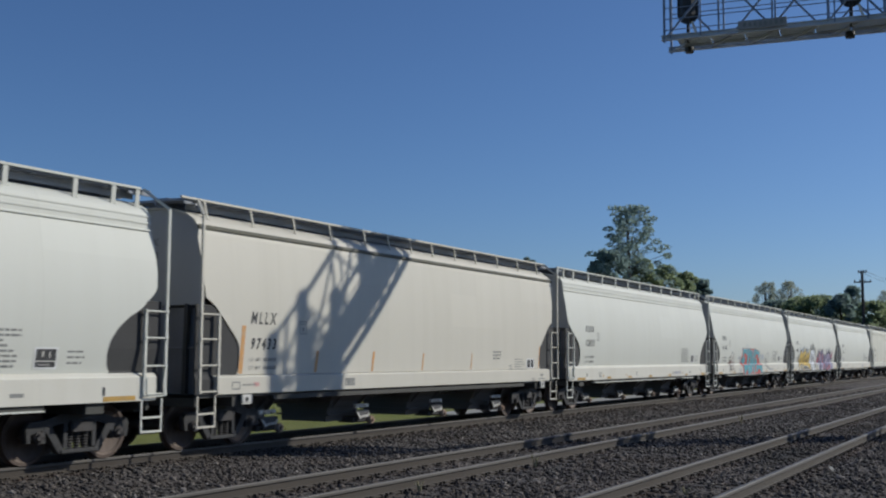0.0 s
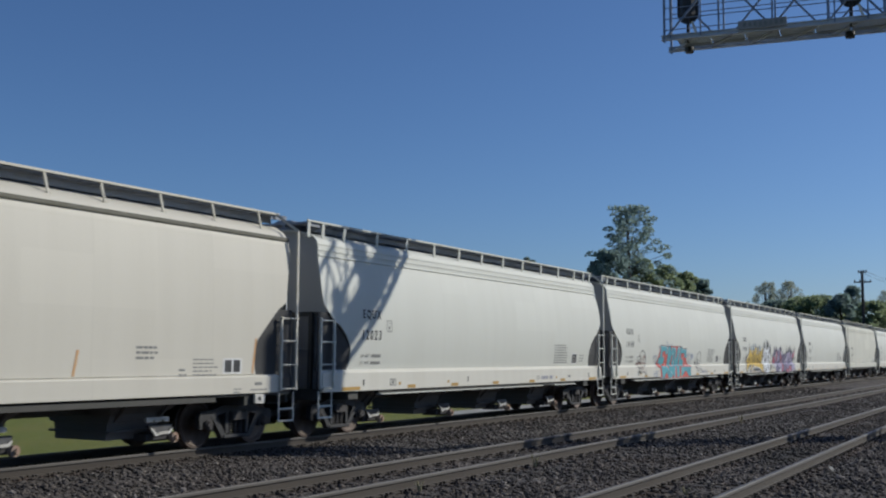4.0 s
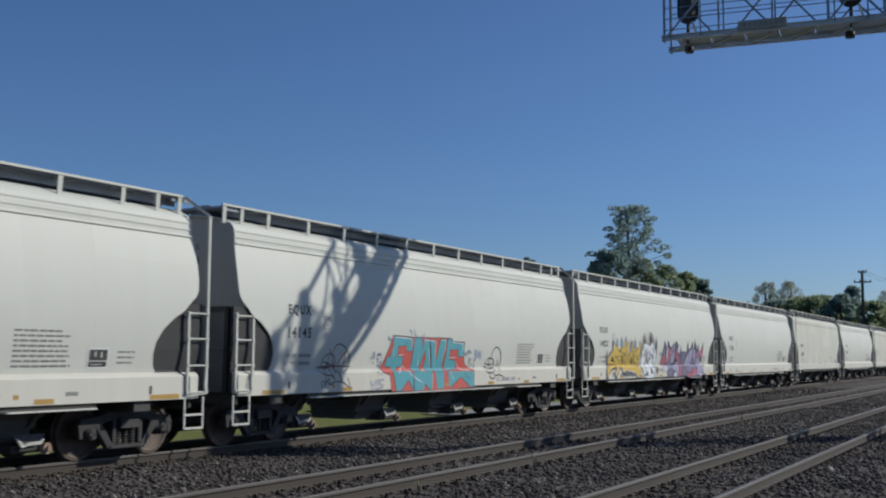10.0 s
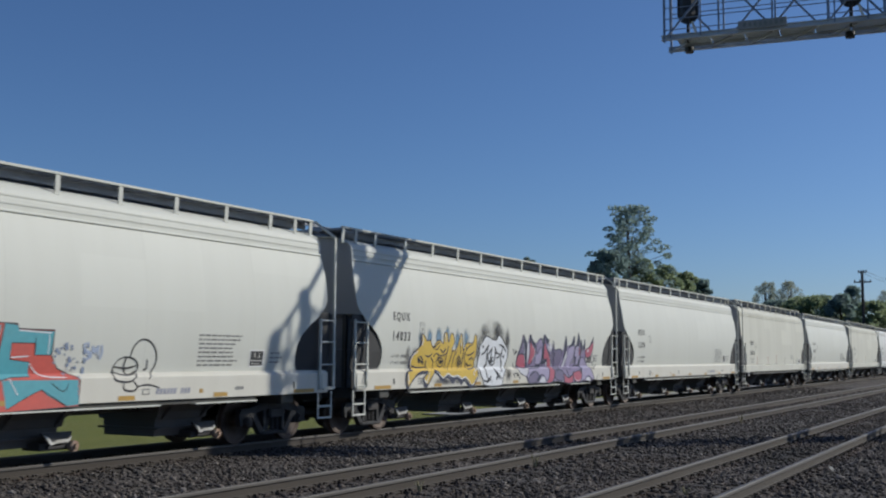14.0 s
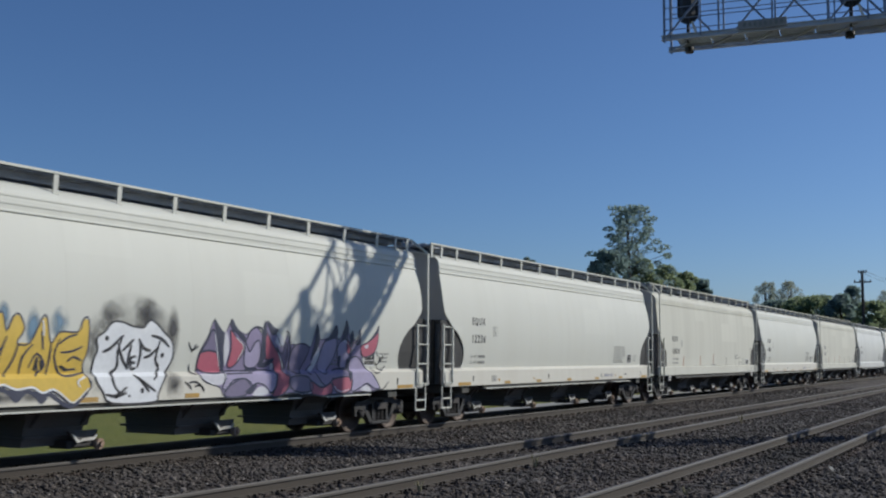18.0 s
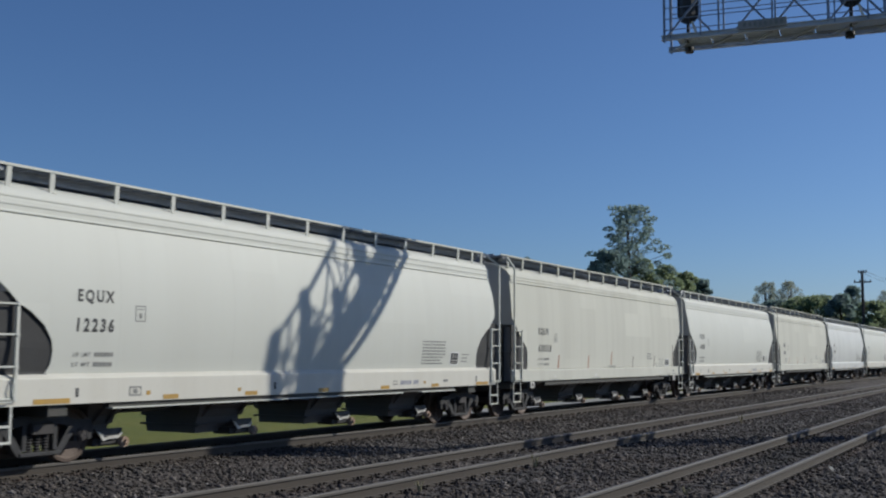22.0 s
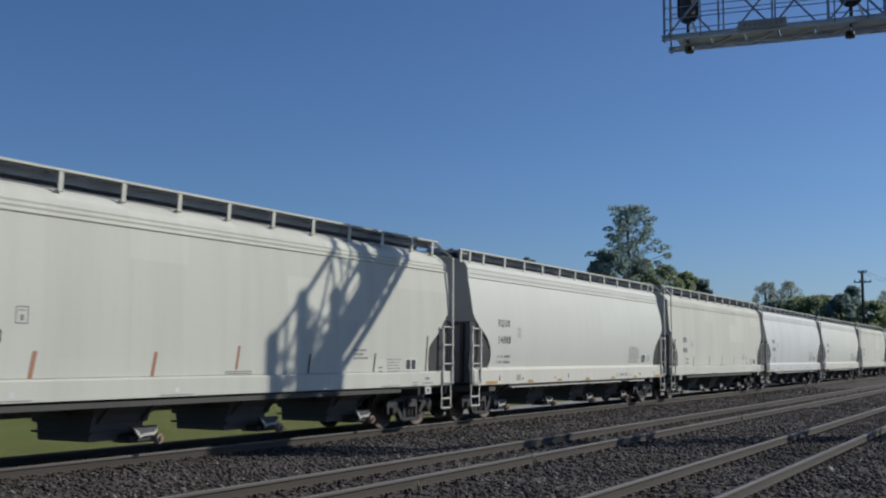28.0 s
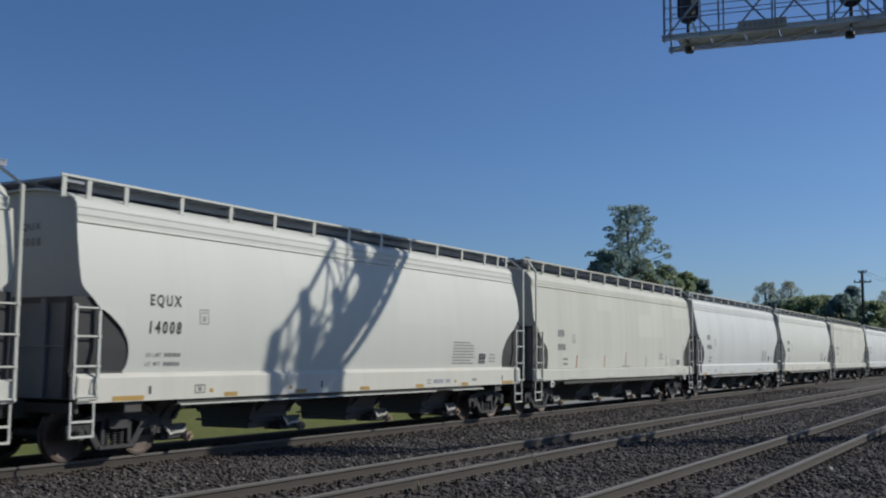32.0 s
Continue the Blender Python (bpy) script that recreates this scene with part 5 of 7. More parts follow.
haze(PURPLE_CAR, -5.0, -3.04, 1.02, 1.24, spray_mist_grey)
stroke(PURPLE_CAR, "graffiti_outline", spray_navy, [(-6.18, 1.05), (-6.18, 1.34), (-5.93, 1.4), (-5.96, 1.51), (-5.95, 1.69), (-5.69, 1.88), (-5.5, 2.01), (-5.49, 2.25), (-5.4, 2.26), (-5.2, 2.11), (-5.06, 2.13), (-4.91, 1.95), (-2.6, 1.4), (-2.45, 1.2), (-2.79, 0.95), (-3.21, 1.16), (-3.41, 1.12), (-3.61, 1.21), (-3.9, 1.18), (-4.14, 1.25), (-4.41, 1.16), (-4.64, 1.33), (-4.86, 1.38), (-4.9, 1.28), (-5.23, 1.02), (-5.38, 1.18), (-5.16, 1.35), (-5.61, 1.33), (-5.92, 1.17), (-6.1, 1.02)], 0.07, 0.0036, True)
spray(PURPLE_CAR, "graffiti_fill", spray_yellow, [(-6.13, 1.09), (-6.12, 1.38), (-5.84, 1.43), (-5.91, 1.54), (-5.91, 1.73), (-5.64, 1.92), (-5.45, 2.05), (-5.44, 2.29), (-5.34, 2.3), (-5.15, 2.15), (-5.0, 2.17), (-4.85, 1.99), (-4.69, 2.13), (-4.52, 2.18), (-4.33, 2.1), (-4.28, 2.35), (-4.13, 2.38), (-4.05, 2.11), (-3.94, 2.33), (-3.83, 2.37), (-3.72, 2.15), (-3.84, 1.94), (-3.6, 1.94), (-3.41, 2.31), (-3.31, 2.35), (-3.2, 1.94), (-3.04, 2.12), (-2.67, 2.13), (-2.58, 2.33), (-2.46, 2.33), (-2.44, 1.84), (-2.51, 1.62), (-2.46, 1.44), (-2.38, 1.24), (-2.72, 0.98), (-3.14, 1.2), (-3.34, 1.16), (-3.54, 1.25), (-3.83, 1.22), (-4.07, 1.29), (-4.35, 1.2), (-4.58, 1.37), (-4.78, 1.42), (-4.84, 1.32), (-5.17, 1.06), (-5.32, 1.22), (-5.1, 1.39), (-5.55, 1.37), (-5.86, 1.2), (-6.05, 1.05)], 0.0045)
stroke(PURPLE_CAR, "graffiti_outline", spray_navy, [(-6.13, 1.09), (-6.12, 1.38), (-5.84, 1.43), (-5.91, 1.54), (-5.91, 1.73), (-5.64, 1.92), (-5.45, 2.05), (-5.44, 2.29), (-5.34, 2.3), (-5.15, 2.15), (-5.0, 2.17), (-4.85, 1.99), (-4.69, 2.13), (-4.52, 2.18), (-4.33, 2.1), (-4.28, 2.35), (-4.13, 2.38), (-4.05, 2.11), (-3.94, 2.33), (-3.83, 2.37), (-3.72, 2.15), (-3.84, 1.94), (-3.6, 1.94), (-3.41, 2.31), (-3.31, 2.35), (-3.2, 1.94), (-3.04, 2.12), (-2.67, 2.13), (-2.58, 2.33), (-2.46, 2.33), (-2.44, 1.84), (-2.51, 1.62), (-2.46, 1.44), (-2.38, 1.24), (-2.72, 0.98), (-3.14, 1.2), (-3.34, 1.16), (-3.54, 1.25), (-3.83, 1.22), (-4.07, 1.29), (-4.35, 1.2), (-4.58, 1.37), (-4.78, 1.42), (-4.84, 1.32), (-5.17, 1.06), (-5.32, 1.22), (-5.1, 1.39), (-5.55, 1.37), (-5.86, 1.2), (-6.05, 1.05)], 0.028, 0.0065, True)
stroke(PURPLE_CAR, "graffiti_line", spray_navy, [(-5.89, 1.54), (-5.56, 1.49), (-5.15, 1.5)], 0.034, 0.01)
stroke(PURPLE_CAR, "graffiti_line", spray_navy, [(-5.55, 1.74), (-5.44, 1.76), (-5.31, 1.66), (-5.27, 1.56)], 0.034, 0.01)
stroke(PURPLE_CAR, "graffiti_line", spray_navy, [(-5.21, 1.79), (-5.03, 1.76), (-4.87, 1.83)], 0.034, 0.01)
stroke(PURPLE_CAR, "graffiti_line", spray_navy, [(-4.92, 1.74), (-4.77, 1.6), (-4.81, 1.43)], 0.034, 0.01)
stroke(PURPLE_CAR, "graffiti_line", spray_navy, [(-5.15, 1.68), (-5.15, 1.54), (-5.05, 1.44)], 0.034, 0.01)
stroke(PURPLE_CAR, "graffiti_line", spray_navy, [(-5.57, 1.74), (-5.46, 1.6)], 0.034, 0.01)
stroke(PURPLE_CAR, "graffiti_line", spray_navy, [(-4.84, 1.94), (-4.7, 2.04), (-4.51, 2.13)], 0.034, 0.01)
stroke(PURPLE_CAR, "graffiti_line", spray_navy, [(-4.8, 1.76), (-4.65, 1.84), (-4.46, 1.78), (-4.27, 1.82)], 0.034, 0.01)
stroke(PURPLE_CAR, "graffiti_line", spray_navy, [(-4.64, 1.63), (-4.41, 1.49), (-4.24, 1.6), (-4.36, 1.72), (-4.55, 1.72), (-4.64, 1.63)], 0.034, 0.01)
stroke(PURPLE_CAR, "graffiti_line", spray_navy, [(-4.49, 1.96), (-4.3, 1.87), (-4.17, 1.98)], 0.034, 0.01)
stroke(PURPLE_CAR, "graffiti_line", spray_navy, [(-4.73, 1.93), (-4.6, 1.96), (-4.5, 2.05)], 0.034, 0.01)
stroke(PURPLE_CAR, "graffiti_line", spray_navy, [(-4.57, 1.75), (-4.44, 1.63), (-4.28, 1.66)], 0.034, 0.01)
stroke(PURPLE_CAR, "graffiti_line", spray_navy, [(-4.03, 2.04), (-4.13, 1.75), (-4.16, 1.43)], 0.034, 0.01)
stroke(PURPLE_CAR, "graffiti_line", spray_navy, [(-3.81, 1.92), (-3.89, 1.66), (-4.04, 1.43)], 0.034, 0.01)
stroke(PURPLE_CAR, "graffiti_line", spray_navy, [(-4.28, 1.76), (-4.07, 1.88)], 0.034, 0.01)
stroke(PURPLE_CAR, "graffiti_line", spray_navy, [(-3.54, 1.92), (-3.71, 1.73), (-3.74, 1.47)], 0.034, 0.01)
stroke(PURPLE_CAR, "graffiti_line", spray_navy, [(-3.19, 1.93), (-3.2, 1.7), (-3.23, 1.45)], 0.034, 0.01)
stroke(PURPLE_CAR, "graffiti_line", spray_navy, [(-3.58, 1.56), (-3.45, 1.78), (-3.28, 1.59), (-3.46, 1.44)], 0.034, 0.01)
stroke(PURPLE_CAR, "graffiti_line", spray_navy, [(-3.44, 1.73), (-3.4, 1.49)], 0.034, 0.01)
stroke(PURPLE_CAR, "graffiti_line", spray_navy, [(-3.39, 2.12), (-3.34, 1.84)], 0.034, 0.01)
stroke(PURPLE_CAR, "graffiti_line", spray_navy, [(-3.03, 2.02), (-3.11, 1.75), (-2.98, 1.48), (-2.83, 1.43), (-2.48, 1.48)], 0.034, 0.01)
stroke(PURPLE_CAR, "graffiti_line", spray_navy, [(-2.99, 1.8), (-2.76, 1.82), (-2.55, 1.9)], 0.034, 0.01)
stroke(PURPLE_CAR, "graffiti_line", spray_navy, [(-2.84, 1.65), (-2.72, 1.73), (-2.55, 1.67)], 0.034, 0.01)
stroke(PURPLE_CAR, "graffiti_line", spray_navy, [(-3.04, 1.93), (-2.87, 2.04), (-2.68, 2.09)], 0.034, 0.01)
stroke(PURPLE_CAR, "graffiti_line", spray_navy, [(-2.91, 1.52), (-2.65, 1.54)], 0.034, 0.01)
stroke(PURPLE_CAR, "graffiti_line", spray_dark, [(-5.55, 1.72), (-5.5, 1.6)], 0.05, 0.0105)
stroke(PURPLE_CAR, "graffiti_line", spray_dark, [(-5.52, 1.71), (-5.32, 1.6)], 0.05, 0.0105)
stroke(PURPLE_CAR, "graffiti_line", spray_dark, [(-4.51, 1.68), (-4.37, 1.56)], 0.05, 0.0105)
stroke(PURPLE_CAR, "graffiti_line", spray_dark, [(-4.44, 1.65), (-4.3, 1.61)], 0.05, 0.0105)
stroke(PURPLE_CAR, "graffiti_line", spray_dark, [(-3.44, 1.68), (-3.47, 1.52)], 0.05, 0.0105)
stroke(PURPLE_CAR, "graffiti_line", spray_dark, [(-3.36, 1.68), (-3.32, 1.54)], 0.05, 0.0105)
stroke(PURPLE_CAR, "graffiti_line", spray_dark, [(-2.98, 1.59), (-2.83, 1.52)], 0.05, 0.0105)
stroke(PURPLE_CAR, "graffiti_highlight", spray_white, [(-4.69, 1.38), (-4.49, 1.29), (-4.36, 1.22), (-4.21, 1.28), (-4.07, 1.32), (-3.83, 1.24), (-3.55, 1.27), (-3.34, 1.18), (-3.14, 1.23), (-2.93, 1.12), (-2.72, 1.01), (-2.42, 1.24)], 0.03, 0.012)
stroke(PURPLE_CAR, "graffiti_highlight", spray_white, [(-6.12, 1.36), (-6.09, 1.24), (-6.07, 1.09)], 0.03, 0.012)
stroke(PURPLE_CAR, "graffiti_highlight", spray_white, [(-5.31, 1.22), (-5.2, 1.11), (-5.06, 1.37)], 0.03, 0.012)
stroke(PURPLE_CAR, "graffiti_highlight", spray_white, [(-5.89, 1.53), (-5.88, 1.72), (-5.61, 1.9)], 0.03, 0.012)
stroke(PURPLE_CAR, "graffiti_highlight", spray_white, [(-5.42, 2.28), (-5.38, 2.14), (-5.43, 2.03)], 0.03, 0.012)
stroke(PURPLE_CAR, "graffiti_highlight", spray_white, [(-4.26, 2.34), (-4.2, 2.14)], 0.03, 0.012)
stroke(PURPLE_CAR, "graffiti_highlight", spray_white, [(-3.38, 2.29), (-3.35, 2.05)], 0.03, 0.012)
stroke(PURPLE_CAR, "graffiti_highlight", spray_white, [(-2.49, 1.42), (-2.65, 1.34), (-2.6, 1.25)], 0.03, 0.012)
spray(PURPLE_CAR, "graffiti_shade", spray_navy, [(-4.49, 1.26), (-4.36, 1.13), (-4.23, 1.26)], 0.0042)
spray(PURPLE_CAR, "graffiti_shade", spray_navy, [(-3.99, 1.23), (-3.83, 1.04), (-3.65, 1.22)], 0.0042)
spray(PURPLE_CAR, "graffiti_shade", spray_navy, [(-3.5, 1.2), (-3.36, 1.0), (-3.22, 1.17)], 0.0042)
spray(PURPLE_CAR, "graffiti_shade", spray_navy, [(-6.24, 1.14), (-6.1, 0.99), (-6.02, 1.05), (-6.13, 1.09)], 0.0042)
spray(PURPLE_CAR, "graffiti_shade", spray_navy, [(-5.38, 1.21), (-5.22, 0.99), (-5.12, 1.07), (-5.23, 1.11)], 0.0042)
haze(PURPLE_CAR, -2.29, -1.69, 2.1, 2.68, spray_mist_grey)
haze(PURPLE_CAR, -1.55, -0.78, 2.12, 2.8, spray_mist_grey)
haze(PURPLE_CAR, -0.67, -0.33, 1.62, 2.66, spray_mist_grey)
haze(PURPLE_CAR, -2.49, -2.15, 1.24, 2.46, spray_mist_grey)
haze(PURPLE_CAR, -0.67, -0.19, 0.95, 1.48, spray_mist_grey)
haze(PURPLE_CAR, -2.37, -1.9, 0.97, 1.47, spray_mist_grey)
haze(PURPLE_CAR, -2.44, -0.33, 0.92, 2.82, spray_mist_grey)
spray(PURPLE_CAR, "graffiti_creature", spray_white, [(-2.27, 2.03), (-2.1, 2.15), (-1.94, 2.31), (-1.71, 2.31), (-1.5, 2.25), (-1.26, 2.23), (-1.19, 2.27), (-1.07, 2.37), (-0.88, 2.28), (-0.73, 2.16), (-0.52, 2.01), (-0.46, 1.76), (-0.55, 1.55), (-0.7, 1.36), (-0.85, 1.09), (-0.95, 0.96), (-1.91, 0.97), (-2.12, 1.17), (-2.28, 1.38), (-2.3, 1.66), (-2.23, 1.85)], 0.006)
stroke(PURPLE_CAR, "graffiti_outline", spray_dark, [(-2.27, 2.03), (-2.1, 2.15), (-1.94, 2.31), (-1.71, 2.31), (-1.5, 2.25), (-1.26, 2.23), (-1.19, 2.27), (-1.07, 2.37), (-0.88, 2.28), (-0.73, 2.16), (-0.52, 2.01), (-0.46, 1.76), (-0.55, 1.55), (-0.7, 1.36), (-0.85, 1.09), (-0.95, 0.96), (-1.91, 0.97), (-2.12, 1.17), (-2.28, 1.38), (-2.3, 1.66), (-2.23, 1.85)], 0.035, 0.008, True)
stroke(PURPLE_CAR, "graffiti_mark", spray_dark, [(-2.13, 1.81), (-1.95, 1.88), (-1.73, 2.08)], 0.05, 0.01)
stroke(PURPLE_CAR, "graffiti_mark", spray_dark, [(-1.7, 2.1), (-1.79, 1.83), (-1.77, 1.56), (-1.92, 1.44), (-1.87, 1.26), (-1.75, 1.14)], 0.05, 0.01)
stroke(PURPLE_CAR, "graffiti_mark", spray_dark, [(-1.8, 1.97), (-1.69, 1.73), (-1.52, 1.52)], 0.05, 0.01)
stroke(PURPLE_CAR, "graffiti_mark", spray_dark, [(-1.69, 1.83), (-1.55, 1.94), (-1.45, 2.03)], 0.05, 0.01)
stroke(PURPLE_CAR, "graffiti_mark", spray_dark, [(-1.49, 1.94), (-1.53, 1.74), (-1.53, 1.53)], 0.05, 0.01)
stroke(PURPLE_CAR, "graffiti_mark", spray_dark, [(-1.33, 2.04), (-1.19, 1.88), (-1.02, 1.84)], 0.05, 0.01)
stroke(PURPLE_CAR, "graffiti_mark", spray_dark, [(-1.3, 2.0), (-1.26, 1.78), (-1.3, 1.55)], 0.05, 0.01)
stroke(PURPLE_CAR, "graffiti_mark", spray_dark, [(-1.18, 1.72), (-1.03, 1.76), (-0.85, 1.9)], 0.05, 0.01)
stroke(PURPLE_CAR, "graffiti_mark", spray_dark, [(-1.04, 2.1), (-0.79, 2.05), (-0.58, 1.91)], 0.05, 0.01)
stroke(PURPLE_CAR, "graffiti_mark", spray_dark, [(-0.82, 2.02), (-0.89, 1.69), (-0.79, 1.53), (-0.97, 1.34)], 0.05, 0.01)
stroke(PURPLE_CAR, "graffiti_mark", spray_dark, [(-1.36, 1.74), (-1.47, 1.71), (-1.44, 1.53), (-1.33, 1.55)], 0.05, 0.01)
stroke(PURPLE_CAR, "graffiti_mark", spray_dark, [(-1.46, 1.63), (-1.36, 1.64)], 0.05, 0.01)
stroke(PURPLE_CAR, "graffiti_mark", spray_dark, [(-1.43, 1.43), (-1.2, 1.3), (-0.91, 1.14)], 0.05, 0.01)
stroke(PURPLE_CAR, "graffiti_mark", spray_dark, [(-1.27, 1.33), (-1.07, 1.14)], 0.05, 0.01)
stroke(PURPLE_CAR, "graffiti_mark", spray_dark, [(-2.06, 1.12), (-1.83, 1.09), (-1.59, 1.23)], 0.05, 0.01)
stroke(PURPLE_CAR, "graffiti_mark", spray_dark, [(-1.86, 1.06), (-1.59, 1.14)], 0.05, 0.01)
spray(PURPLE_CAR, "graffiti_mark", spray_dark, [(-2.01, 2.04), (-2.03, 2.0), (-2.08, 2.0), (-2.1, 2.04), (-2.08, 2.08), (-2.04, 2.08)], 0.01)
spray(PURPLE_CAR, "graffiti_mark", spray_dark, [(-0.69, 1.77), (-0.71, 1.72), (-0.76, 1.72), (-0.78, 1.77), (-0.76, 1.81), (-0.71, 1.81)], 0.01)
spray(PURPLE_CAR, "graffiti_mark", spray_dark, [(-1.19, 1.16), (-1.21, 1.12), (-1.26, 1.12), (-1.28, 1.17), (-1.26, 1.21), (-1.21, 1.21)], 0.01)
spray(PURPLE_CAR, "graffiti_mark", spray_dark, [(-1.5, 1.08), (-1.51, 1.06), (-1.54, 1.06), (-1.56, 1.08), (-1.54, 1.11), (-1.52, 1.11)], 0.01)
spray(PURPLE_CAR, "graffiti_fill", spray_mauve, [(0.19, 1.53), (0.2, 1.75), (0.3, 1.94), (0.44, 2.14), (0.57, 2.41), (0.78, 2.24), (0.9, 2.18), (1.07, 2.42), (1.26, 2.26), (1.51, 2.17), (1.82, 2.32), (2.02, 2.18), (2.15, 2.42), (2.42, 2.24), (2.69, 1.93), (2.82, 2.2), (2.92, 2.0), (3.43, 2.01), (3.66, 1.96), (3.83, 2.36), (3.98, 2.11), (4.36, 2.18), (4.52, 2.35), (4.69, 2.1), (4.97, 2.46), (5.11, 2.2), (5.22, 1.65), (5.24, 0.95), (5.07, 0.94), (3.78, 0.96), (2.96, 1.01), (2.28, 0.97), (1.76, 0.98), (0.93, 0.99), (0.78, 1.17), (0.38, 1.27), (0.2, 1.42)], 0.0035)
stroke(PURPLE_CAR, "graffiti_outline", spray_navy, [(0.19, 1.53), (0.2, 1.75), (0.3, 1.94), (0.44, 2.14), (0.57, 2.41), (0.78, 2.24), (0.9, 2.18), (1.07, 2.42), (1.26, 2.26), (1.51, 2.17), (1.82, 2.32), (2.02, 2.18), (2.15, 2.42), (2.42, 2.24), (2.69, 1.93), (2.82, 2.2), (2.92, 2.0), (3.43, 2.01), (3.66, 1.96), (3.83, 2.36), (3.98, 2.11), (4.36, 2.18), (4.52, 2.35), (4.69, 2.1), (4.97, 2.46), (5.11, 2.2), (5.22, 1.65), (5.24, 0.95), (5.07, 0.94), (3.78, 0.96), (2.96, 1.01), (2.28, 0.97), (1.76, 0.98), (0.93, 0.99), (0.78, 1.17), (0.38, 1.27), (0.2, 1.42)], 0.02, 0.0055, True)
spray(PURPLE_CAR, "graffiti_letter", spray_pale, [(0.9, 2.25), (0.99, 2.11), (1.04, 1.89), (1.01, 1.7), (0.96, 1.57), (0.88, 1.84), (0.86, 2.06)], 0.005)
spray(PURPLE_CAR, "graffiti_letter", spray_pale, [(0.22, 1.42), (0.82, 1.43), (0.94, 1.39), (0.83, 1.23), (0.55, 1.22), (0.35, 1.31)], 0.005)
spray(PURPLE_CAR, "graffiti_letter", spray_pale, [(1.75, 1.04), (1.94, 1.16), (2.14, 1.13), (2.21, 1.01), (1.79, 0.97)], 0.005)
spray(PURPLE_CAR, "graffiti_letter", spray_pale, [(2.43, 2.04), (2.56, 2.22), (2.71, 2.05), (2.69, 1.93), (2.5, 1.99)], 0.005)
spray(PURPLE_CAR, "graffiti_letter", spray_pale, [(3.64, 1.45), (3.75, 1.65), (3.92, 1.96), (3.98, 1.81), (3.83, 1.5)], 0.005)
spray(PURPLE_CAR, "graffiti_letter", spray_pale, [(3.03, 1.06), (3.32, 1.1), (3.66, 1.0), (3.33, 0.97)], 0.005)
spray(PURPLE_CAR, "graffiti_letter", spray_pale, [(2.34, 1.64), (2.45, 1.56), (2.38, 1.48)], 0.005)
spray(PURPLE_CAR, "graffiti_letter", spray_lilac, [(1.52, 2.01), (1.65, 1.83), (1.8, 2.02), (1.93, 2.04), (2.0, 1.8), (1.95, 1.61), (1.8, 1.52), (1.57, 1.55), (1.51, 1.7)], 0.007)
stroke(PURPLE_CAR, "graffiti_outline", spray_navy, [(1.52, 2.01), (1.65, 1.83), (1.8, 2.02), (1.93, 2.04), (2.0, 1.8), (1.95, 1.61), (1.8, 1.52), (1.57, 1.55), (1.51, 1.7)], 0.032, 0.009000000000000001, True)
spray(PURPLE_CAR, "graffiti_letter", spray_lilac, [(0.94, 1.46), (1.54, 1.47), (2.39, 1.46), (2.46, 1.17), (2.29, 1.03), (2.14, 1.16), (1.89, 1.23), (1.68, 1.19), (1.49, 1.32), (1.12, 1.29), (0.96, 1.12), (0.84, 1.17), (0.94, 1.34)], 0.007)
stroke(PURPLE_CAR, "graffiti_outline", spray_navy, [(0.94, 1.46), (1.54, 1.47), (2.39, 1.46), (2.46, 1.17), (2.29, 1.03), (2.14, 1.16), (1.89, 1.23), (1.68, 1.19), (1.49, 1.32), (1.12, 1.29), (0.96, 1.12), (0.84, 1.17), (0.94, 1.34)], 0.032, 0.009000000000000001, True)
spray(PURPLE_CAR, "graffiti_letter", spray_lilac, [(3.94, 1.55), (4.02, 1.86), (4.13, 2.05), (4.44, 2.16), (4.61, 2.08), (4.54, 1.76), (4.39, 1.55), (4.15, 1.38)], 0.007)
stroke(PURPLE_CAR, "graffiti_outline", spray_navy, [(3.94, 1.55), (4.02, 1.86), (4.13, 2.05), (4.44, 2.16), (4.61, 2.08), (4.54, 1.76), (4.39, 1.55), (4.15, 1.38)], 0.032, 0.009000000000000001, True)
spray(PURPLE_CAR, "graffiti_letter", spray_lilac, [(4.66, 1.99), (4.86, 2.13), (5.07, 2.07), (5.15, 1.76), (5.05, 1.54), (4.8, 1.51), (4.67, 1.76)], 0.007)
stroke(PURPLE_CAR, "graffiti_outline", spray_navy, [(4.66, 1.99), (4.86, 2.13), (5.07, 2.07), (5.15, 1.76), (5.05, 1.54), (4.8, 1.51), (4.67, 1.76)], 0.032, 0.009000000000000001, True)
spray(PURPLE_CAR, "graffiti_letter", spray_rose, [(0.21, 1.52), (0.2, 1.66), (0.26, 1.82), (0.48, 1.85), (0.67, 1.82), (0.77, 1.66), (0.86, 1.46), (0.48, 1.44)], 0.009)
stroke(PURPLE_CAR, "graffiti_outline", spray_navy, [(0.21, 1.52), (0.2, 1.66), (0.26, 1.82), (0.48, 1.85), (0.67, 1.82), (0.77, 1.66), (0.86, 1.46), (0.48, 1.44)], 0.032, 0.011, True)
spray(PURPLE_CAR, "graffiti_letter", spray_rose, [(1.04, 2.25), (1.21, 2.12), (1.47, 1.94), (1.41, 1.75), (1.2, 1.55), (1.03, 1.57), (1.08, 1.79), (1.08, 2.02)], 0.009)
stroke(PURPLE_CAR, "graffiti_outline", spray_navy, [(1.04, 2.25), (1.21, 2.12), (1.47, 1.94), (1.41, 1.75), (1.2, 1.55), (1.03, 1.57), (1.08, 1.79), (1.08, 2.02)], 0.032, 0.011, True)
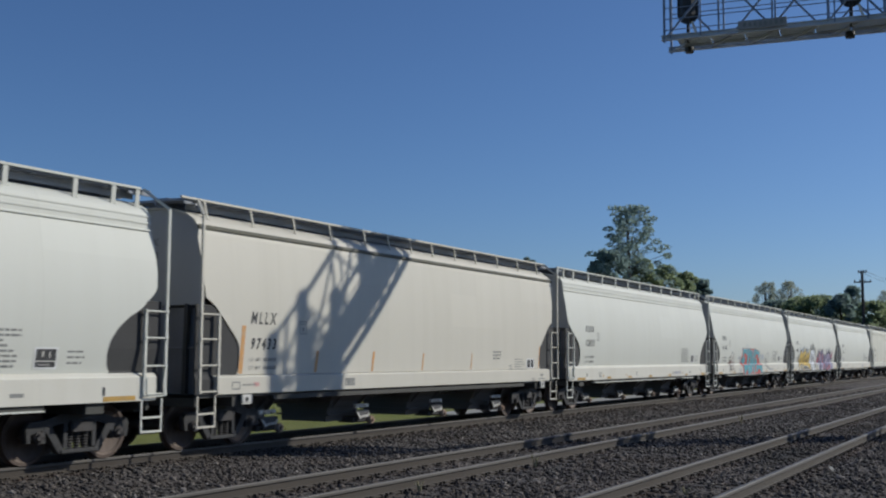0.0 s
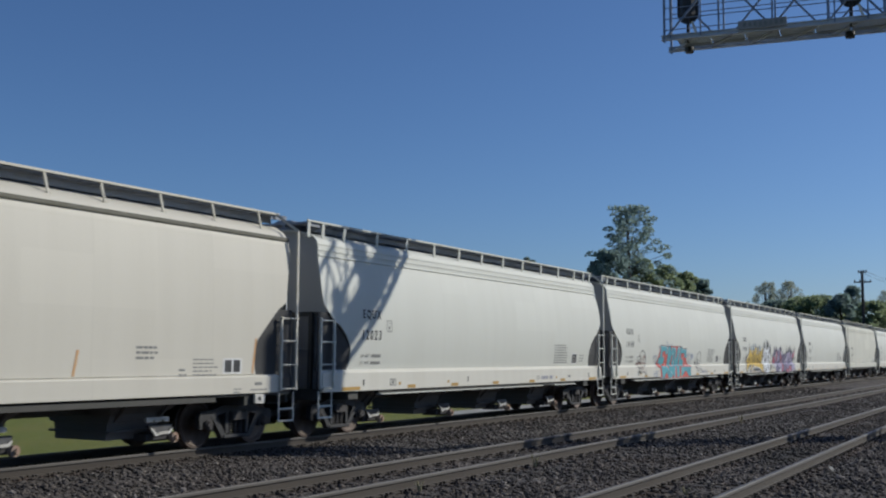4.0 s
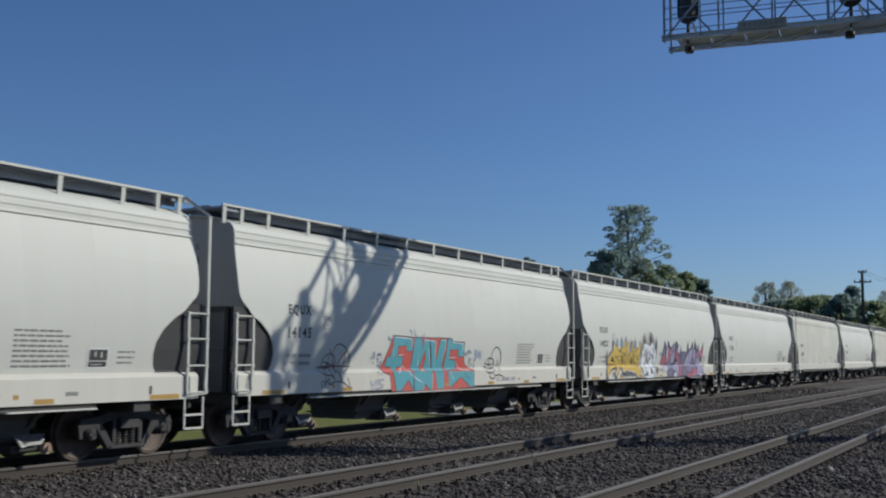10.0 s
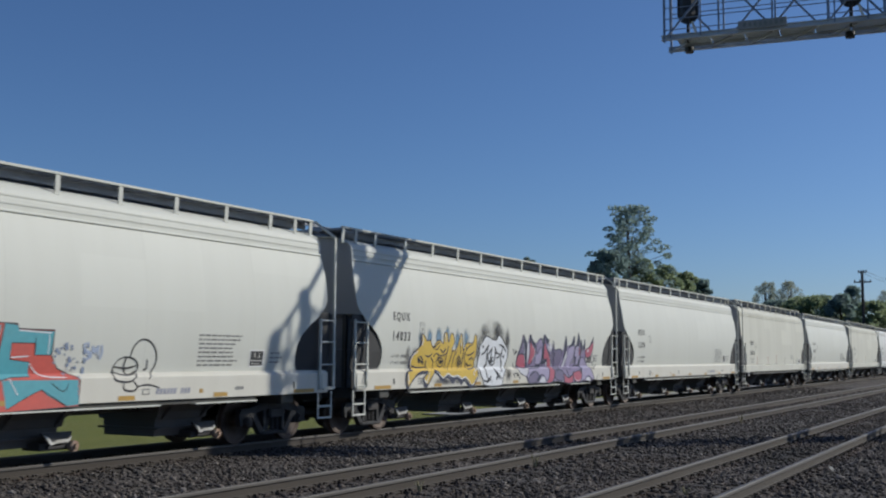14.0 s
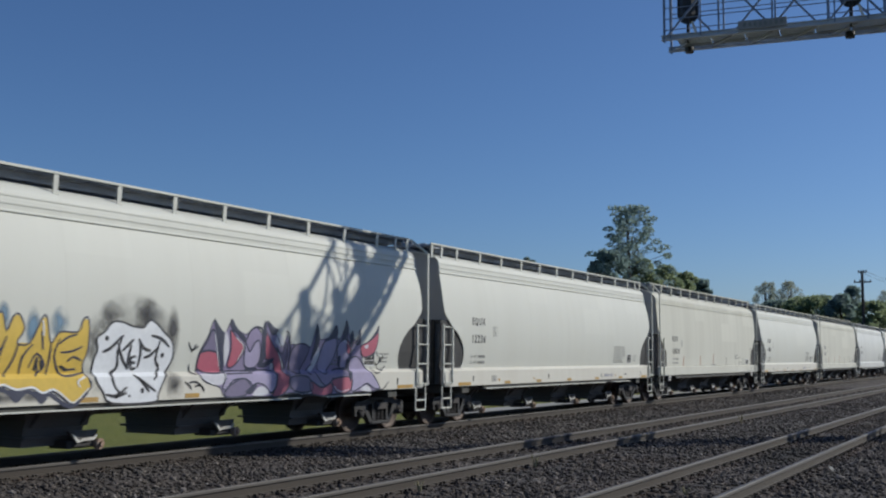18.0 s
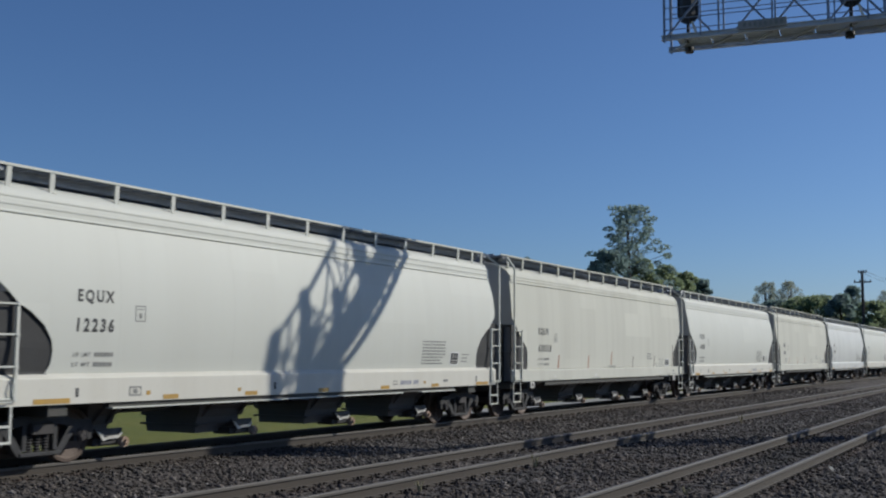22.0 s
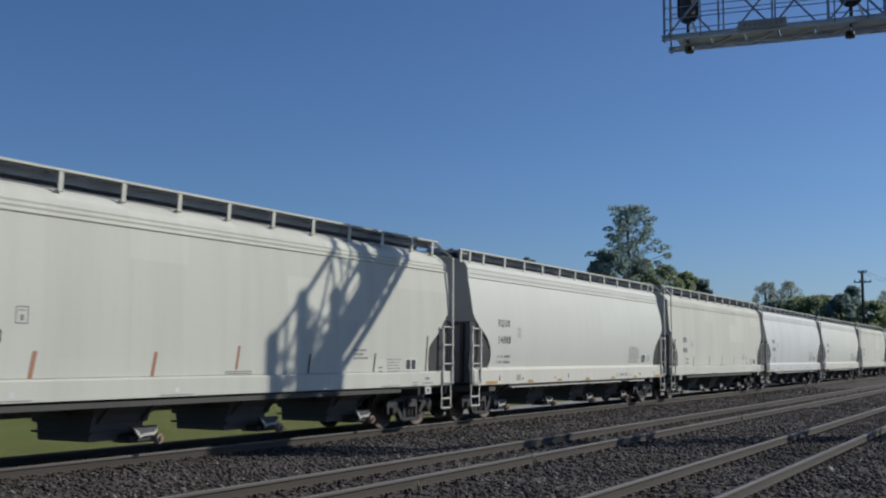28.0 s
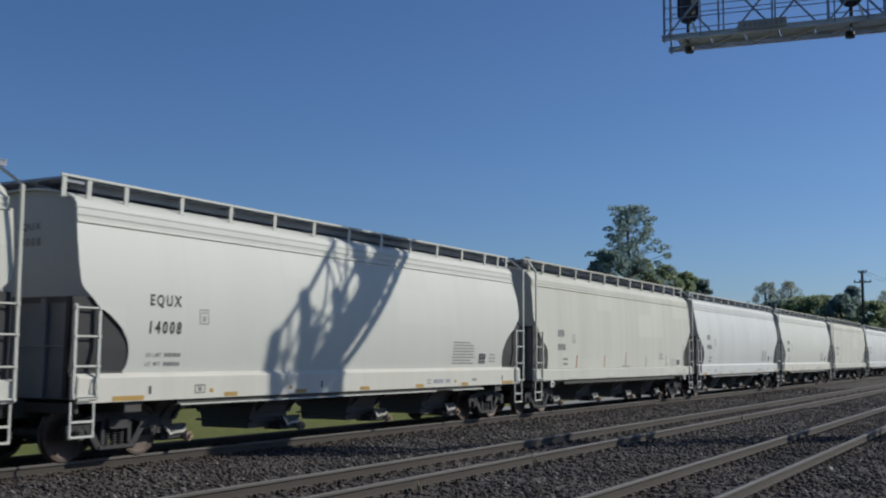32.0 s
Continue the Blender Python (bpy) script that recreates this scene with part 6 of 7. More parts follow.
spray(PURPLE_CAR, "graffiti_letter", spray_rose, [(2.13, 2.23), (2.3, 2.04), (2.51, 1.85), (2.67, 1.66), (2.75, 1.41), (2.91, 1.34), (2.89, 1.16), (2.68, 0.99), (2.34, 0.96), (2.48, 1.17), (2.5, 1.41), (2.38, 1.66), (2.18, 1.7), (2.13, 1.94)], 0.009)
stroke(PURPLE_CAR, "graffiti_outline", spray_navy, [(2.13, 2.23), (2.3, 2.04), (2.51, 1.85), (2.67, 1.66), (2.75, 1.41), (2.91, 1.34), (2.89, 1.16), (2.68, 0.99), (2.34, 0.96), (2.48, 1.17), (2.5, 1.41), (2.38, 1.66), (2.18, 1.7), (2.13, 1.94)], 0.032, 0.011, True)
spray(PURPLE_CAR, "graffiti_letter", spray_rose, [(3.62, 1.25), (3.93, 1.12), (4.16, 1.11), (4.4, 1.18), (4.38, 0.95), (3.72, 0.96)], 0.009)
stroke(PURPLE_CAR, "graffiti_outline", spray_navy, [(3.62, 1.25), (3.93, 1.12), (4.16, 1.11), (4.4, 1.18), (4.38, 0.95), (3.72, 0.96)], 0.032, 0.011, True)
spray(PURPLE_CAR, "graffiti_letter", spray_rose, [(4.48, 1.27), (5.15, 1.3), (5.17, 1.05), (4.9, 0.95), (4.6, 0.99), (4.47, 1.12)], 0.009)
stroke(PURPLE_CAR, "graffiti_outline", spray_navy, [(4.48, 1.27), (5.15, 1.3), (5.17, 1.05), (4.9, 0.95), (4.6, 0.99), (4.47, 1.12)], 0.032, 0.011, True)
spray(PURPLE_CAR, "graffiti_letter", spray_purple, [(0.27, 1.83), (0.4, 2.01), (0.53, 2.24), (0.6, 2.18), (0.64, 2.02), (0.69, 1.83), (0.48, 1.86)], 0.009)
stroke(PURPLE_CAR, "graffiti_outline", spray_navy, [(0.27, 1.83), (0.4, 2.01), (0.53, 2.24), (0.6, 2.18), (0.64, 2.02), (0.69, 1.83), (0.48, 1.86)], 0.032, 0.011, True)
spray(PURPLE_CAR, "graffiti_letter", spray_purple, [(0.96, 0.99), (0.93, 1.12), (1.13, 1.24), (1.43, 1.33), (1.68, 1.23), (1.62, 1.1), (1.44, 0.99)], 0.009)
stroke(PURPLE_CAR, "graffiti_outline", spray_navy, [(0.96, 0.99), (0.93, 1.12), (1.13, 1.24), (1.43, 1.33), (1.68, 1.23), (1.62, 1.1), (1.44, 0.99)], 0.032, 0.011, True)
spray(PURPLE_CAR, "graffiti_letter", spray_purple, [(2.94, 1.64), (3.0, 1.89), (3.21, 2.01), (3.51, 1.99), (3.59, 1.86), (3.39, 1.55), (3.24, 1.4), (3.02, 1.45)], 0.009)
stroke(PURPLE_CAR, "graffiti_outline", spray_navy, [(2.94, 1.64), (3.0, 1.89), (3.21, 2.01), (3.51, 1.99), (3.59, 1.86), (3.39, 1.55), (3.24, 1.4), (3.02, 1.45)], 0.032, 0.011, True)
spray(PURPLE_CAR, "graffiti_letter", spray_purple, [(2.91, 1.32), (3.54, 1.33), (3.7, 1.04), (3.06, 1.05)], 0.009)
stroke(PURPLE_CAR, "graffiti_outline", spray_navy, [(2.91, 1.32), (3.54, 1.33), (3.7, 1.04), (3.06, 1.05)], 0.032, 0.011, True)
spray(PURPLE_CAR, "graffiti_letter", spray_purple, [(2.49, 1.93), (2.69, 1.8), (2.79, 2.05), (2.86, 1.8), (2.82, 1.51), (2.7, 1.66)], 0.009)
stroke(PURPLE_CAR, "graffiti_outline", spray_navy, [(2.49, 1.93), (2.69, 1.8), (2.79, 2.05), (2.86, 1.8), (2.82, 1.51), (2.7, 1.66)], 0.032, 0.011, True)
spray(PURPLE_CAR, "graffiti_shade", spray_navy, [(0.57, 2.45), (0.72, 2.29), (0.87, 2.16), (0.87, 1.91), (0.95, 1.48), (0.86, 1.46), (0.77, 1.66), (0.67, 1.91), (0.61, 2.19)], 0.012)
spray(PURPLE_CAR, "graffiti_shade", spray_navy, [(1.07, 2.47), (1.24, 2.26), (1.49, 2.12), (1.51, 2.01), (1.27, 2.15), (1.05, 2.3)], 0.012)
spray(PURPLE_CAR, "graffiti_shade", spray_navy, [(2.02, 2.23), (2.1, 2.46), (2.15, 2.23), (2.11, 1.99), (2.13, 1.66), (1.95, 1.53), (2.0, 1.8)], 0.012)
spray(PURPLE_CAR, "graffiti_shade", spray_navy, [(2.14, 2.46), (2.39, 2.32), (2.53, 2.29), (2.32, 2.16)], 0.012)
spray(PURPLE_CAR, "graffiti_shade", spray_navy, [(1.95, 1.55), (2.18, 1.65), (2.42, 1.73), (2.4, 1.64), (2.16, 1.53)], 0.012)
spray(PURPLE_CAR, "graffiti_shade", spray_navy, [(3.83, 2.45), (3.96, 2.17), (3.9, 1.91), (3.67, 1.65), (3.77, 2.01)], 0.012)
spray(PURPLE_CAR, "graffiti_shade", spray_navy, [(4.56, 2.45), (4.61, 2.19), (4.14, 2.07), (4.36, 2.24)], 0.012)
spray(PURPLE_CAR, "graffiti_shade", spray_navy, [(4.96, 2.57), (5.04, 2.25), (4.78, 2.07), (4.85, 2.3)], 0.012)
spray(PURPLE_CAR, "graffiti_shade", spray_navy, [(4.69, 1.74), (4.79, 1.77), (4.8, 1.54), (4.71, 1.56)], 0.012)
spray(PURPLE_CAR, "graffiti_shade", spray_navy, [(1.58, 1.52), (1.86, 1.54), (1.95, 1.47), (1.67, 1.45)], 0.012)
spray(PURPLE_CAR, "graffiti_shade", spray_navy, [(1.51, 1.07), (1.71, 1.19), (1.86, 1.19), (1.67, 1.02)], 0.012)
stroke(PURPLE_CAR, "graffiti_line", spray_navy, [(1.54, 2.07), (1.61, 2.22), (1.78, 2.32), (1.97, 2.3), (2.02, 2.19)], 0.03, 0.013)
stroke(PURPLE_CAR, "graffiti_line", spray_navy, [(2.78, 2.27), (2.9, 2.15), (2.95, 1.65), (2.88, 1.34)], 0.03, 0.013)
stroke(PURPLE_CAR, "graffiti_line", spray_navy, [(3.76, 1.45), (4.16, 1.13), (4.48, 1.31)], 0.03, 0.013)
stroke(PURPLE_CAR, "graffiti_line", spray_navy, [(4.47, 1.44), (4.72, 1.49), (5.16, 1.45)], 0.03, 0.013)
stroke(PURPLE_CAR, "graffiti_line", spray_navy, [(3.75, 1.6), (3.53, 1.45), (3.64, 1.37)], 0.03, 0.013)
stroke(PURPLE_CAR, "graffiti_line", spray_navy, [(0.94, 1.42), (1.74, 1.43)], 0.03, 0.013)
stroke(PURPLE_CAR, "graffiti_highlight", spray_white, [(0.6, 2.18), (0.68, 1.91), (0.82, 1.52)], 0.018, 0.013)
stroke(PURPLE_CAR, "graffiti_highlight", spray_white, [(1.22, 2.1), (1.46, 1.93), (1.29, 1.66)], 0.018, 0.013)
stroke(PURPLE_CAR, "graffiti_highlight", spray_white, [(2.55, 1.83), (2.73, 1.58), (2.78, 1.38)], 0.018, 0.013)
stroke(PURPLE_CAR, "graffiti_highlight", spray_white, [(0.37, 1.31), (0.6, 1.23)], 0.018, 0.013)
stroke(PURPLE_CAR, "graffiti_highlight", spray_white, [(3.98, 1.81), (3.76, 1.5)], 0.018, 0.013)
stroke(PURPLE_CAR, "graffiti_highlight", spray_white, [(4.48, 1.12), (4.73, 0.99), (5.07, 1.04)], 0.018, 0.013)
stroke(PURPLE_CAR, "graffiti_highlight", spray_white, [(0.94, 1.44), (0.89, 1.3)], 0.018, 0.013)
stroke(PURPLE_CAR, "graffiti_highlight", spray_white, [(4.86, 2.11), (5.07, 2.02)], 0.018, 0.013)
spray(PURPLE_CAR, "graffiti_fill", spray_mauve, [(5.01, 2.12), (5.12, 2.17), (5.22, 2.32), (5.28, 2.11), (5.41, 2.13), (5.49, 2.35), (5.56, 2.02), (5.61, 1.8), (5.78, 1.56), (6.11, 1.31), (6.35, 1.06), (6.19, 0.99), (5.06, 0.97)], 0.0032)
stroke(PURPLE_CAR, "graffiti_outline", spray_navy, [(5.01, 2.12), (5.12, 2.17), (5.22, 2.32), (5.28, 2.11), (5.41, 2.13), (5.49, 2.35), (5.56, 2.02), (5.61, 1.8), (5.78, 1.56), (6.11, 1.31), (6.35, 1.06), (6.19, 0.99), (5.06, 0.97)], 0.02, 0.0052, True)
spray(PURPLE_CAR, "graffiti_letter", spray_rose, [(5.59, 2.0), (5.93, 2.11), (6.22, 2.35), (6.28, 2.17), (6.15, 1.85), (5.77, 1.74), (5.61, 1.83)], 0.009)
stroke(PURPLE_CAR, "graffiti_outline", spray_navy, [(5.59, 2.0), (5.93, 2.11), (6.22, 2.35), (6.28, 2.17), (6.15, 1.85), (5.77, 1.74), (5.61, 1.83)], 0.03, 0.011, True)
spray(PURPLE_CAR, "graffiti_letter", spray_rose, [(4.99, 2.1), (5.13, 2.03), (5.12, 1.8), (5.02, 1.89)], 0.009)
stroke(PURPLE_CAR, "graffiti_outline", spray_navy, [(4.99, 2.1), (5.13, 2.03), (5.12, 1.8), (5.02, 1.89)], 0.03, 0.011, True)
spray(PURPLE_CAR, "graffiti_letter", spray_lilac, [(5.17, 1.66), (5.45, 1.75), (5.78, 1.54), (6.11, 1.29), (6.34, 1.04), (6.12, 1.03), (5.8, 1.15), (5.51, 1.06), (5.18, 0.99), (5.2, 1.28)], 0.009)
stroke(PURPLE_CAR, "graffiti_outline", spray_navy, [(5.17, 1.66), (5.45, 1.75), (5.78, 1.54), (6.11, 1.29), (6.34, 1.04), (6.12, 1.03), (5.8, 1.15), (5.51, 1.06), (5.18, 0.99), (5.2, 1.28)], 0.03, 0.011, True)
spray(PURPLE_CAR, "graffiti_shade", spray_navy, [(5.18, 2.34), (5.26, 2.18), (5.2, 1.92), (5.1, 2.13)], 0.012)
spray(PURPLE_CAR, "graffiti_shade", spray_navy, [(5.5, 2.38), (5.55, 2.14), (5.47, 2.01), (5.32, 2.03), (5.43, 2.18)], 0.012)
spray(PURPLE_CAR, "graffiti_shade", spray_navy, [(6.28, 2.47), (6.27, 2.31), (6.0, 2.13), (5.86, 2.1), (6.13, 2.27)], 0.012)
spray(PURPLE_CAR, "graffiti_shade", spray_navy, [(5.02, 1.66), (5.15, 1.69), (5.18, 1.42), (5.12, 1.19), (5.05, 1.4)], 0.012)
spray(PURPLE_CAR, "graffiti_letter", spray_pale, [(5.51, 1.01), (5.8, 1.11), (5.98, 0.97)], 0.012)
spray(PURPLE_CAR, "graffiti_letter", spray_pale, [(5.71, 1.98), (5.87, 2.03), (5.82, 1.93)], 0.012)
stroke(PURPLE_CAR, "graffiti_line", spray_dark, [(5.8, 1.15), (6.05, 1.05), (6.47, 1.0), (6.73, 1.17)], 0.03, 0.008)
stroke(PURPLE_CAR, "graffiti_line", spray_dark, [(6.19, 1.66), (6.31, 1.56), (6.47, 1.73)], 0.03, 0.008)
stroke(PURPLE_CAR, "graffiti_line", spray_dark, [(6.31, 1.51), (6.48, 1.44), (6.68, 1.53)], 0.03, 0.008)
stroke(PURPLE_CAR, "graffiti_line", spray_dark, [(6.37, 1.77), (6.47, 1.65), (6.55, 1.8)], 0.03, 0.008)
stroke(PURPLE_CAR, "graffiti_line", spray_dark, [(6.06, 1.51), (6.17, 1.38), (6.38, 1.4)], 0.03, 0.008)
stroke(PURPLE_CAR, "graffiti_line", spray_dark, [(6.24, 1.87), (6.32, 1.77)], 0.03, 0.008)
stroke(PURPLE_CAR, "graffiti_tag", spray_dark, [(-0.09, 2.0), (0.02, 1.85), (0.12, 1.97)], 0.035, 0.006)
stroke(PURPLE_CAR, "graffiti_tag", spray_dark, [(-0.0, 1.83), (0.18, 1.93)], 0.035, 0.006)
stroke(PURPLE_CAR, "graffiti_tag", spray_dark, [(-0.02, 1.6), (0.02, 1.46), (0.15, 1.42)], 0.035, 0.006)
stroke(PURPLE_CAR, "graffiti_tag", spray_dark, [(-0.18, 1.29), (-0.05, 1.21), (-0.02, 1.15)], 0.035, 0.006)
stroke(PURPLE_CAR, "graffiti_tag", spray_dark, [(-0.08, 1.27), (0.13, 1.28), (0.35, 1.14)], 0.035, 0.006)
stroke(PURPLE_CAR, "graffiti_tag", spray_dark, [(0.08, 1.2), (0.24, 1.22), (0.33, 1.1)], 0.035, 0.006)

# ---- cantilever signal bridge ----


def build_bridge():
    """Lattice mast beside the line with a trussed arm over two tracks; built with the arm along +Y, mast at the origin."""
    t = thing("signal_bridge", "galvanised steel cantilever signal bridge with lattice mast", "signal bridge", at=pose(31.22, 1.35, 0, 0, 0, 7.7))
    W2, Z0, Z1, END = 0.62, 10.76, 12.50, 7.98
    MAST = (-0.50, 0.57)     # the mast's two faces
    for x in MAST:
        for y in (-0.55, 0.55):
            bm = bmesh.new()
            box(bm, x - 0.11, x + 0.11, y - 0.11, y + 0.11, -0.6, 12.80, 0.01)
            part("mast_leg", bm, galv, t)
    for k in range(11):
        z = 0.4 + k * 1.1
        for s in (-1, 1):
            for x in MAST:
                bm = bmesh.new()
                bar(bm, (x + s * 0.03, -0.5 * s, z), (x + s * 0.03, 0.5 * s, z + 1.05), 0.055)
                part("mast_brace", bm, galv, t)
            for y in (-0.55, 0.55):
                bm = bmesh.new()
                bar(bm, (MAST[0] if s > 0 else MAST[1], y + s * 0.03, z + 1.05), (MAST[1] if s > 0 else MAST[0], y + s * 0.03, z), 0.055)
                part("mast_brace", bm, galv, t)
    bm = bmesh.new()
    bar(bm, (MAST[0], -0.55, 12.70), (MAST[0], 0.55, 12.70), 0.08)
    part("mast_rail", bm, galv, t)
    # Unseen plates, added so that the mast head casts a solid shadow.
    for x in MAST:
        bm = bmesh.new()
        prism(bm, [(-0.52, 10.74), (0.9, 10.74), (0.52, 10.3), (0.52, 9.85), (-0.52, 9.85)], "x", x - 0.012, x + 0.012)
        part("shadow_plate", bm, galv, t)
    bm = bmesh.new()
    box(bm, -1.0, 1.0, -0.95, 0.95, -0.7, -0.1, 0.04)
    part("footing", bm, surface("concrete", (0.35, 0.34, 0.32), (0.25, 0.24, 0.22), 0.9), t, "concrete footing")
    for x in (-W2, W2):
        for z, e in ((Z0, END), (Z1, END - 0.1)):
            bm = bmesh.new()
            h = 0.15 if z == Z0 else 0.07
            prof = [(x - 0.06, z), (x + 0.06, z), (x + 0.06, z + 0.025), (x + 0.012, z + 0.03), (x + 0.012, z + h - 0.03), (x + 0.06, z + h - 0.025), (x + 0.06, z + h), (x - 0.06, z + h), (x - 0.06, z + h - 0.025), (x - 0.012, z + h - 0.03), (x - 0.012, z + 0.03), (x - 0.06, z + 0.025)]
            r0 = [bm.verts.new((a, -0.55 if z == Z0 else 0.5, c)) for a, c in prof]
            r1 = [bm.verts.new((a, e, c)) for a, c in prof]
            for i in range(len(prof)):
                j = (i + 1) % len(prof)
                bm.faces.new((r0[i], r0[j], r1[j], r1[i]))
            bm.faces.new(r0[::-1])
            bm.faces.new(r1)
            part("bottom_chord" if z == Z0 else "top_chord", bm, galv, t)
        n = 5
        for k in range(n):
            a, b = 0.6 + k * (END - 0.75) / n, 0.6 + (k + 1) * (END - 0.75) / n
            bm = bmesh.new()
            bar(bm, (x, a, Z0 + 0.1), (x, a, Z1 + 0.05), 0.05)
            part("truss_upright", bm, arm_shade_steel, t)
            bm = bmesh.new()
            lo, hi = (a, b) if (k % 2) == (x < 0) else (b, a)
            bar(bm, (x, lo, Z0 + 0.1), (x, hi, Z1 + 0.05), 0.05)
            part("truss_brace", bm, arm_shade_steel, t)
            if k < 2:
                bm = bmesh.new()
                bar(bm, (x + 0.05, hi, Z0 + 0.1), (x + 0.05, lo, Z1 + 0.05), 0.05)
                part("truss_brace", bm, arm_shade_steel, t)
        bm = bmesh.new()
        bar(bm, (x, END - 0.08, Z0 - 0.05), (x, END - 0.08, Z1 + 0.6), 0.06)
        part("end_post", bm, arm_shade_steel, t)
        for z in ((0.30, 0.62, 0.94) if x < 0 else (1.14,)):
            bm = bmesh.new()
            bar(bm, (x, 0.5, Z0 + z), (x, END - 0.08, Z0 + z), 0.03, seg=6)
            part("handrail", bm, arm_shade_steel, t)
    for z in (3.0, 6.0, 9.0, 11.75):
        for y in (-0.55, 0.55):
            bm = bmesh.new()
            box(bm, MAST[0] + 0.12, MAST[1] - 0.12, y - 0.03, y + 0.03, z - 0.05, z + 0.05, 0.008)
            part("mast_tie", bm, galv, t)
    # Thin upright out of view, added for one line of the mast's shadow.
    bm = bmesh.new()
    bar(bm, (-W2 - 0.12, 0.25, -0.3), (-W2 - 0.12, 0.25, 12.5), 0.09, seg=10)
    part("shadow_upright", bm, galv, t)
    # lateral bracing and the walkway
    for k in range(7):
        y = 0.3 + k * 1.1
        bm = bmesh.new()
        bar(bm, (-W2, y, Z0 + 0.06), (W2, y + 0.9, Z0 + 0.06), 0.07, 0.05)
        part("lateral_brace", bm, galv, t)
    for k in range(8):
        bm = bmesh.new()
        y = 0.1 + k * 0.94
        for x in (-0.5, 0.33):
            box(bm, x - 0.02, x + 0.02, y, y + 0.9, Z0 + 0.06, Z0 + 0.105)
        panel = part("walkway_panel", bm, galv, t)
        for j in range(12):
            bm = bmesh.new()
            box(bm, -0.56, 0.36, y + j * 0.077, y + j * 0.077 + 0.072, Z0 + 0.10, Z0 + 0.135)
            part("slat", bm, grating, panel)
    bm = bmesh.new()
    box(bm, -W2 - 0.11, -W2 - 0.085, 4.55, 5.85, Z0 + 0.06, Z0 + 0.32, 0.01)
    plate = part("name_plate", bm, surface("faded_plate", (0.33, 0.32, 0.30), (0.24, 0.23, 0.21)), t, "faded unreadable name plate")
    bm = bmesh.new()
    for k in range(8):
        box(bm, -W2 - 0.118, -W2 - 0.108, 4.65 + k * 0.14, 4.73 + k * 0.14, Z0 + 0.14, Z0 + 0.26)
    part("plate_lettering", bm, grey_ink, plate)
    # signal heads face +X, their dark backs towards -X
    HX, HZ = 0.12, Z0 + 0.25
    for y in (7.30, 2.90):
        bm = bmesh.new()
        out = []
        for k in range(24):
            a = 2 * math.pi * k / 24
            out.append((0.31 * math.cos(a), (0.31 * math.sin(a) + (0.45 if math.sin(a) > 0 else -0.45)) + HZ + 1.10))
        prism(bm, [(y + u, v) for u, v in out], "x", HX - 0.20, HX - 0.17)
        head = part("signal_head", bm, signal_black, t, "black oval signal background seen from behind")
        bm = bmesh.new()
        box(bm, HX - 0.40, HX - 0.20, y - 0.22, y + 0.22, HZ + 0.47, HZ + 1.73, 0.10)
        part("lamp_housing", bm, signal_black, head)
        for k in range(3):
            bm = bmesh.new()
            for j in range(10):
                a0, a1 = math.pi * j / 10, math.pi * (j + 1) / 10
                z = HZ + 0.67 + k * 0.43
                f = [(HX - 0.17, y + 0.14 * math.cos(a), z + 0.14 * math.sin(a)) for a in (a0, a1)] + [(HX + 0.12, y + 0.14 * math.cos(a), z + 0.14 * math.sin(a)) for a in (a1, a0)]
                bm.faces.new([bm.verts.new(v) for v in f])
            bmesh.ops.solidify(bm, geom=bm.faces[:], thickness=0.006)
            part("lamp_hood", bm, signal_black, head)
        bm = bmesh.new()
        bar(bm, (HX - 0.22, y, Z0 + 0.02), (HX - 0.22, y, HZ + 0.6), 0.10, seg=10)
        part("signal_mount", bm, signal_black, t)
        bm = bmesh.new()
        disc(bm, (0.40, y + 0.05, Z0 - 0.05), "z", 0.13, 0.16, 12)
        part("junction_box", bm, signal_black, t)
        for s in (-0.42, 0.42):
            bm = bmesh.new()
            bar(bm, (-W2 - 0.05, y + s, Z0 + 0.05), (-W2 - 0.05, y + s, Z1 + 0.4), 0.04)
            part("cage_post", bm, arm_shade_steel, t)
        bm = bmesh.new()
        bar(bm, (-W2 - 0.06, y - 0.30, Z0 + 0.12), (-W2 - 0.12, y - 0.2, Z0 + 0.45), 0.05)
        part("bracket", bm, cast_light, t)


build_bridge()

# ---- trees, pole and wires ----


def leaf_cloud(clumps, count, size, rng):
    """Leaf sprays scattered through the clumps: each two crossed quads of its own."""
    vs, fs = [], []
    tot = sum(c[3] ** 2 for c in clumps)
    for cx, cy, cz, r, flat in clumps:
        for _ in range(max(8, int(count * r * r / tot))):
            d = Vector((rng.gauss(0, 1), rng.gauss(0, 1), rng.gauss(0, 1))).normalized()
            k = r * (0.35 + 0.65 * rng.random() ** 0.45) * rng.uniform(0.85, 1.2)
            c = Vector((cx, cy, cz)) + Vector((d.x * k, d.y * k, d.z * k * flat))
            q = Euler((rng.uniform(0, 6.28), rng.uniform(0, 6.28), rng.uniform(0, 6.28))).to_matrix()
            s = size * rng.uniform(0.6, 1.4)
            b = len(vs)
            for u, v in ((-1, -0.5), (0.1, -0.75), (1, 0.1), (0.35, 0.8), (-0.6, 0.6)):
                vs.append(c + q @ Vector((u * s, v * s, rng.uniform(-0.25, 0.25) * s)))
            fs.append((b, b + 1, b + 2, b + 3, b + 4))
    me = bpy.data.meshes.new("crown")
    me.from_pydata([tuple(v) for v in vs], [], fs)
    return me


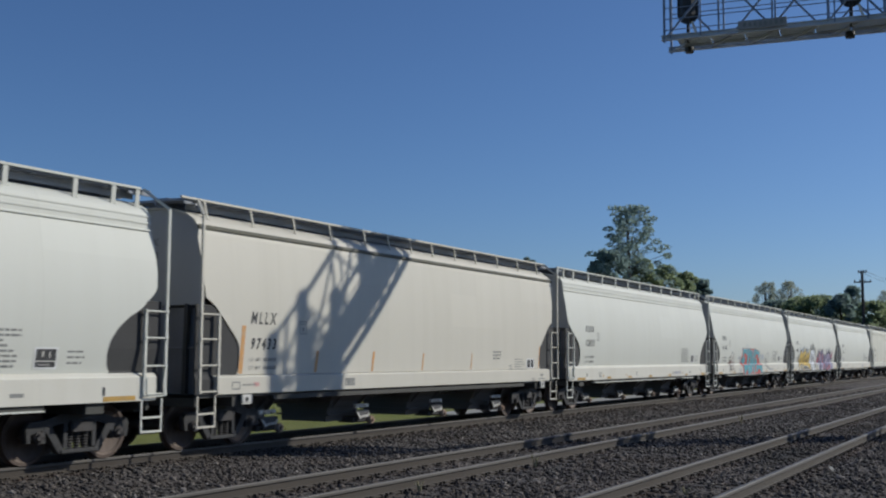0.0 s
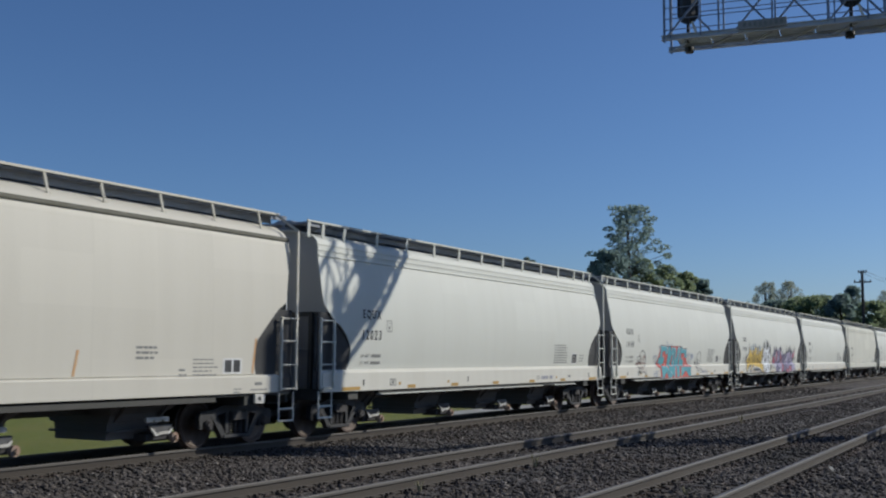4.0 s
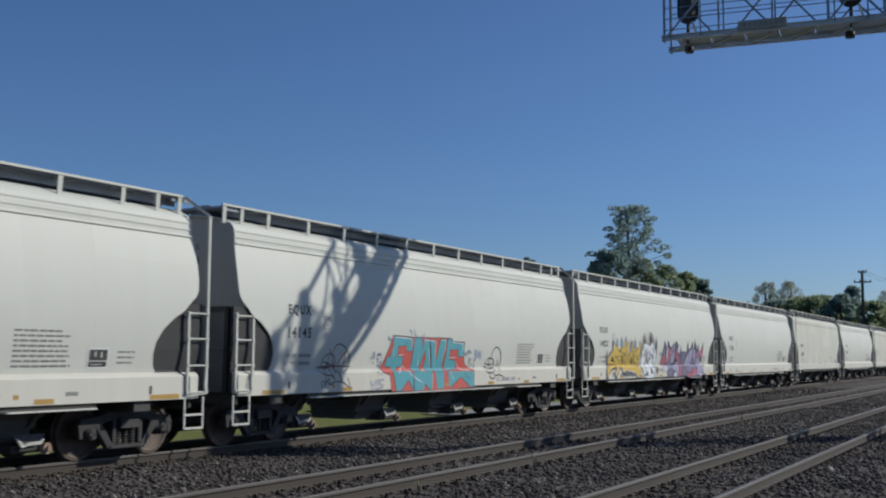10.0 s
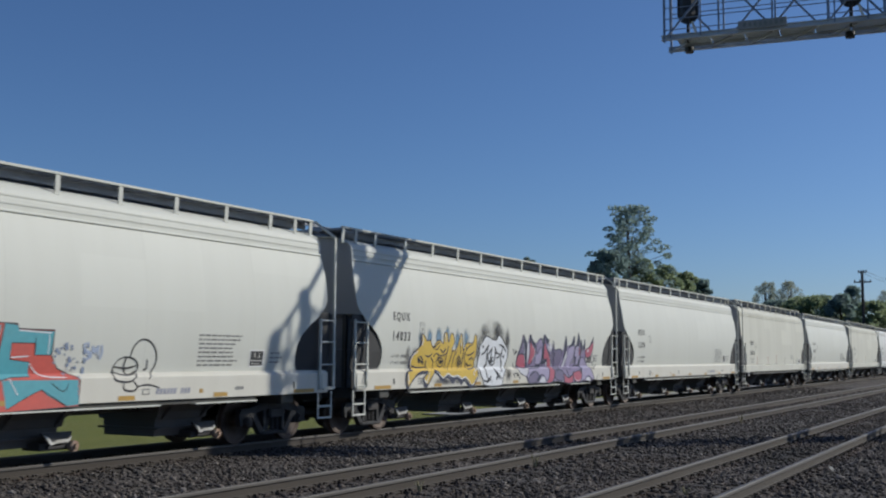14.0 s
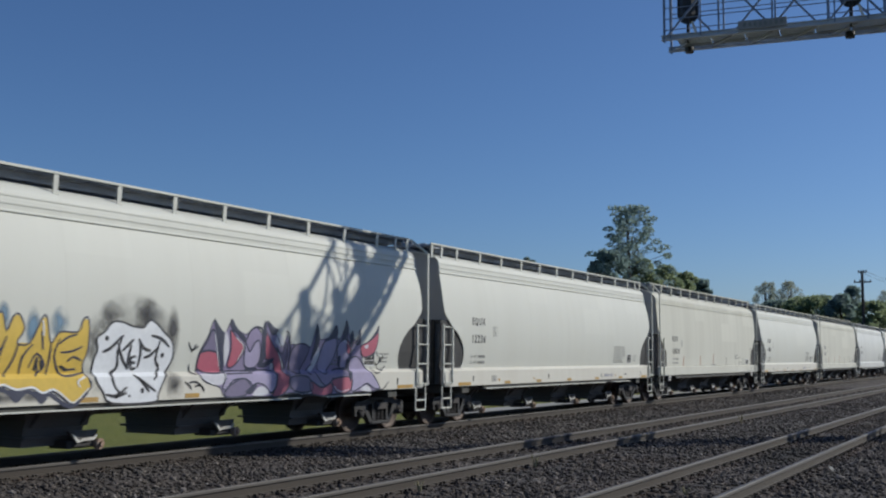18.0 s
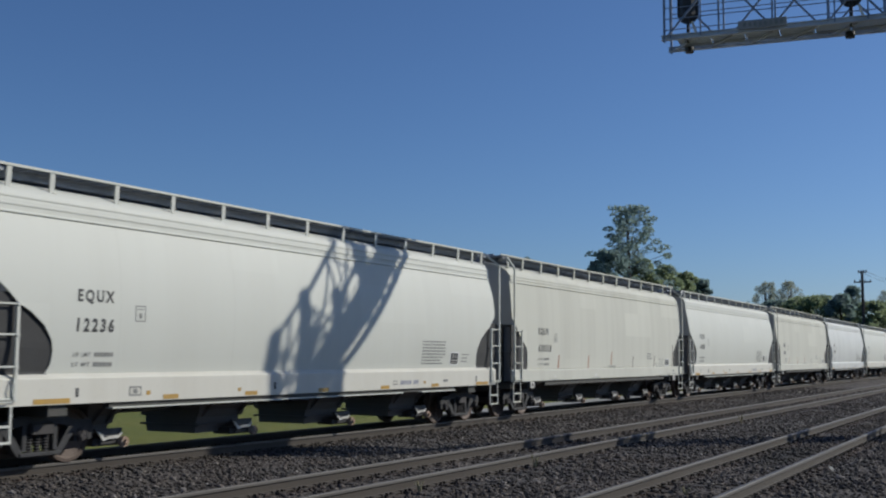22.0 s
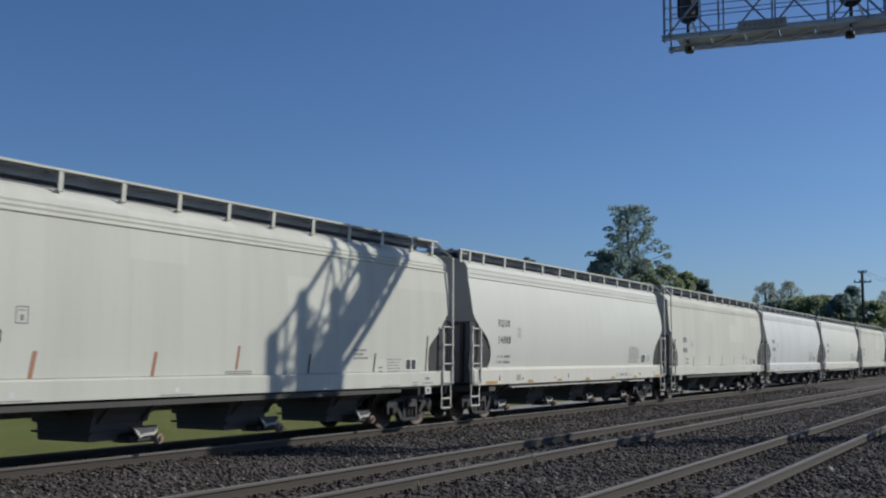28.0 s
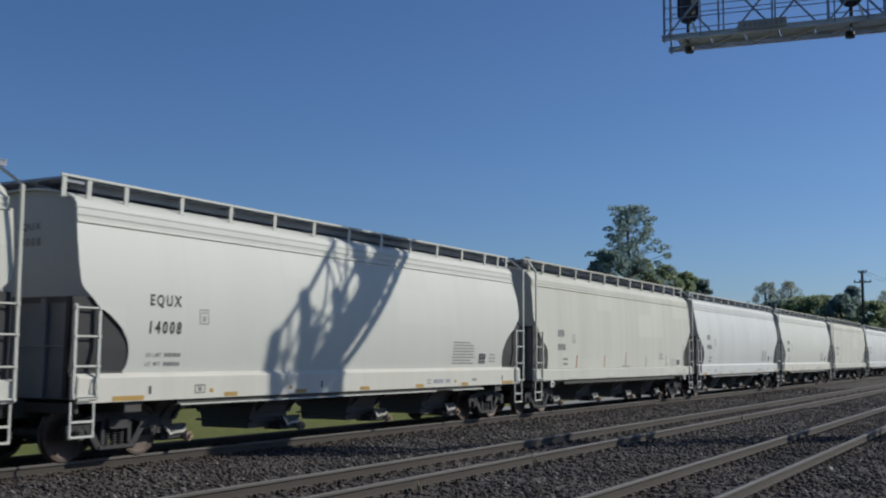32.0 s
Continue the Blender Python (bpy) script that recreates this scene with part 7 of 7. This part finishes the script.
def limb(bm, a, b, r0, r1, seg=7):
    a, b = Vector(a), Vector(b)
    q = (b - a).to_track_quat("Z", "Y").to_matrix()
    rings = [[bm.verts.new(c + q @ Vector((math.cos(2 * math.pi * i / seg) * r, math.sin(2 * math.pi * i / seg) * r, 0))) for i in range(seg)] for c, r in ((a, r0), (b, r1))]
    for i in range(seg):
        bm.faces.new((rings[0][i], rings[0][(i + 1) % seg], rings[1][(i + 1) % seg], rings[1][i]))


def build_tree(x, y, height, spread, mat, label, seed, base=0.25, clumps=26, leaves=2600, size=0.34, airy=0.75, conical=False):
    rng = random.Random(seed)
    t = thing("tree", label, "tree", at=pose(x, y, GRASS_Z, 0, 0, rng.uniform(0, 360)))
    bm = bmesh.new()
    limb(bm, (0, 0, -0.3), (0.2, 0.1, height * 0.35), spread * 0.09, spread * 0.065)
    limb(bm, (0.2, 0.1, height * 0.35), (0.1, -0.2, height * 0.93), spread * 0.065, spread * 0.012)
    cl = []
    for k in range(clumps):
        u = (k + 0.5) / clumps
        z = height * (base + (1 - base) * u)
        a = k * 2.4 + rng.uniform(-0.5, 0.5)
        if conical:
            w = spread * (1 - 0.68 * u ** 3) * rng.uniform(0.05, 1.0) ** 0.5 * (0.84 + 0.22 * math.sin(a * 2 + 9 * u))
        else:
            w = spread * (math.sin(math.pi * (0.18 + 0.80 * u)) ** 0.7) * rng.uniform(0.35, 1.0)
        r = spread * airy * rng.uniform(0.14, 0.30)
        c = (w * math.cos(a), w * math.sin(a), min(z, height - r * 0.7), r, 0.5 if conical else 0.75)
        cl.append(c)
        limb(bm, (0.1, 0, c[2] - 0.3 * w if conical else c[2] * 0.74), (c[0] * 0.9, c[1] * 0.9, c[2]), spread * (0.004 if conical else 0.009), spread * (0.0015 if conical else 0.003), 5)
    part("trunk", bm, bark, t)
    me = leaf_cloud(cl, leaves, size, rng)
    me.materials.append(mat)
    part("crown", me, None, t)


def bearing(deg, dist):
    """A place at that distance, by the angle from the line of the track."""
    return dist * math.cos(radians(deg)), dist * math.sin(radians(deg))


# leaves, label, start of the crown, clumps, leaf count, leaf size, clump size, conical
TREE_KINDS = {
    "tall": (leaf_dark_hazed, "tall dark tree with an open, ragged crown", 0.40, 190, 9500, 0.085, 0.44, True),
    "top": (leaf_dark_hazed, "dark tree whose top shows over the train", 0.2, 34, 2600, 0.12, 0.6, True),
    "dark": (leaf_dark_hazed, "dense dark green tree behind the train", 0.15, 70, 12000, 0.10, 0.85, False),
    "green": (leaf_green, "leafy green tree behind the train", 0.15, 70, 12000, 0.10, 0.85, False),
    "far_dark": (leaf_dark_hazed, "dark green tree along the line", 0.15, 70, 12000, 0.115, 0.85, False),
    "far_green": (leaf_green, "leafy green tree along the line", 0.15, 70, 12000, 0.115, 0.85, False),
    "pale": (leaf_pale, "tree in pale, thin spring leaf", 0.15, 170, 10000, 0.062, 0.50, False),
}
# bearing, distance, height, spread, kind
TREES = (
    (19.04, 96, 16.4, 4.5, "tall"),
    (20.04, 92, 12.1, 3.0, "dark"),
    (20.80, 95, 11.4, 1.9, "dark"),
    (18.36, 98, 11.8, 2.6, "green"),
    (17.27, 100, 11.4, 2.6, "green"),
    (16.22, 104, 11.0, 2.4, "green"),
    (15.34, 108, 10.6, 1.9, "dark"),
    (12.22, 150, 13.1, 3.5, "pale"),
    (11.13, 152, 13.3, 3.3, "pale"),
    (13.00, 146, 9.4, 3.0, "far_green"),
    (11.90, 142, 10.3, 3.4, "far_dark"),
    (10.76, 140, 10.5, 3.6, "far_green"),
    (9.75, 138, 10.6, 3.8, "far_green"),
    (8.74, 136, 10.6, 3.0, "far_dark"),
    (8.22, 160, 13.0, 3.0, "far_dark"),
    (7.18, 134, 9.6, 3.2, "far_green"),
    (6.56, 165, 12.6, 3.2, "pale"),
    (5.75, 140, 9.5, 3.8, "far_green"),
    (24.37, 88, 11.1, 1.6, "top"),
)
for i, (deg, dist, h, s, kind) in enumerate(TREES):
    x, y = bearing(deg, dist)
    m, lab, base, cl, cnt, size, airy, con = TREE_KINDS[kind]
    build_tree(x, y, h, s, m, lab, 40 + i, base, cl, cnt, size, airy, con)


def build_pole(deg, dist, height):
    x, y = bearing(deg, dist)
    t = thing("utility_pole", "dark wooden utility pole with two crossarms", "utility pole", at=pose(x, y, GRASS_Z))
    bm = bmesh.new()
    limb(bm, (0, 0, -0.5), (0, 0, height), 0.22, 0.15, 10)
    part("pole", bm, pole_wood, t)
    for z, w in ((height - 0.15, 0.45), (height - 1.25, 0.95)):
        bm = bmesh.new()
        bar(bm, (0.2, -w, z), (0.2, w, z), 0.14)
        part("crossarm", bm, pole_wood, t)
        for s in (-0.9, -0.3, 0.3, 0.9):
            bm = bmesh.new()
            disc(bm, (0.2, s * w, z + 0.17), "z", 0.06, 0.2, 8)
            part("insulator", bm, signal_black, t)
    for s in (-0.40, 0.40):
        bm = bmesh.new()
        pts = [Vector((x, y + s, GRASS_Z + height - 0.05)) + Vector((60 * u, -12 * u, -1.6 * math.sin(math.pi * u))) for u in [k / 12 for k in range(13)]]
        for a, b in zip(pts, pts[1:]):
            bar(bm, a, b, 0.03, seg=5)
        tagged(new("overhead_wire", mesh_of(bm, signal_black, "overhead_wire")), "thin black wire slung from the utility pole", "wire")


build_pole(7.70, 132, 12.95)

# ---- gravel road beyond the lawn ----


def build_road():
    bm = bmesh.new()
    xs = list(np.arange(50, 200, 10.0)) + [260, 400]
    rows = []
    for x in xs:
        w = 0.5 * noise.noise((x * 0.07, 2, 0))
        rows.append([bm.verts.new((x, y, z)) for y, z in ((24.2 + w, GRASS_Z - 0.05), (24.5 + w, GRASS_Z + 0.07), (28.6 - w, GRASS_Z + 0.07), (28.9 - w, GRASS_Z - 0.05))])
    for a, b in zip(rows, rows[1:]):
        for k in range(3):
            bm.faces.new((a[k], a[k + 1], b[k + 1], b[k]))
    gravel = surface("pale_gravel", (0.36, 0.35, 0.32), (0.26, 0.25, 0.22), 0.95, 0, 0.6, fine=15, bump=0.5)
    setting("road", mesh_of(bm, gravel, "road"), "pale gravel service road beyond the lawn", "road")


build_road()

# ---- a bird that crosses the sky ----


def build_bird():
    t = thing("bird", "small dark bird in flight over the train", "bird")
    bm = bmesh.new()
    rings = []
    for x, r in ((-0.13, 0.012), (-0.06, 0.035), (0.02, 0.042), (0.07, 0.03), (0.10, 0.026), (0.125, 0.008)):
        rings.append([bm.verts.new((x, r * math.cos(k * 0.785), r * 0.9 * math.sin(k * 0.785))) for k in range(8)])
    for a, b in zip(rings, rings[1:]):
        for k in range(8):
            bm.faces.new((a[k], a[(k + 1) % 8], b[(k + 1) % 8], b[k]))
    bm.faces.new(rings[0])
    bm.faces.new(rings[-1])
    part("body", bm, signal_black, t)
    for s in (-1, 1):
        bm = bmesh.new()
        out = [(0.05, 0.02, 0.01), (0.055, 0.12, 0.07), (-0.01, 0.24, 0.11), (-0.04, 0.23, 0.105), (-0.03, 0.12, 0.065), (-0.05, 0.02, 0.01)]
        bm.faces.new([bm.verts.new((x, s * y, z)) for x, y, z in out])
        bmesh.ops.solidify(bm, geom=bm.faces[:], thickness=0.008)
        part("wing", bm, signal_black, t)
    bm = bmesh.new()
    prism(bm, [(-0.10, -0.012), (-0.21, -0.045), (-0.19, 0.0), (-0.21, 0.045), (-0.10, 0.012)], "z", -0.004, 0.004)
    part("tail", bm, signal_black, t)
    for p in t.children:
        p.data.transform(Matrix.Scale(0.55, 4))
    return t


BIRD = build_bird()

# ---- small things on the stones ----


def build_litter(x, y):
    bm = bmesh.new()
    v = [bm.verts.new(p) for p in ((-0.07, -0.05, 0.0), (0.0, -0.06, 0.03), (0.08, -0.04, 0.01), (0.07, 0.05, 0.05), (0.0, 0.06, 0.04), (-0.08, 0.04, 0.06))]
    bm.faces.new((v[0], v[1], v[4], v[5]))
    bm.faces.new((v[1], v[2], v[3], v[4]))
    bmesh.ops.solidify(bm, geom=bm.faces[:], thickness=0.004)
    ob = tagged(new("paper_scrap", mesh_of(bm, paper, "paper_scrap")), "crumpled white paper scrap on the stones", "litter")
    ob.matrix_basis = pose(x, y, bed_height(y) + 0.075, 25, 0, 30)


def build_weed(x, y, h, seed):
    rng = random.Random(seed)
    bm = bmesh.new()
    for k in range(7):
        a = rng.uniform(0, 6.28)
        m = Vector((0.03 * math.cos(a), 0.03 * math.sin(a), h * 0.5))
        e = Vector((rng.uniform(0.04, 0.10) * math.cos(a), rng.uniform(0.04, 0.10) * math.sin(a), h * rng.uniform(0.7, 1.0)))
        bar(bm, (0, 0, -0.05), m, 0.014)
        bar(bm, m, e, 0.010)
    ob = tagged(new("weed", mesh_of(bm, straw, "weed")), "dry straw-coloured weed between the stones", "weed")
    ob.matrix_basis = pose(x, y, bed_height(y))


build_litter(19.6, 3.25)
build_weed(13.85, 8.0, 0.2, 1)
build_weed(17.95, 8.0, 0.26, 2)
build_weed(33.0, 8.0, 0.3, 3)
build_weed(15.6, 4.6, 0.12, 4)


def build_stones():
    """Loose crushed stone over the nearest stretch of the bed."""
    rs = np.random.RandomState(5)
    n = 190000
    x = rs.uniform(8, 75, n)
    y = rs.uniform(0.5, 16.7, n)
    keep = (x + 0.6 * y > 17.0) & (y > 0.10 * x) & (rs.uniform(0, 1, n) < np.clip(1.75 - x / 36, 0.22, 1))
    for ry in (Y_A, Y_B, Y_C):
        for k in (0, GAUGE):
            keep &= np.abs(y - ry - k) > 0.115
    x, y = x[keep], y[keep]
    n = len(x)
    z = np.array([bed_height(v) for v in y]) + rs.uniform(-0.016, 0.022, n)
    r = (0.024 + 0.045 * rs.uniform(0, 1, n) ** 2) * np.clip(x / 45, 1.0, 1.5)
    base = np.array([[1, 0, 0], [-1, 0, 0], [0, 1, 0], [0, -1, 0], [0, 0, 1], [0, 0, -1]], float)
    tri = np.array([[0, 2, 4], [2, 1, 4], [1, 3, 4], [3, 0, 4], [2, 0, 5], [1, 2, 5], [3, 1, 5], [0, 3, 5]])
    v = base[None] * rs.uniform(0.6, 1.35, (n, 6, 1)) + rs.uniform(-0.3, 0.3, (n, 6, 3))
    a = rs.uniform(0, 6.28, (n, 1))
    v = np.stack([v[:, :, 0] * np.cos(a) - v[:, :, 1] * np.sin(a), v[:, :, 0] * np.sin(a) + v[:, :, 1] * np.cos(a), v[:, :, 2] * 0.6], 2)
    v = v * r[:, None, None] + np.stack([x, y, z], 1)[:, None, :]
    f = (tri[None] + (np.arange(n) * 6)[:, None, None]).reshape(-1, 3)
    me = bpy.data.meshes.new("ballast_stones")
    me.vertices.add(n * 6)
    me.vertices.foreach_set("co", v.reshape(-1))
    me.loops.add(len(f) * 3)
    me.loops.foreach_set("vertex_index", f.reshape(-1))
    me.polygons.add(len(f))
    me.polygons.foreach_set("loop_start", np.arange(len(f)) * 3)
    me.update(calc_edges=True)
    me.materials.append(stone_mat)
    tagged(new("ballast_stones", me), "loose grey and brown crushed stones", "ballast", kind="stuff")


build_stones()


def motions():
    """The train rolls by at an even pace; its wheels turn."""
    for car, x in CARS:
        walk(car, [(t, pose(x - SPEED * t, CAR_Y, 0)) for t in (0.0, 8.0, 16.0, 24.0, 32.0)])
    flight = ((10.8, 45.72, 24.15, 7.45), (11.0, 46.92, 22.0, 7.25), (11.2, 48.14, 19.74, 7.53), (11.6, 50.49, 15.35, 8.09), (11.8, 51.82, 12.91, 8.21), (12.0, 53.13, 10.56, 8.12), (12.2, 54.27, 8.51, 8.02))
    rows = [(0.0, -20.2, 144.8, 7.3), (9.0, 34.7, 44.3, 7.3)] + list(flight) + [(14.0, 65.2, -11.6, 8.0), (32.0, 175.0, -213.0, 9.0)]
    walk(BIRD, [(t, pose(x, y, z, 0, 0, -61.5)) for t, x, y, z in rows])
    turn = math.degrees(SPEED / 0.457)
    for w, dx in WHEELSETS:
        walk(w, [(k / 6, pose(dx, 0, 0.457, 0, -turn * k / 6, 0)) for k in range(193)])


motions()
